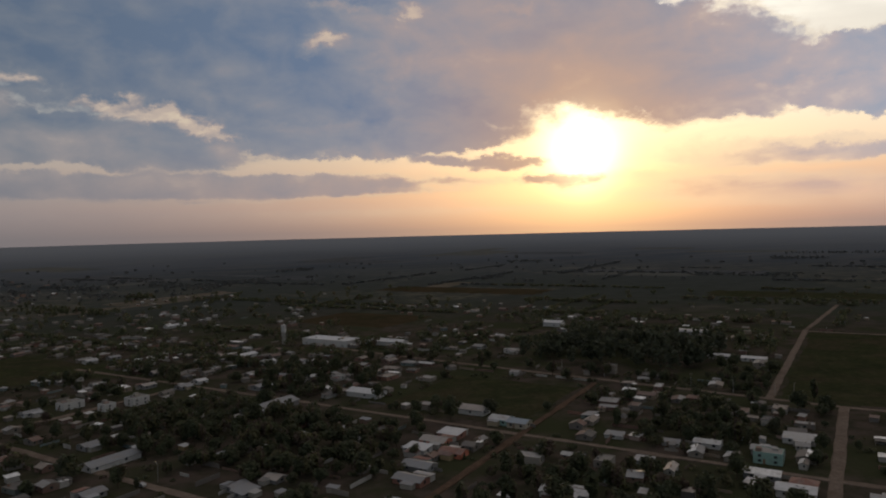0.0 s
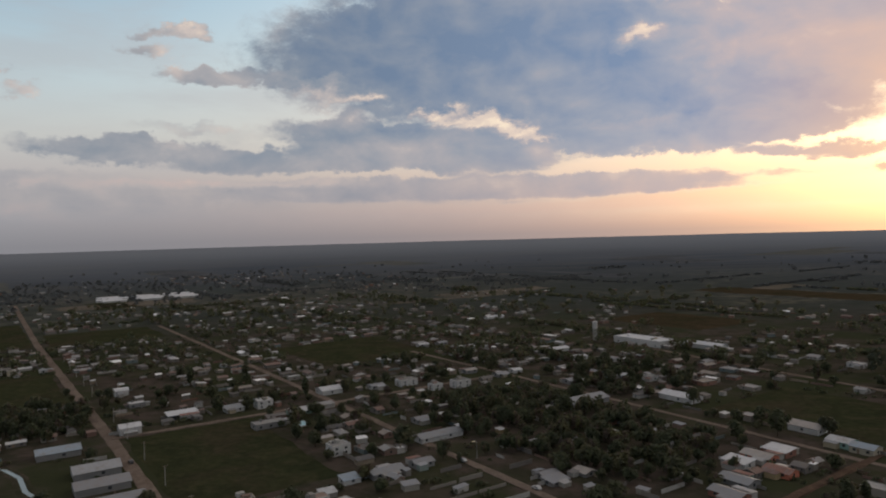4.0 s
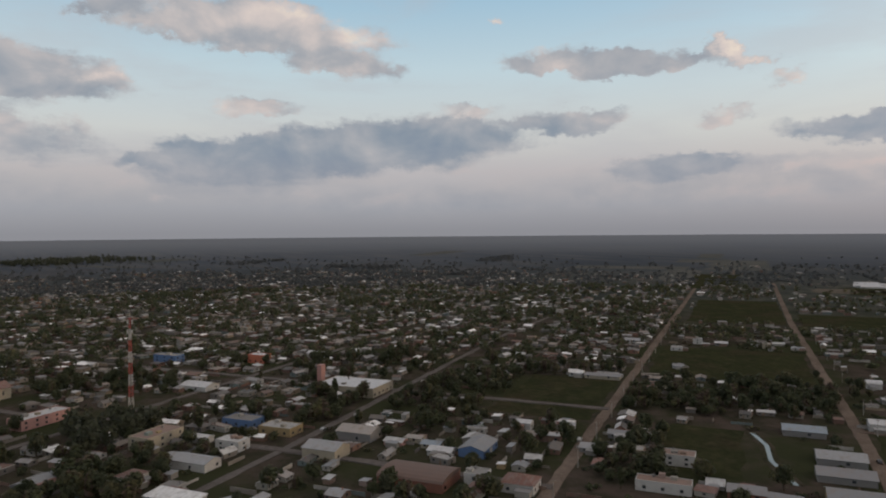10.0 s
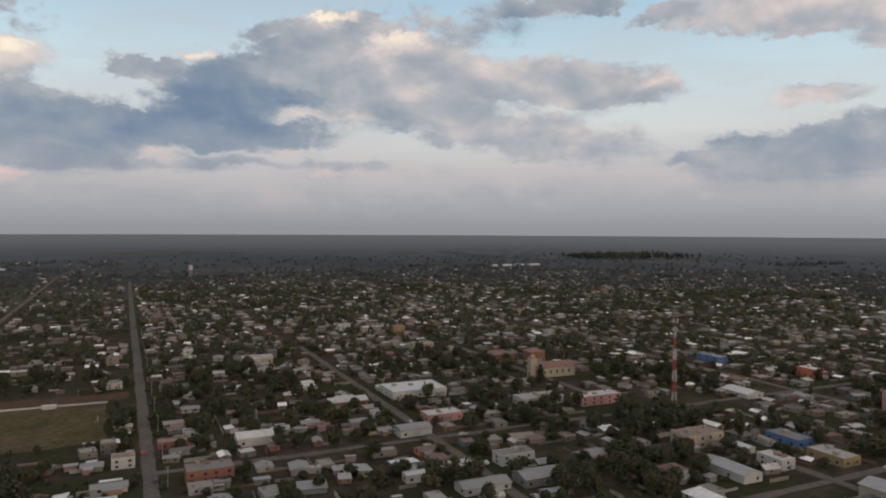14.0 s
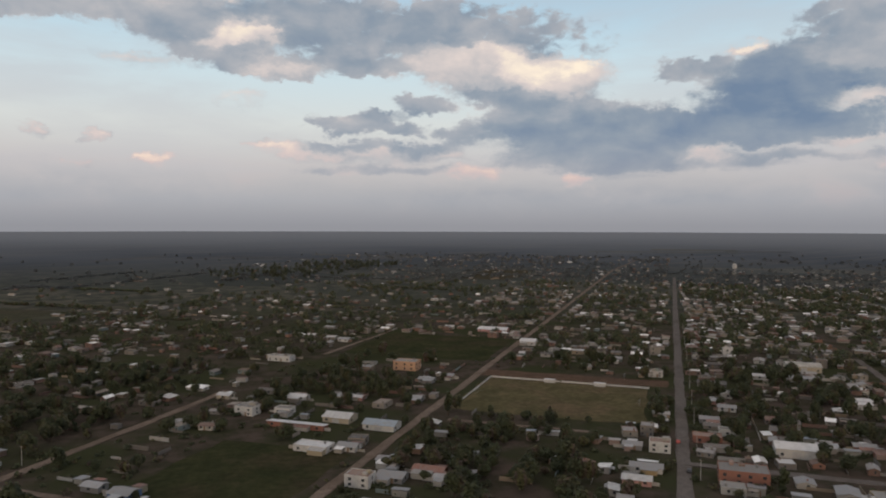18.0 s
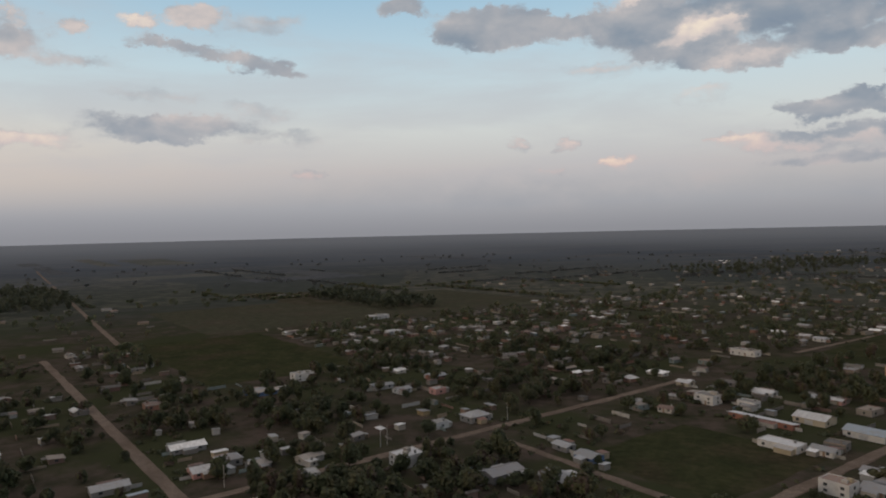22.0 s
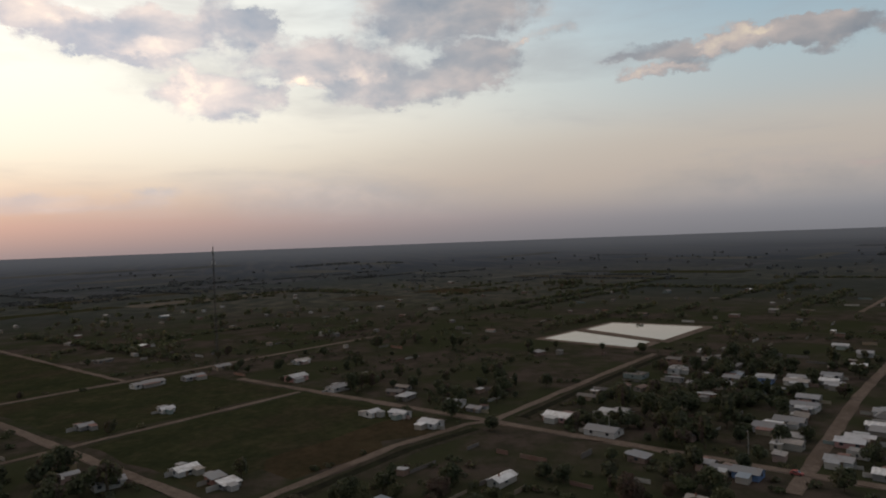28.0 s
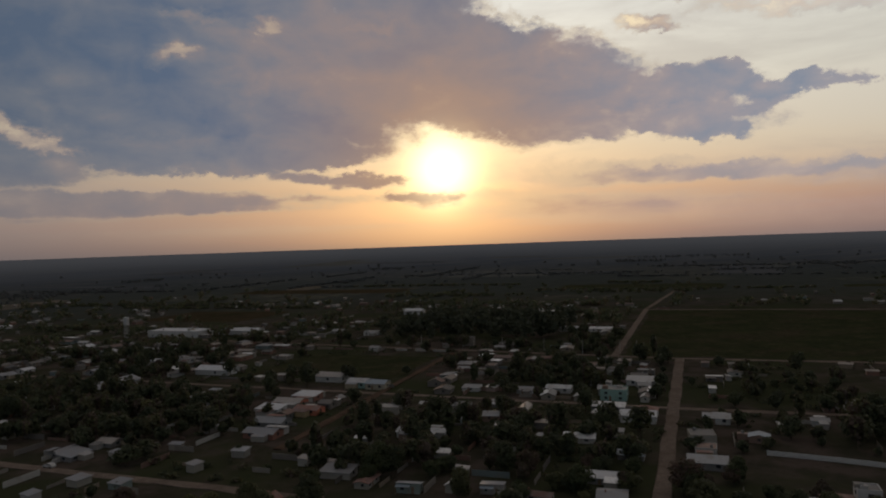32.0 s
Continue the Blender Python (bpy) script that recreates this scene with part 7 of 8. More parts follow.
def water_tower(name, x, y, tall, radius, label):
    root = new(name)
    tagged(root, label, "water tower")
    for k in range(6):
        turn = k * math.tau / 6
        bm = bmesh.new()
        tube(bm, (math.cos(turn) * radius * 0.85, math.sin(turn) * radius * 0.85, 0), (math.cos(turn) * radius * 0.85, math.sin(turn) * radius * 0.85, tall * 0.62), 0.22, 0.22, 6)
        part("leg", bm, CONCRETE, root)
    bm = bmesh.new()
    for z in (0.2, 0.42):
        tube(bm, (0, 0, tall * z), (0, 0, tall * z + 0.3), radius * 0.9, radius * 0.9, 16)
    part("ring_beam", bm, CONCRETE, root)
    bm = bmesh.new()
    tube(bm, (0, 0, 0), (0, 0, tall * 0.62), 0.45, 0.45, 10)
    part("riser_pipe", bm, CONCRETE, root)
    bm = bmesh.new()
    tube(bm, (0, 0, tall * 0.62), (0, 0, tall * 0.96), radius, radius, 20)
    tube(bm, (0, 0, tall * 0.96), (0, 0, tall), radius * 1.05, radius * 0.3, 20)
    part("tank", bm, WHITE, root, "white cylindrical water tank")
    root.location = (x, y, rise(x, y))


water_tower("water_tower", -146.8, 636.7, 18, 2.2, "white cylindrical water tower on concrete legs")
water_tower("water_tower", -903.7, -1253.7, 26, 4.0, "tall white water tower beyond the houses")


def field_wall(name, points, tall, mat, label, posts=True):
    """A low wall or rail along plan points, with a post every few metres."""
    root = new(name)
    tagged(root, label, "fence")
    for (a0, b0), (a1, b1) in zip(points, points[1:]):
        length = math.hypot(a1 - a0, b1 - b0)
        n = max(1, int(length / 6))
        for i in range(n):
            p, q = at(a0 + (a1 - a0) * i / n, b0 + (b1 - b0) * i / n), at(a0 + (a1 - a0) * (i + 1) / n, b0 + (b1 - b0) * (i + 1) / n)
            turn = math.atan2(q[1] - p[1], q[0] - p[0])
            long = math.hypot(q[0] - p[0], q[1] - p[1])
            bm = boxed((0.1, long - 0.1, -0.09, 0.09, 0.0, tall))
            bmesh.ops.rotate(bm, verts=bm.verts, matrix=Matrix.Rotation(turn, 3, "Z"))
            bmesh.ops.translate(bm, verts=bm.verts, vec=(p[0], p[1], 0.0))
            part("wall_panel", bm, mat, root)
            if posts:
                bm = boxed((p[0] - 0.13, p[0] + 0.13, p[1] - 0.13, p[1] + 0.13, 0, tall + 0.15))
                part("post", bm, mat, root)


field_wall("field_fence", [(-111, -378), (-110, -452), (-8, -450)], 1.1, WHITE, "low white wall round the football field")
field_wall("yard_wall", [(-20, 247), (-40, 244), (-54, 241), (-53, 216)], 1.5, WHITE, "white garden wall round a dark lawn")


def dugout(a, b):
    root = link("dugout", boxed((-3.5, 3.5, 0.9, 1.05, 0, 2.0), (-3.5, -3.35, -0.9, 0.9, 0, 2.0), (3.35, 3.5, -0.9, 0.9, 0, 2.0)), WHITE)
    bm = bmesh.new()
    slab(bm, [(-3.7, -1.2, 2.3), (3.7, -1.2, 2.3), (3.7, 1.2, 2.05), (-3.7, 1.2, 2.05)], 0.08)
    part("roof", bm, WHITE_ROOF, root)
    part("bench", boxed((-3.0, 3.0, 0.2, 0.7, 0.4, 0.48)), WOOD, root)
    for x in (-2.5, 2.5):
        part("bench_leg", boxed((x - 0.05, x + 0.05, 0.25, 0.65, 0, 0.4)), WOOD, root)
    tagged(root, "white open-fronted shelter beside the football field", "dugout", "pitch shelters")
    x, y = at(a, b)
    root.matrix_basis = Matrix.Translation((x, y, 0.1)) @ Matrix.Rotation(TURN + math.pi, 4, "Z")


dugout(-70, -448)
dugout(-38, -447)


def goal(a, b, turn):
    root = link("goal_frame", boxed((-3.66, -3.54, -0.06, 0.06, 0, 2.44), (3.54, 3.66, -0.06, 0.06, 0, 2.44), (-3.66, 3.66, -0.06, 0.06, 2.44, 2.56)), WHITE)
    for x in (-3.6, 3.6):
        bm = bmesh.new()
        tube(bm, (x, 0, 2.4), (x, 1.6, 0), 0.04, 0.04, 5)
        part("stay", bm, WHITE, root)
    tagged(root, "white football goal frame without a net", "goal", "football goals")
    x, y = at(a, b)
    root.matrix_basis = Matrix.Translation((x, y, 0.1)) @ Matrix.Rotation(TURN + turn, 4, "Z")


goal(-108, -408, -math.pi / 2)
goal(-12, -408, math.pi / 2)
goal(-25, -256, 0.0)


def car_build(mat, name, label, long=4.3, tall=1.45):
    def build():
        bm = bmesh.new()
        prof = [(-long / 2, 0.3), (long / 2, 0.3), (long / 2, 0.75), (long * 0.26, 0.9), (long * 0.08, tall), (-long * 0.3, tall), (-long * 0.46, 0.95), (-long / 2, 0.85)]
        sides = [[bm.verts.new((x, y, z)) for x, z in prof] for y in (-0.85, 0.85)]
        n = len(prof)
        bm.faces.new(sides[0])
        bm.faces.new(sides[1][::-1])
        for i in range(n):
            k = (i + 1) % n
            bm.faces.new((sides[0][i], sides[1][i], sides[1][k], sides[0][k]))
        bmesh.ops.recalc_face_normals(bm, faces=bm.faces)
        root = link(name, bm, mat)
        for y in (-0.86, 0.86):
            part("side_window", boxed((-long * 0.27, long * 0.06, y - 0.01, y + 0.01, 0.98, tall - 0.12)), GLASS, root)
            for x in (-long * 0.31, long * 0.31):
                bm = bmesh.new()
                tube(bm, (x, y - 0.1, 0.32), (x, y + 0.1, 0.32), 0.32, 0.32, 12)
                part("wheel", bm, RUBBER, root)
        bm = bmesh.new()
        slab(bm, [(long * 0.255, -0.75, 0.93), (long * 0.255, 0.75, 0.93), (long * 0.09, 0.75, tall - 0.03), (long * 0.09, -0.75, tall - 0.03)][::-1], -0.03)
        part("windscreen", bm, GLASS, root)
        return tagged(root, label, "car", "parked cars")
    return Kind(build)


CARS = [car_build(WHITE, "car", "white small car parked on the street"), car_build(STEEL, "car", "silver grey car parked on the street"), car_build(RED, "car", "red hatchback car parked beside a kerb", 3.9), car_build(DARK, "car", "dark car parked on a dirt street")]


def park(kind, a, b, turn=0.0):
    x, y = at(a, b)
    CARS[kind].put(x, y, TURN + turn, z=0.16)


park(0, 329, -67)
park(0, 144, -266, math.pi / 2)
park(1, 143, -224, math.pi / 2)
park(3, 343, 57)
park(0, 154, -308)
park(2, 265, -250, math.pi / 2)
park(1, 300, -190)
park(0, 330, -188)
park(3, 12, -300, math.pi / 2)
park(2, 8, -340, math.pi / 2)
park(1, 268, -330, math.pi / 2)
park(0, 391, -140, math.pi / 2)
park(1, 250, 176)
park(0, 205, 179)
park(2, -243, 60, math.pi / 2)
park(3, -246, -120, math.pi / 2)
park(1, 138, -340, math.pi / 2)
park(0, 420, -190)


def street_lamp(a, b):
    bm = bmesh.new()
    tube(bm, (0, 0, 0), (0, 0, 7.5), 0.09, 0.06, 8)
    tube(bm, (0, 0, 7.4), (1.4, 0, 7.9), 0.05, 0.04, 6)
    root = link("street_lamp", bm, STEEL)
    part("lamp_head", boxed((1.2, 1.8, -0.16, 0.16, 7.84, 7.98)), STEEL, root)
    part("bulb", boxed((1.3, 1.7, -0.12, 0.12, 7.76, 7.835)), BULB, root, "lit warm bulb")
    tagged(root, "steel street lamp with a lit warm bulb", "street lamp")
    x, y = at(a, b)
    root.matrix_basis = Matrix.Translation((x, y, 0.0)) @ Matrix.Rotation(TURN, 4, "Z")


BULB = bpy.data.materials.new("lit_bulb")
BULB.use_nodes = True
BULB.node_tree.nodes["Principled BSDF"].inputs["Emission Color"].default_value = (1.0, 0.75, 0.4, 1)
BULB.node_tree.nodes["Principled BSDF"].inputs["Emission Strength"].default_value = 12.0
street_lamp(249, 183)


def pole_build():
    bm = bmesh.new()
    tube(bm, (0, 0, -0.3), (0, 0, 8.5), 0.15, 0.1, 7)
    root = link("utility_pole", bm, CONCRETE)
    part("crossarm", boxed((-0.9, 0.9, -0.06, 0.06, 7.9, 8.05)), WOOD, root)
    for x in (-0.8, 0.0, 0.8):
        part("insulator", boxed((x - 0.05, x + 0.05, -0.05, 0.05, 8.05, 8.25)), WHITE, root)
    return tagged(root, "pale concrete utility pole with a wooden crossarm", "utility pole")


POLE = Kind(pole_build)
for a, b in ((67, 439), (92, 444), (45, 442), (35, 442), (149, 452), (120, 447), (180, 455), (-253, -80), (-257, 79), (-256, 68), (-259, -154), (-252, -10), (-255, -220), (-252, 130)):
    POLE.put(*at(a, b), TURN, 1.0, "street poles")
for i in range(12):
    POLE.put(*at(250 + i * 42, -60), TURN + math.pi / 2, 1.0, "street poles")
    POLE.put(*at(260 + i * 42, 63), TURN + math.pi / 2, 1.0, "street poles")
    POLE.put(*at(16, -250 - i * 42), TURN, 1.0, "street poles")


def canopy(a, b):
    bm = bmesh.new()
    tube(bm, (0, 0, 0), (0, 0, 8), 0.18, 0.14, 8)
    root = link("panel_sign", bm, STEEL)
    bm = bmesh.new()
    slab(bm, [(-2.6, -1.4, 8.3), (2.6, -1.4, 8.3), (2.6, 1.4, 8.6), (-2.6, 1.4, 8.6)], 0.15)
    part("panel", bm, WHITE_ROOF, root, "flat white panel")
    tagged(root, "pale flat panel on a tall steel post", "sign")
    x, y = at(a, b)
    root.matrix_basis = Matrix.Translation((x, y, 0.0)) @ Matrix.Rotation(TURN, 4, "Z")


canopy(-258, -150)


def sand_mound(a, b):
    bm = bmesh.new()
    last = None
    g = random.Random(4)
    for i in range(6):
        s = i / 5
        ring = [bm.verts.new((math.cos(k * math.tau / 18) * 6.5 * (1 - s * 0.96) * g.uniform(0.9, 1.1), math.sin(k * math.tau / 18) * 4.5 * (1 - s * 0.96) * g.uniform(0.9, 1.1), 1.7 * math.sin(s * math.pi / 2))) for k in range(18)]
        if last:
            for k in range(18):
                bm.faces.new((last[k], last[(k + 1) % 18], ring[(k + 1) % 18], ring[k]))
        last = ring
    bm.faces.new(last)
    root = tagged(link("sand_mound", bm, DRY_SAND), "low heap of pale sand on bare ground", "sand heap")
    x, y = at(a, b)
    root.matrix_basis = Matrix.Translation((x, y, 0.0)) @ Matrix.Rotation(TURN, 4, "Z")


DRY_SAND = earth("dry_sand", (0.42, 0.34, 0.22), (0.52, 0.43, 0.30), (0.34, 0.27, 0.18), 0.8, 0.2)
sand_mound(-92, 220)


def channel(name, line, wide, bank, mat, label):
    """A watercourse between low earth banks."""
    bm, bed = bmesh.new(), bmesh.new()
    rows, wet = [], []
    for i, (a, b) in enumerate(line):
        a0, b0 = line[max(i - 1, 0)]
        a1, b1 = line[min(i + 1, len(line) - 1)]
        n = math.hypot(a1 - a0, b1 - b0)
        na, nb = -(b1 - b0) / n, (a1 - a0) / n
        rows.append([bm.verts.new((*at(a + na * s, b + nb * s), z)) for s, z in ((-wide / 2 - 2.4, 0.02), (-wide / 2 - 1.1, bank), (-wide / 2, 0.14), (wide / 2, 0.14), (wide / 2 + 1.1, bank), (wide / 2 + 2.4, 0.02))])
        wet.append([bed.verts.new((*at(a + na * s, b + nb * s), 0.2)) for s in (-wide / 2 - 0.05, wide / 2 + 0.05)])
    for p, q in zip(rows, rows[1:]):
        for i in range(5):
            bm.faces.new((p[i], q[i], q[i + 1], p[i + 1]))
    for p, q in zip(wet, wet[1:]):
        bed.faces.new((p[0], q[0], q[1], p[1]))
    for m in (bm, bed):
        bmesh.ops.recalc_face_normals(m, faces=m.faces)
        if sum(f.normal.z for f in m.faces) < 0:
            bmesh.ops.reverse_faces(m, faces=m.faces)
    root = tagged(link(name, bm, YARD), label, "channel", kind="structure")
    part("bed", bed, mat, root)
    for (a0, b0), (a1, b1) in zip(line, line[1:]):
        LANES.append((a0, b0, a1, b1, wide + 4))


MUD = earth("dark_mud", (0.018, 0.018, 0.014), (0.03, 0.028, 0.02), (0.025, 0.03, 0.016), 0.3, 0.05)
channel("canal", [(372, 8), (352, 14), (330, 15), (301, 23)], 1.9, 0.3, WATER, "narrow pale drainage channel with still water")
channel("ditch", [(-112, 178), (-138, 181), (-195, 185), (-232, 181)], 4.2, 0.6, MUD, "dark muddy ditch between low earth banks")
channel("ditch", [(-258, 175), (-316, 179), (-372, 182), (-436, 184)], 4.2, 0.6, MUD, "dark muddy ditch between low earth banks")


def pool(a, b):
    root = link("swimming_pool", boxed((-5, 5, -3, -2.6, 0, 0.5), (-5, 5, 2.6, 3, 0, 0.5), (-5, -4.6, -2.6, 2.6, 0, 0.5), (4.6, 5, -2.6, 2.6, 0, 0.5)), WHITE)
    part("water", boxed((-4.6, 4.6, -2.6, 2.6, 0.05, 0.42)), POOL_BLUE, root, "pale blue pool water")
    tagged(root, "small rectangular pale blue swimming pool", "swimming pool")
    x, y = at(a, b)
    root.matrix_basis = Matrix.Translation((x, y, 0.0)) @ Matrix.Rotation(TURN, 4, "Z")
    BIG.append((a, b, 5, 3))


POOL_BLUE = paint("pool_blue", (0.45, 0.70, 0.78), 0.1)
pool(356, 145)
KEEP_OUT += [(-60, -18, 212, 250), (-110, -80, 208, 232), (236, 330, -330, -290)]


def far_works():
    """Rows of long white farm sheds at the town's edge."""
    g = random.Random(9)
    for i in range(4):
        for k in range(3):
            big("gable", 1325 + i * 26 + g.uniform(-4, 4), 205 + k * 62 + g.uniform(-8, 8), 14, g.uniform(38, 52), 5, WHITE, WHITE_ROOF, "long white farm shed with a bright sheet roof", "warehouse")
    for k in range(4):
        big("gable", 920 + k * 46, -1690 - k * 2, 34, 16, 5, WHITE, WHITE_ROOF, "long white farm shed with a bright sheet roof", "warehouse")


far_works()


HOUSE_SPOTS, SHED_SPOTS, WALL_SPOTS = [], [], []


def fill_blocks():
    for k in range(-8, 16):
        for j in range(-18, 8):
            a0, a1, b0, b1 = street_a(k) + 6.5, street_a(k + 1) - 6.5, street_b(j) + 6.5, street_b(j + 1) - 6.5
            mid_a, mid_b = (a0 + a1) / 2, (b0 + b1) / 2
            here = math.hypot(mid_a, mid_b)
            if here < 120:
                continue
            n = 8
            for i in range(n):
                for l in range(n):
                    la, lb = a0 + (i + 0.5) * (a1 - a0) / n, b0 + (l + 0.5) * (b1 - b0) / n
                    ring = min(i, l, n - 1 - i, n - 1 - l)
                    d = density(la, lb)
                    want = d * (1.0 if d < 0.7 else 0.92, 0.36 if d < 0.7 else 0.72, 0.10 if d < 0.7 else 0.45, 0.05 if d < 0.7 else 0.3)[ring]
                    thick = in_thicket(la, lb)
                    if d < 0.7:
                        want *= max(0.08, min(1.9, 0.85 + 3.8 * noise.noise(Vector((la, lb, 9.0)) * 0.0075)))
                    want *= 0.12 if thick else 1.0
                    if here > 1000:
                        want *= 0.62
                    ha, hb = la + rng.uniform(-4.6, 4.6), lb + rng.uniform(-4.6, 4.6)
                    r = math.hypot(ha, hb)
                    if r < 165:
                        continue
                    if rng.random() < want:
                        if not blocked(ha, hb, 4.5) and free_of_big(ha, hb, 4.6):
                            kind = rng.choices(range(len(ODDS)), ODDS)[0]
                            turn = TURN + rng.gauss(0, 0.09) + rng.choice((0, 1, 2, 3)) * math.pi / 2
                            size = (rng.uniform(0.5, 1.15), rng.uniform(0.55, 1.1), rng.uniform(0.72, 1.02))
                            HOUSE_SPOTS.append((r, *at(ha, hb), turn, size, kind))
                    elif rng.random() < d * 0.5:
                        if not blocked(ha, hb, 3.5) and free_of_big(ha, hb, 2.6):
                            SHED_SPOTS.append((r, *at(ha, hb), TURN + rng.choice((0, 1)) * math.pi / 2 + rng.gauss(0, 0.1), (rng.uniform(0.7, 1.6), rng.uniform(0.7, 1.4), rng.uniform(0.9, 1.2)), 0))
                    if r < 900 and rng.random() < d * 0.8:
                        WALL_SPOTS.append((la + (a1 - a0) / n / 2, lb, rng.uniform(5, 14), rng.random() < 0.5))
                    for _ in range(4 if thick else 3):
                        ta, tb = la + rng.uniform(-8, 8), lb + rng.uniform(-8, 8)
                        lush = 0.5 + 0.9 * noise.noise(Vector((ta, tb, 3.0)) * 0.012)
                        if d < 0.06 or (d < 0.7 and noise.noise(Vector((ta, tb, 9.0)) * 0.0075) < -0.14):
                            lush *= 0.3
                        inner = 1.0 if ring == 0 else 1.5
                        if rng.random() < (0.8 if thick else (0.30 if d > 0.7 else 0.38 if d > 0.2 else 0.18) * max(0.1, lush) * 1.5 * inner) and not blocked(ta, tb, 1.5) and free_of_big(ta, tb, 1.0):
                            TREE_SPOTS.append((ta, tb, rng.uniform(0.5, 1.25)))


fill_blocks()
NEAR_COUNT = 200
HOUSE_SPOTS.sort()
for r, x, y, turn, size, kind in HOUSE_SPOTS[:NEAR_COUNT]:
    NEAR_HOUSES[kind].put(x, y, turn, size, "town houses")
SHED_SPOTS.sort()
for r, x, y, turn, size, kind in SHED_SPOTS[:200]:
    SHED.put(x, y, turn, size, "garden sheds")


def template(root, slots):
    """The mesh of a thing with its parts, as arrays, and the thing itself taken away again."""
    verts, faces, used, count = [], [], [], 0
    for ob in (root, *root.children_recursive):
        me = ob.data
        co = np.empty(len(me.vertices) * 3)
        me.vertices.foreach_get("co", co)
        verts.append(co.reshape(-1, 3))
        slot = slots(ob.name.split(".")[0], me.materials[0])
        for p in me.polygons:
            faces.append(tuple(v + count for v in p.vertices))
            used.append(slot)
        count += len(me.vertices)
    for ob in (*root.children_recursive, root):
        bpy.data.objects.remove(ob)
    return np.concatenate(verts), faces, used


def scatter(name, patterns, spots, mats, label, category):
    """Many alike things, too many to pick apart, in one mesh. spots: x, y, turn, size, pattern."""
    verts, faces, used, count = [], [], [], 0
    for x, y, turn, size, kind in spots:
        co, fs, us = patterns[kind]
        c, s = math.cos(turn), math.sin(turn)
        p = co * np.array(size)
        verts.append(np.stack([x + c * p[:, 0] - s * p[:, 1], y + s * p[:, 0] + c * p[:, 1], rise(x, y) + p[:, 2]], 1))
        faces += [tuple(v + count for v in f) for f in fs]
        used += us
        count += len(co)
    me = bpy.data.meshes.new(name)
    me.from_pydata(np.concatenate(verts).tolist(), [], faces)
    for m in mats:
        me.materials.append(m)
    me.polygons.foreach_set("material_index", used)
    return tagged(new(name, me), label, category, kind="stuff")


def island_material(name, stops, rough=0.8):
    m, nt, bsdf = material(name, rough, 0, 0.2)
    island = nt.add("ShaderNodeNewGeometry").outputs["Random Per Island"]
    c = nt.ramp(island, stops, "CONSTANT")
    c = nt.mix(nt.math("MULTIPLY", nt.step(nt.noise(place_of(nt), 0.3, 4), 0.45, 0.7), 0.5), c, (0.16, 0.14, 0.12))
    nt.plug(bsdf.inputs["Base Color"], c)
    return m


FAR_WALL = island_material("far_render", [(0.0, (0.31, 0.30, 0.28)), (0.16, (0.19, 0.172, 0.15)), (0.40, (0.125, 0.114, 0.105)), (0.64, (0.135, 0.084, 0.068)), (0.79, (0.20, 0.162, 0.12)), (0.90, (0.18, 0.10, 0.075)), (0.95, (0.12, 0.15, 0.15))])
FAR_ROOF = island_material("far_roofs", [(0.0, (0.23, 0.225, 0.225)), (0.20, (0.125, 0.115, 0.11)), (0.38, (0.40, 0.40, 0.40)), (0.49, (0.72, 0.72, 0.72)), (0.59, (0.15, 0.096, 0.080)), (0.68, (0.22, 0.19, 0.168)), (0.82, (0.085, 0.081, 0.08)), (0.94, (0.14, 0.10, 0.088))])


def mid_slots(name, mat):
    return 1 if "roof" in name else 2 if name == "window" else 3 if name == "door" else 0


def mid_houses():
    near = [template(k.build(), mid_slots) for k in house_kinds(True)]
    plain = [template(k.build(), mid_slots) for k in MID_HOUSES]
    shed = [template(shed_build(), mid_slots)]
    mats = [FAR_WALL, FAR_ROOF, GLASS, WOOD]
    rest = HOUSE_SPOTS[NEAR_COUNT:]
    scatter("middle_houses", near, [s[1:] for s in rest if s[0] < 650], mats, "crowded small houses with zinc, flat and tile roofs", "houses")
    scatter("distant_houses", plain, [s[1:] for s in rest if s[0] >= 650], mats, "far pale houses with zinc and flat roofs", "houses")
    scatter("middle_sheds", shed, [s[1:] for s in SHED_SPOTS[200:]], mats, "small back-garden sheds with sheet roofs", "sheds")


mid_houses()


def garden_walls():
    g = random.Random(21)
    flat = boxed((-0.5, 0.5, -0.07, 0.07, 0, 1.7))
    me = bpy.data.meshes.new("wall_panel")
    flat.to_mesh(me)
    flat.free()
    me.materials.append(CONCRETE)
    pattern = [template(new("wall_panel", me), lambda *_: 0)]
    spots = []
    for a, b, long, across in WALL_SPOTS:
        if not blocked(a, b, 5) and free_of_big(a, b, long / 2):
            spots.append((*at(a, b), TURN + (math.pi / 2 if across else 0.0), (long, 1.0, g.uniform(0.6, 1.2)), 0))
    scatter("garden_walls", pattern, spots, [FAR_WALL], "low rendered and brick garden walls between plots", "walls")


garden_walls()

# ---------------------------------------------------------------- trees


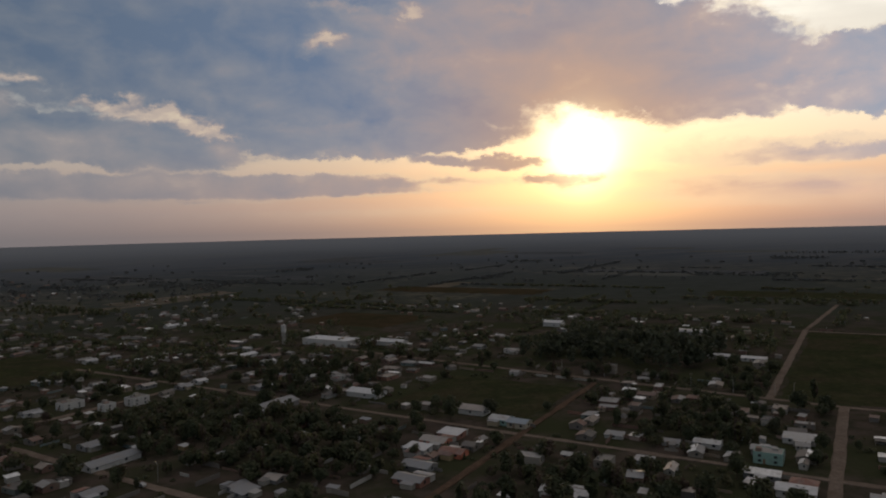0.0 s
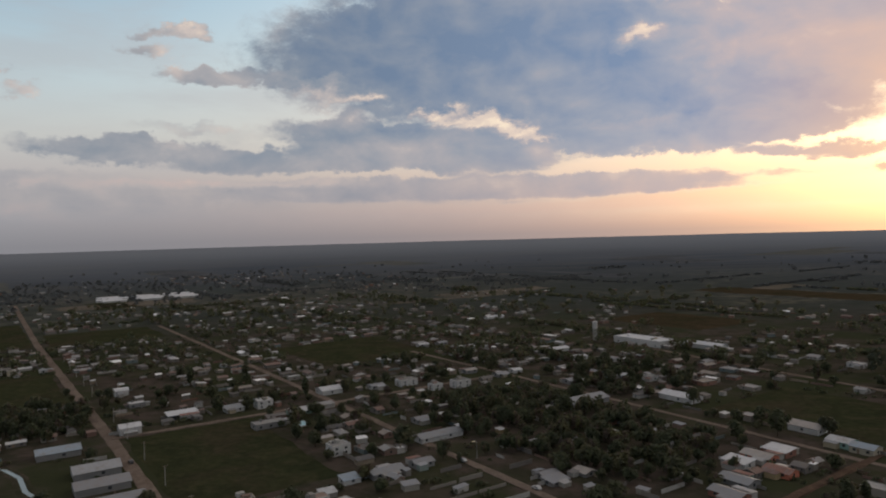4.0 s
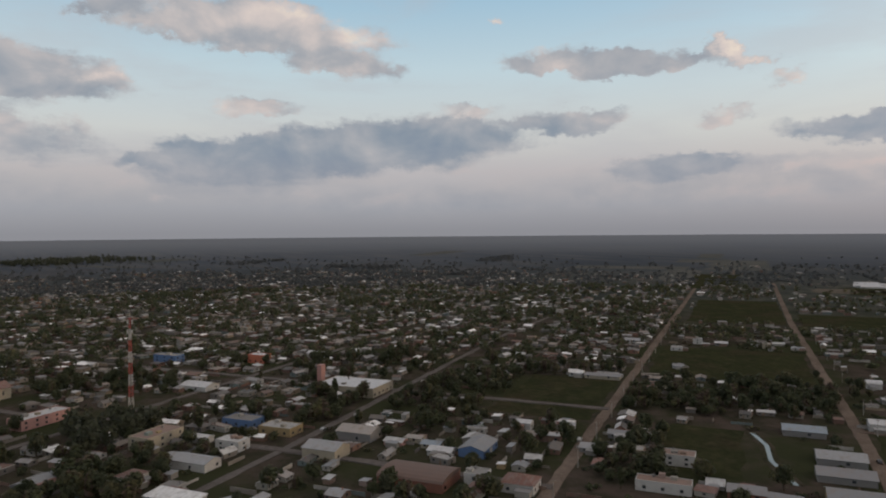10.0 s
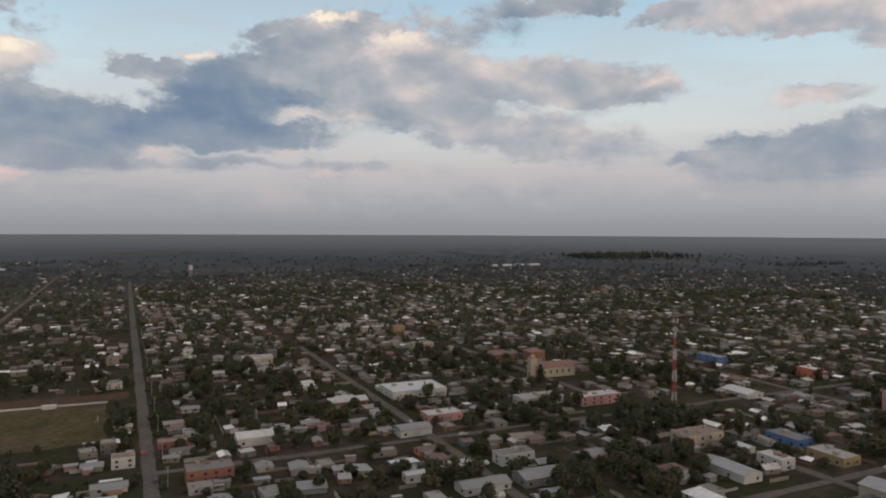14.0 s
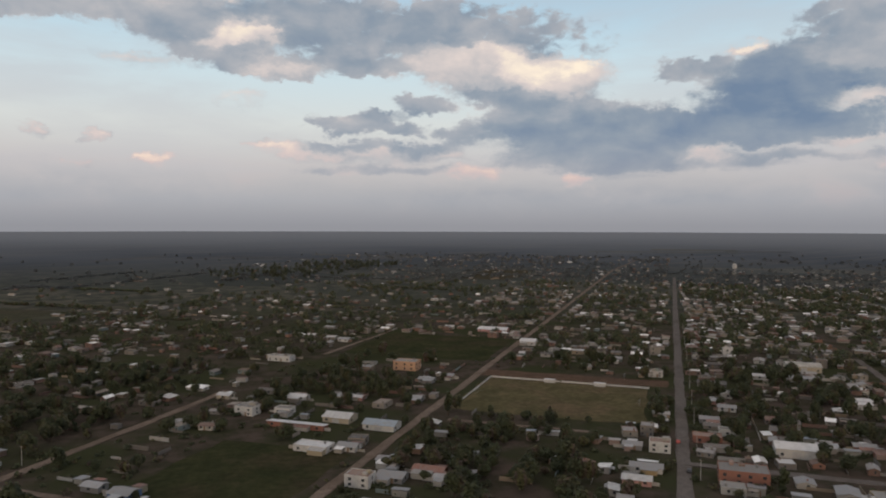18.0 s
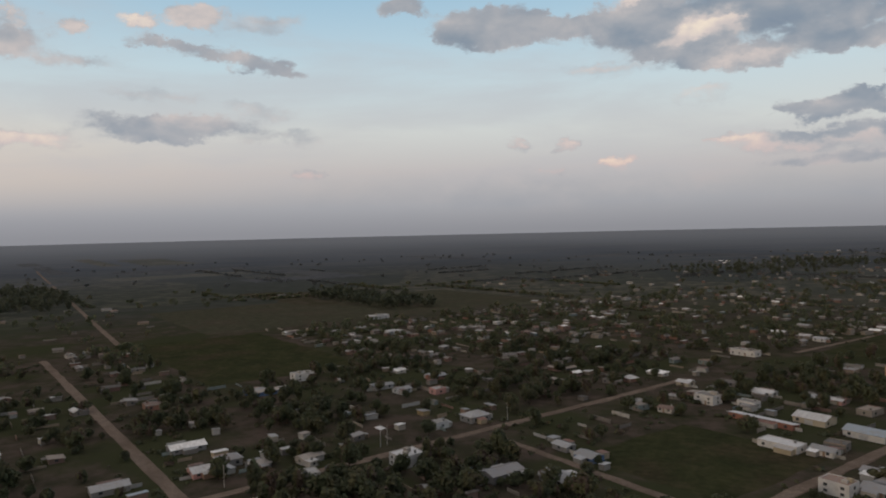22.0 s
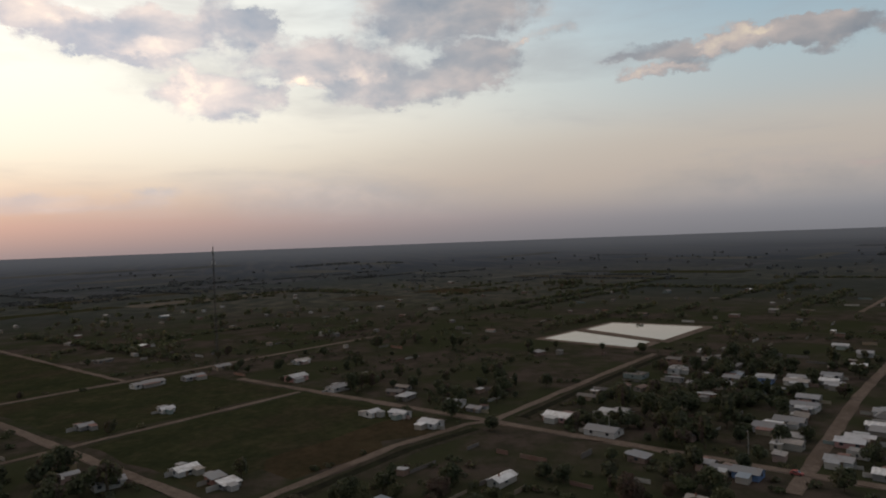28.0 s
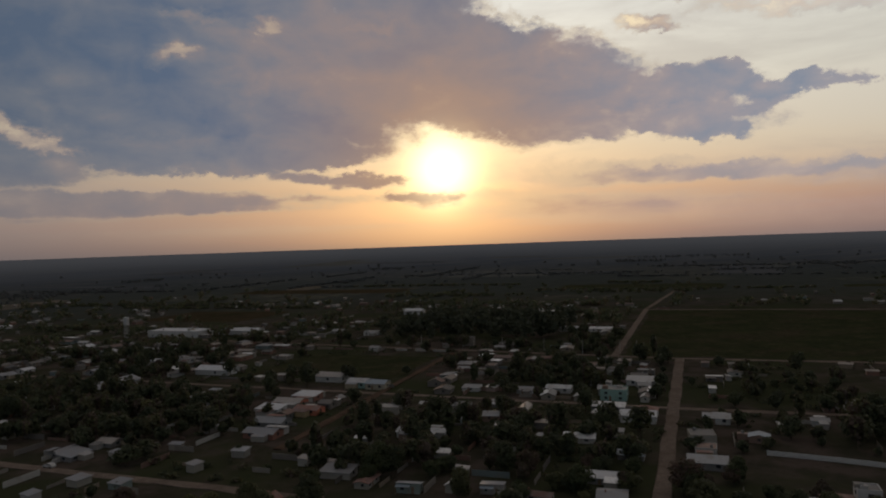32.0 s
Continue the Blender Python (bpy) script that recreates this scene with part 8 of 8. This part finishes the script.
def tree_build(name, seed, height, spread, leaves, leaf, mat, label, tall=False):
    r = random.Random(seed)
    bm = bmesh.new()
    fork = height * (0.24 if not tall else 0.6)
    tube(bm, (0, 0, -0.2), (0.1, 0.05, fork), 0.05 * height * 0.55, 0.03 * height * 0.6, 7)
    lobes = []
    for i in range(7):
        turn = i * 2.4 + r.uniform(-0.4, 0.4)
        reach = spread * r.uniform(0.2, 0.55)
        top = Vector((math.cos(turn) * reach, math.sin(turn) * reach, height * r.uniform(0.36, 0.78)))
        tube(bm, (0.1, 0.05, fork * r.uniform(0.75, 1.0)), top, 0.016 * height, 0.006 * height, 5)
        lobes.append((top, spread * r.uniform(0.34, 0.52), height * r.uniform(0.2, 0.3)))
    lobes += [(Vector((0, 0, height * 0.82)), spread * 0.42, height * 0.18), (Vector((0, 0, height * 0.5)), spread * 0.62, height * 0.34)]
    root = link(name, bm, BARK)
    verts, faces = [], []
    for i in range(leaves):
        c, wide, high = r.choice(lobes)
        d = Vector((r.gauss(0, 1), r.gauss(0, 1), r.gauss(0, 1))).normalized() * r.uniform(0.6, 1.03)
        p = c + Vector((d.x * wide, d.y * wide, d.z * high))
        n = (d + Vector((r.gauss(0, 0.4), r.gauss(0, 0.4), r.gauss(0.3, 0.4)))).normalized()
        q = n.to_track_quat("Z", "Y")
        s = leaf * r.uniform(0.6, 1.3)
        k = len(verts)
        for u, w in ((-0.9, -0.7), (0.8, -0.9), (0.9, 0.7), (-0.7, 0.9)):
            verts.append(p + q @ Vector((u * s, w * s, r.uniform(-0.2, 0.2) * s)))
        faces.append((k, k + 1, k + 2, k + 3))
    me = bpy.data.meshes.new("crown")
    me.from_pydata(verts, [], faces)
    me.materials.append(mat)
    crown = new("crown", me)
    crown.parent = root
    return tagged(root, label, "tree")


TREE_SHAPES = ((7, 4.2), (8.5, 4.6), (6, 3.6), (9.5, 5.0), (7.5, 5.2), (5, 3.0))
TREES = [Kind(lambda i=i, h=h, s=s: tree_build("tree", i, h, s, 2400, 0.26, LEAF, "leafy garden tree with a rounded uneven crown")) for i, (h, s) in enumerate(TREE_SHAPES)]
TREES.append(Kind(lambda: tree_build("tree", 31, 12, 2.6, 620, 0.45, NEEDLE, "tall dark narrow evergreen tree", True)))
LEAFY = []


def tree_slots(name, mat):
    return 1 if name == "crown" else 0


def plant():
    near = sorted((math.hypot(a, b), a, b, size) for a, b, size in TREE_SPOTS)
    near = [s for s in near if s[0] > 175]
    for r, a, b, size in near[:300]:
        kind = rng.choices(range(7), (5, 5, 5, 3, 4, 5, 1))[0]
        TREES[kind].put(*at(a, b), rng.uniform(0, 6.28), (size, size, size * rng.uniform(0.85, 1.15)), "garden trees")
    patterns = [template(tree_build("tree", 50 + i, h, s, 560, 0.46, LEAF_FAR, "tree"), tree_slots) for i, (h, s) in enumerate(TREE_SHAPES)]
    patterns.append(template(tree_build("tree", 61, 12, 2.6, 200, 0.8, NEEDLE, "tree", True), tree_slots))
    spots = []
    for r, a, b, size in near[300:]:
        x, y = at(a, b)
        if r < 560:
            spots.append((x, y, rng.uniform(0, 6.28), (size, size, size * rng.uniform(0.85, 1.15)), rng.choices(range(7), (5, 5, 5, 3, 4, 5, 1))[0]))
        elif rng.random() < (0.75 if density(a, b) > 0.7 else 0.4):
            LEAFY.append((x, y, size * rng.uniform(6, 9.5), size * rng.uniform(3.2, 5.2)))
    scatter("garden_trees", patterns, spots, [BARK, LEAF_FAR], "leafy green and brown garden trees between houses", "trees")


plant()


def clumps(name, spots, per, leaf, mat, label, category="trees"):
    """Trees too far off to be told apart: leaf clumps in one mesh."""
    g = np.random.default_rng(5)
    spots = np.array(spots)
    n = len(spots)
    base = np.repeat(spots, per, axis=0)
    d = g.normal(size=(n * per, 3))
    d /= np.linalg.norm(d, axis=1)[:, None]
    d *= g.uniform(0.4, 1.05, (n * per, 1))
    z0 = np.array([rise(x, y) for x, y in spots[:, :2]]).repeat(per)
    c = np.stack([base[:, 0] + d[:, 0] * base[:, 3], base[:, 1] + d[:, 1] * base[:, 3], z0 + base[:, 2] * (0.58 + 0.42 * d[:, 2])], 1)
    low = d[:, 2] < -0.75
    c[low, 2] = z0[low] + base[low, 2] * 0.22
    t1 = g.normal(size=(n * per, 3))
    t1[:, 2] *= 0.6
    t1 /= np.linalg.norm(t1, axis=1)[:, None]
    t2 = np.cross(t1, g.normal(size=(n * per, 3)))
    t2 /= np.linalg.norm(t2, axis=1)[:, None]
    s = (leaf * base[:, 3] * g.uniform(0.6, 1.3, n * per))[:, None]
    quad = np.stack([c - t1 * s - t2 * s * 0.7, c + t1 * s * 0.8 - t2 * s, c + t1 * s + t2 * s * 0.6, c - t1 * s * 0.3 + t2 * s], 1).reshape(-1, 3)
    me = bpy.data.meshes.new(name)
    me.from_pydata(quad.tolist(), [], np.arange(len(quad)).reshape(-1, 4).tolist())
    me.materials.append(mat)
    return tagged(new(name, me), label, category, kind="stuff")


def far_trees():
    g = random.Random(11)
    spots = list(LEAFY)
    # hedges and single trees over the plain
    for _ in range(2600):
        r = 560 + 1900 * g.random() ** 1.3
        turn = g.uniform(0, math.tau)
        x, y = r * math.cos(turn), r * math.sin(turn)
        a, b = GA.x * x + GA.y * y, GB.x * x + GB.y * y
        if noise.noise(Vector((x, y, 0)) * 0.006) > -0.05 and not blocked(a, b, 3):
            spots.append((x, y, g.uniform(4, 9), g.uniform(3, 6)))
    # hedgerows along the field edges
    for _ in range(190):
        r, turn = 620 + 1200 * g.random() ** 1.1, g.uniform(0, math.tau)
        x, y = r * math.cos(turn), r * math.sin(turn)
        way = GA if g.random() < 0.6 else GB
        long, tall = g.uniform(60, 320) * (0.7 + r / 2500), g.uniform(2.0, 5.0)
        for k in range(int(long / 6)):
            if g.random() < 0.8:
                u, v = x + way.x * (k * 6 - long / 2) + g.uniform(-2, 2), y + way.y * (k * 6 - long / 2) + g.uniform(-2, 2)
                if not blocked(GA.x * u + GA.y * v, GB.x * u + GB.y * v, 3):
                    spots.append((u, v, tall * g.uniform(0.7, 1.3), g.uniform(3, 5.5)))
    clumps("distant_trees", [s for s in spots if math.hypot(s[0], s[1]) < 1250], 40, 0.24, LEAF_HAZED, "dark green and brown scattered trees and hedges")
    clumps("remote_trees", [s for s in spots if math.hypot(s[0], s[1]) >= 1250], 30, 0.28, LEAF_HAZE_BLUE, "far scattered trees and hedges on the plain, haze-tinted")


def scrub():
    """Low bushes and rank growth over yards and waste plots."""
    g = random.Random(29)
    spots = []
    while len(spots) < 5600:
        a, b = g.uniform(-620, 900), g.uniform(-620, 520)
        r = math.hypot(a, b)
        if 170 < r < 800 and noise.noise(Vector((a, b, 5.0)) * 0.02) > 0.02 and not blocked(a, b, 1.0) and free_of_big(a, b, 0.5):
            spots.append((*at(a, b), g.uniform(0.8, 2.2), g.uniform(0.9, 2.8)))
    clumps("scrub", spots, 24, 0.26, LEAF_FAR, "low olive and brown bushes and rank growth", "bushes")


scrub()


def grove(a0, a1, b0, b1, count, tall, label, mat=NEEDLE):
    g = random.Random(int(a0 * 3 + b0))
    spots = []
    for _ in range(count):
        x, y = at(g.uniform(a0, a1), g.uniform(b0, b1))
        spots.append((x, y, tall * g.uniform(0.75, 1.2), tall * g.uniform(0.18, 0.3)))
    clumps("grove", spots, 60 if math.hypot(a0, b0) < 900 else 26, 0.30 if math.hypot(a0, b0) < 900 else 0.42, mat, label, "grove")


far_trees()
DARK_WOOD = "dark dense grove of tall evergreen trees"
grove(95, 225, 480, 590, 130, 17, DARK_WOOD)
grove(-1480, -1010, -150, 45, 420, 16, DARK_WOOD)
grove(-960, -700, -500, -430, 200, 14, DARK_WOOD)
grove(-860, -640, -1650, -1120, 160, 16, DARK_WOOD)
grove(1390, 1810, -2080, -1810, 300, 18, DARK_WOOD)


def far_groves():
    g = random.Random(23)
    made = 0
    while made < 24:
        r, turn = 1000 + 1500 * g.random() ** 0.85, g.uniform(0, math.tau)
        a, b = r * math.cos(turn), r * math.sin(turn)
        if density(a, b) > 0.2:
            continue
        wa, wb = g.uniform(40, 260) * (0.5 + r / 2500), g.uniform(15, 60) * (0.5 + r / 2500)
        if g.random() < 0.5:
            wa, wb = wb, wa
        grove(a - wa / 2, a + wa / 2, b - wb / 2, b + wb / 2, int(30 + wa * wb / 160), g.uniform(6, 11), "far belt of trees on the plain, haze-tinted", LEAF_HAZE_BLUE if r > 1400 else LEAF_HAZED)
        made += 1


far_groves()
grove(255, 350, 222, 290, 90, 8, "dark thicket of broad-leaved trees", LEAF_FAR)
grove(225, 268, -305, -262, 34, 13, "clump of large dark street trees")
grove(300, 370, -470, -440, 20, 10, "dark trees round a town square", LEAF_FAR)
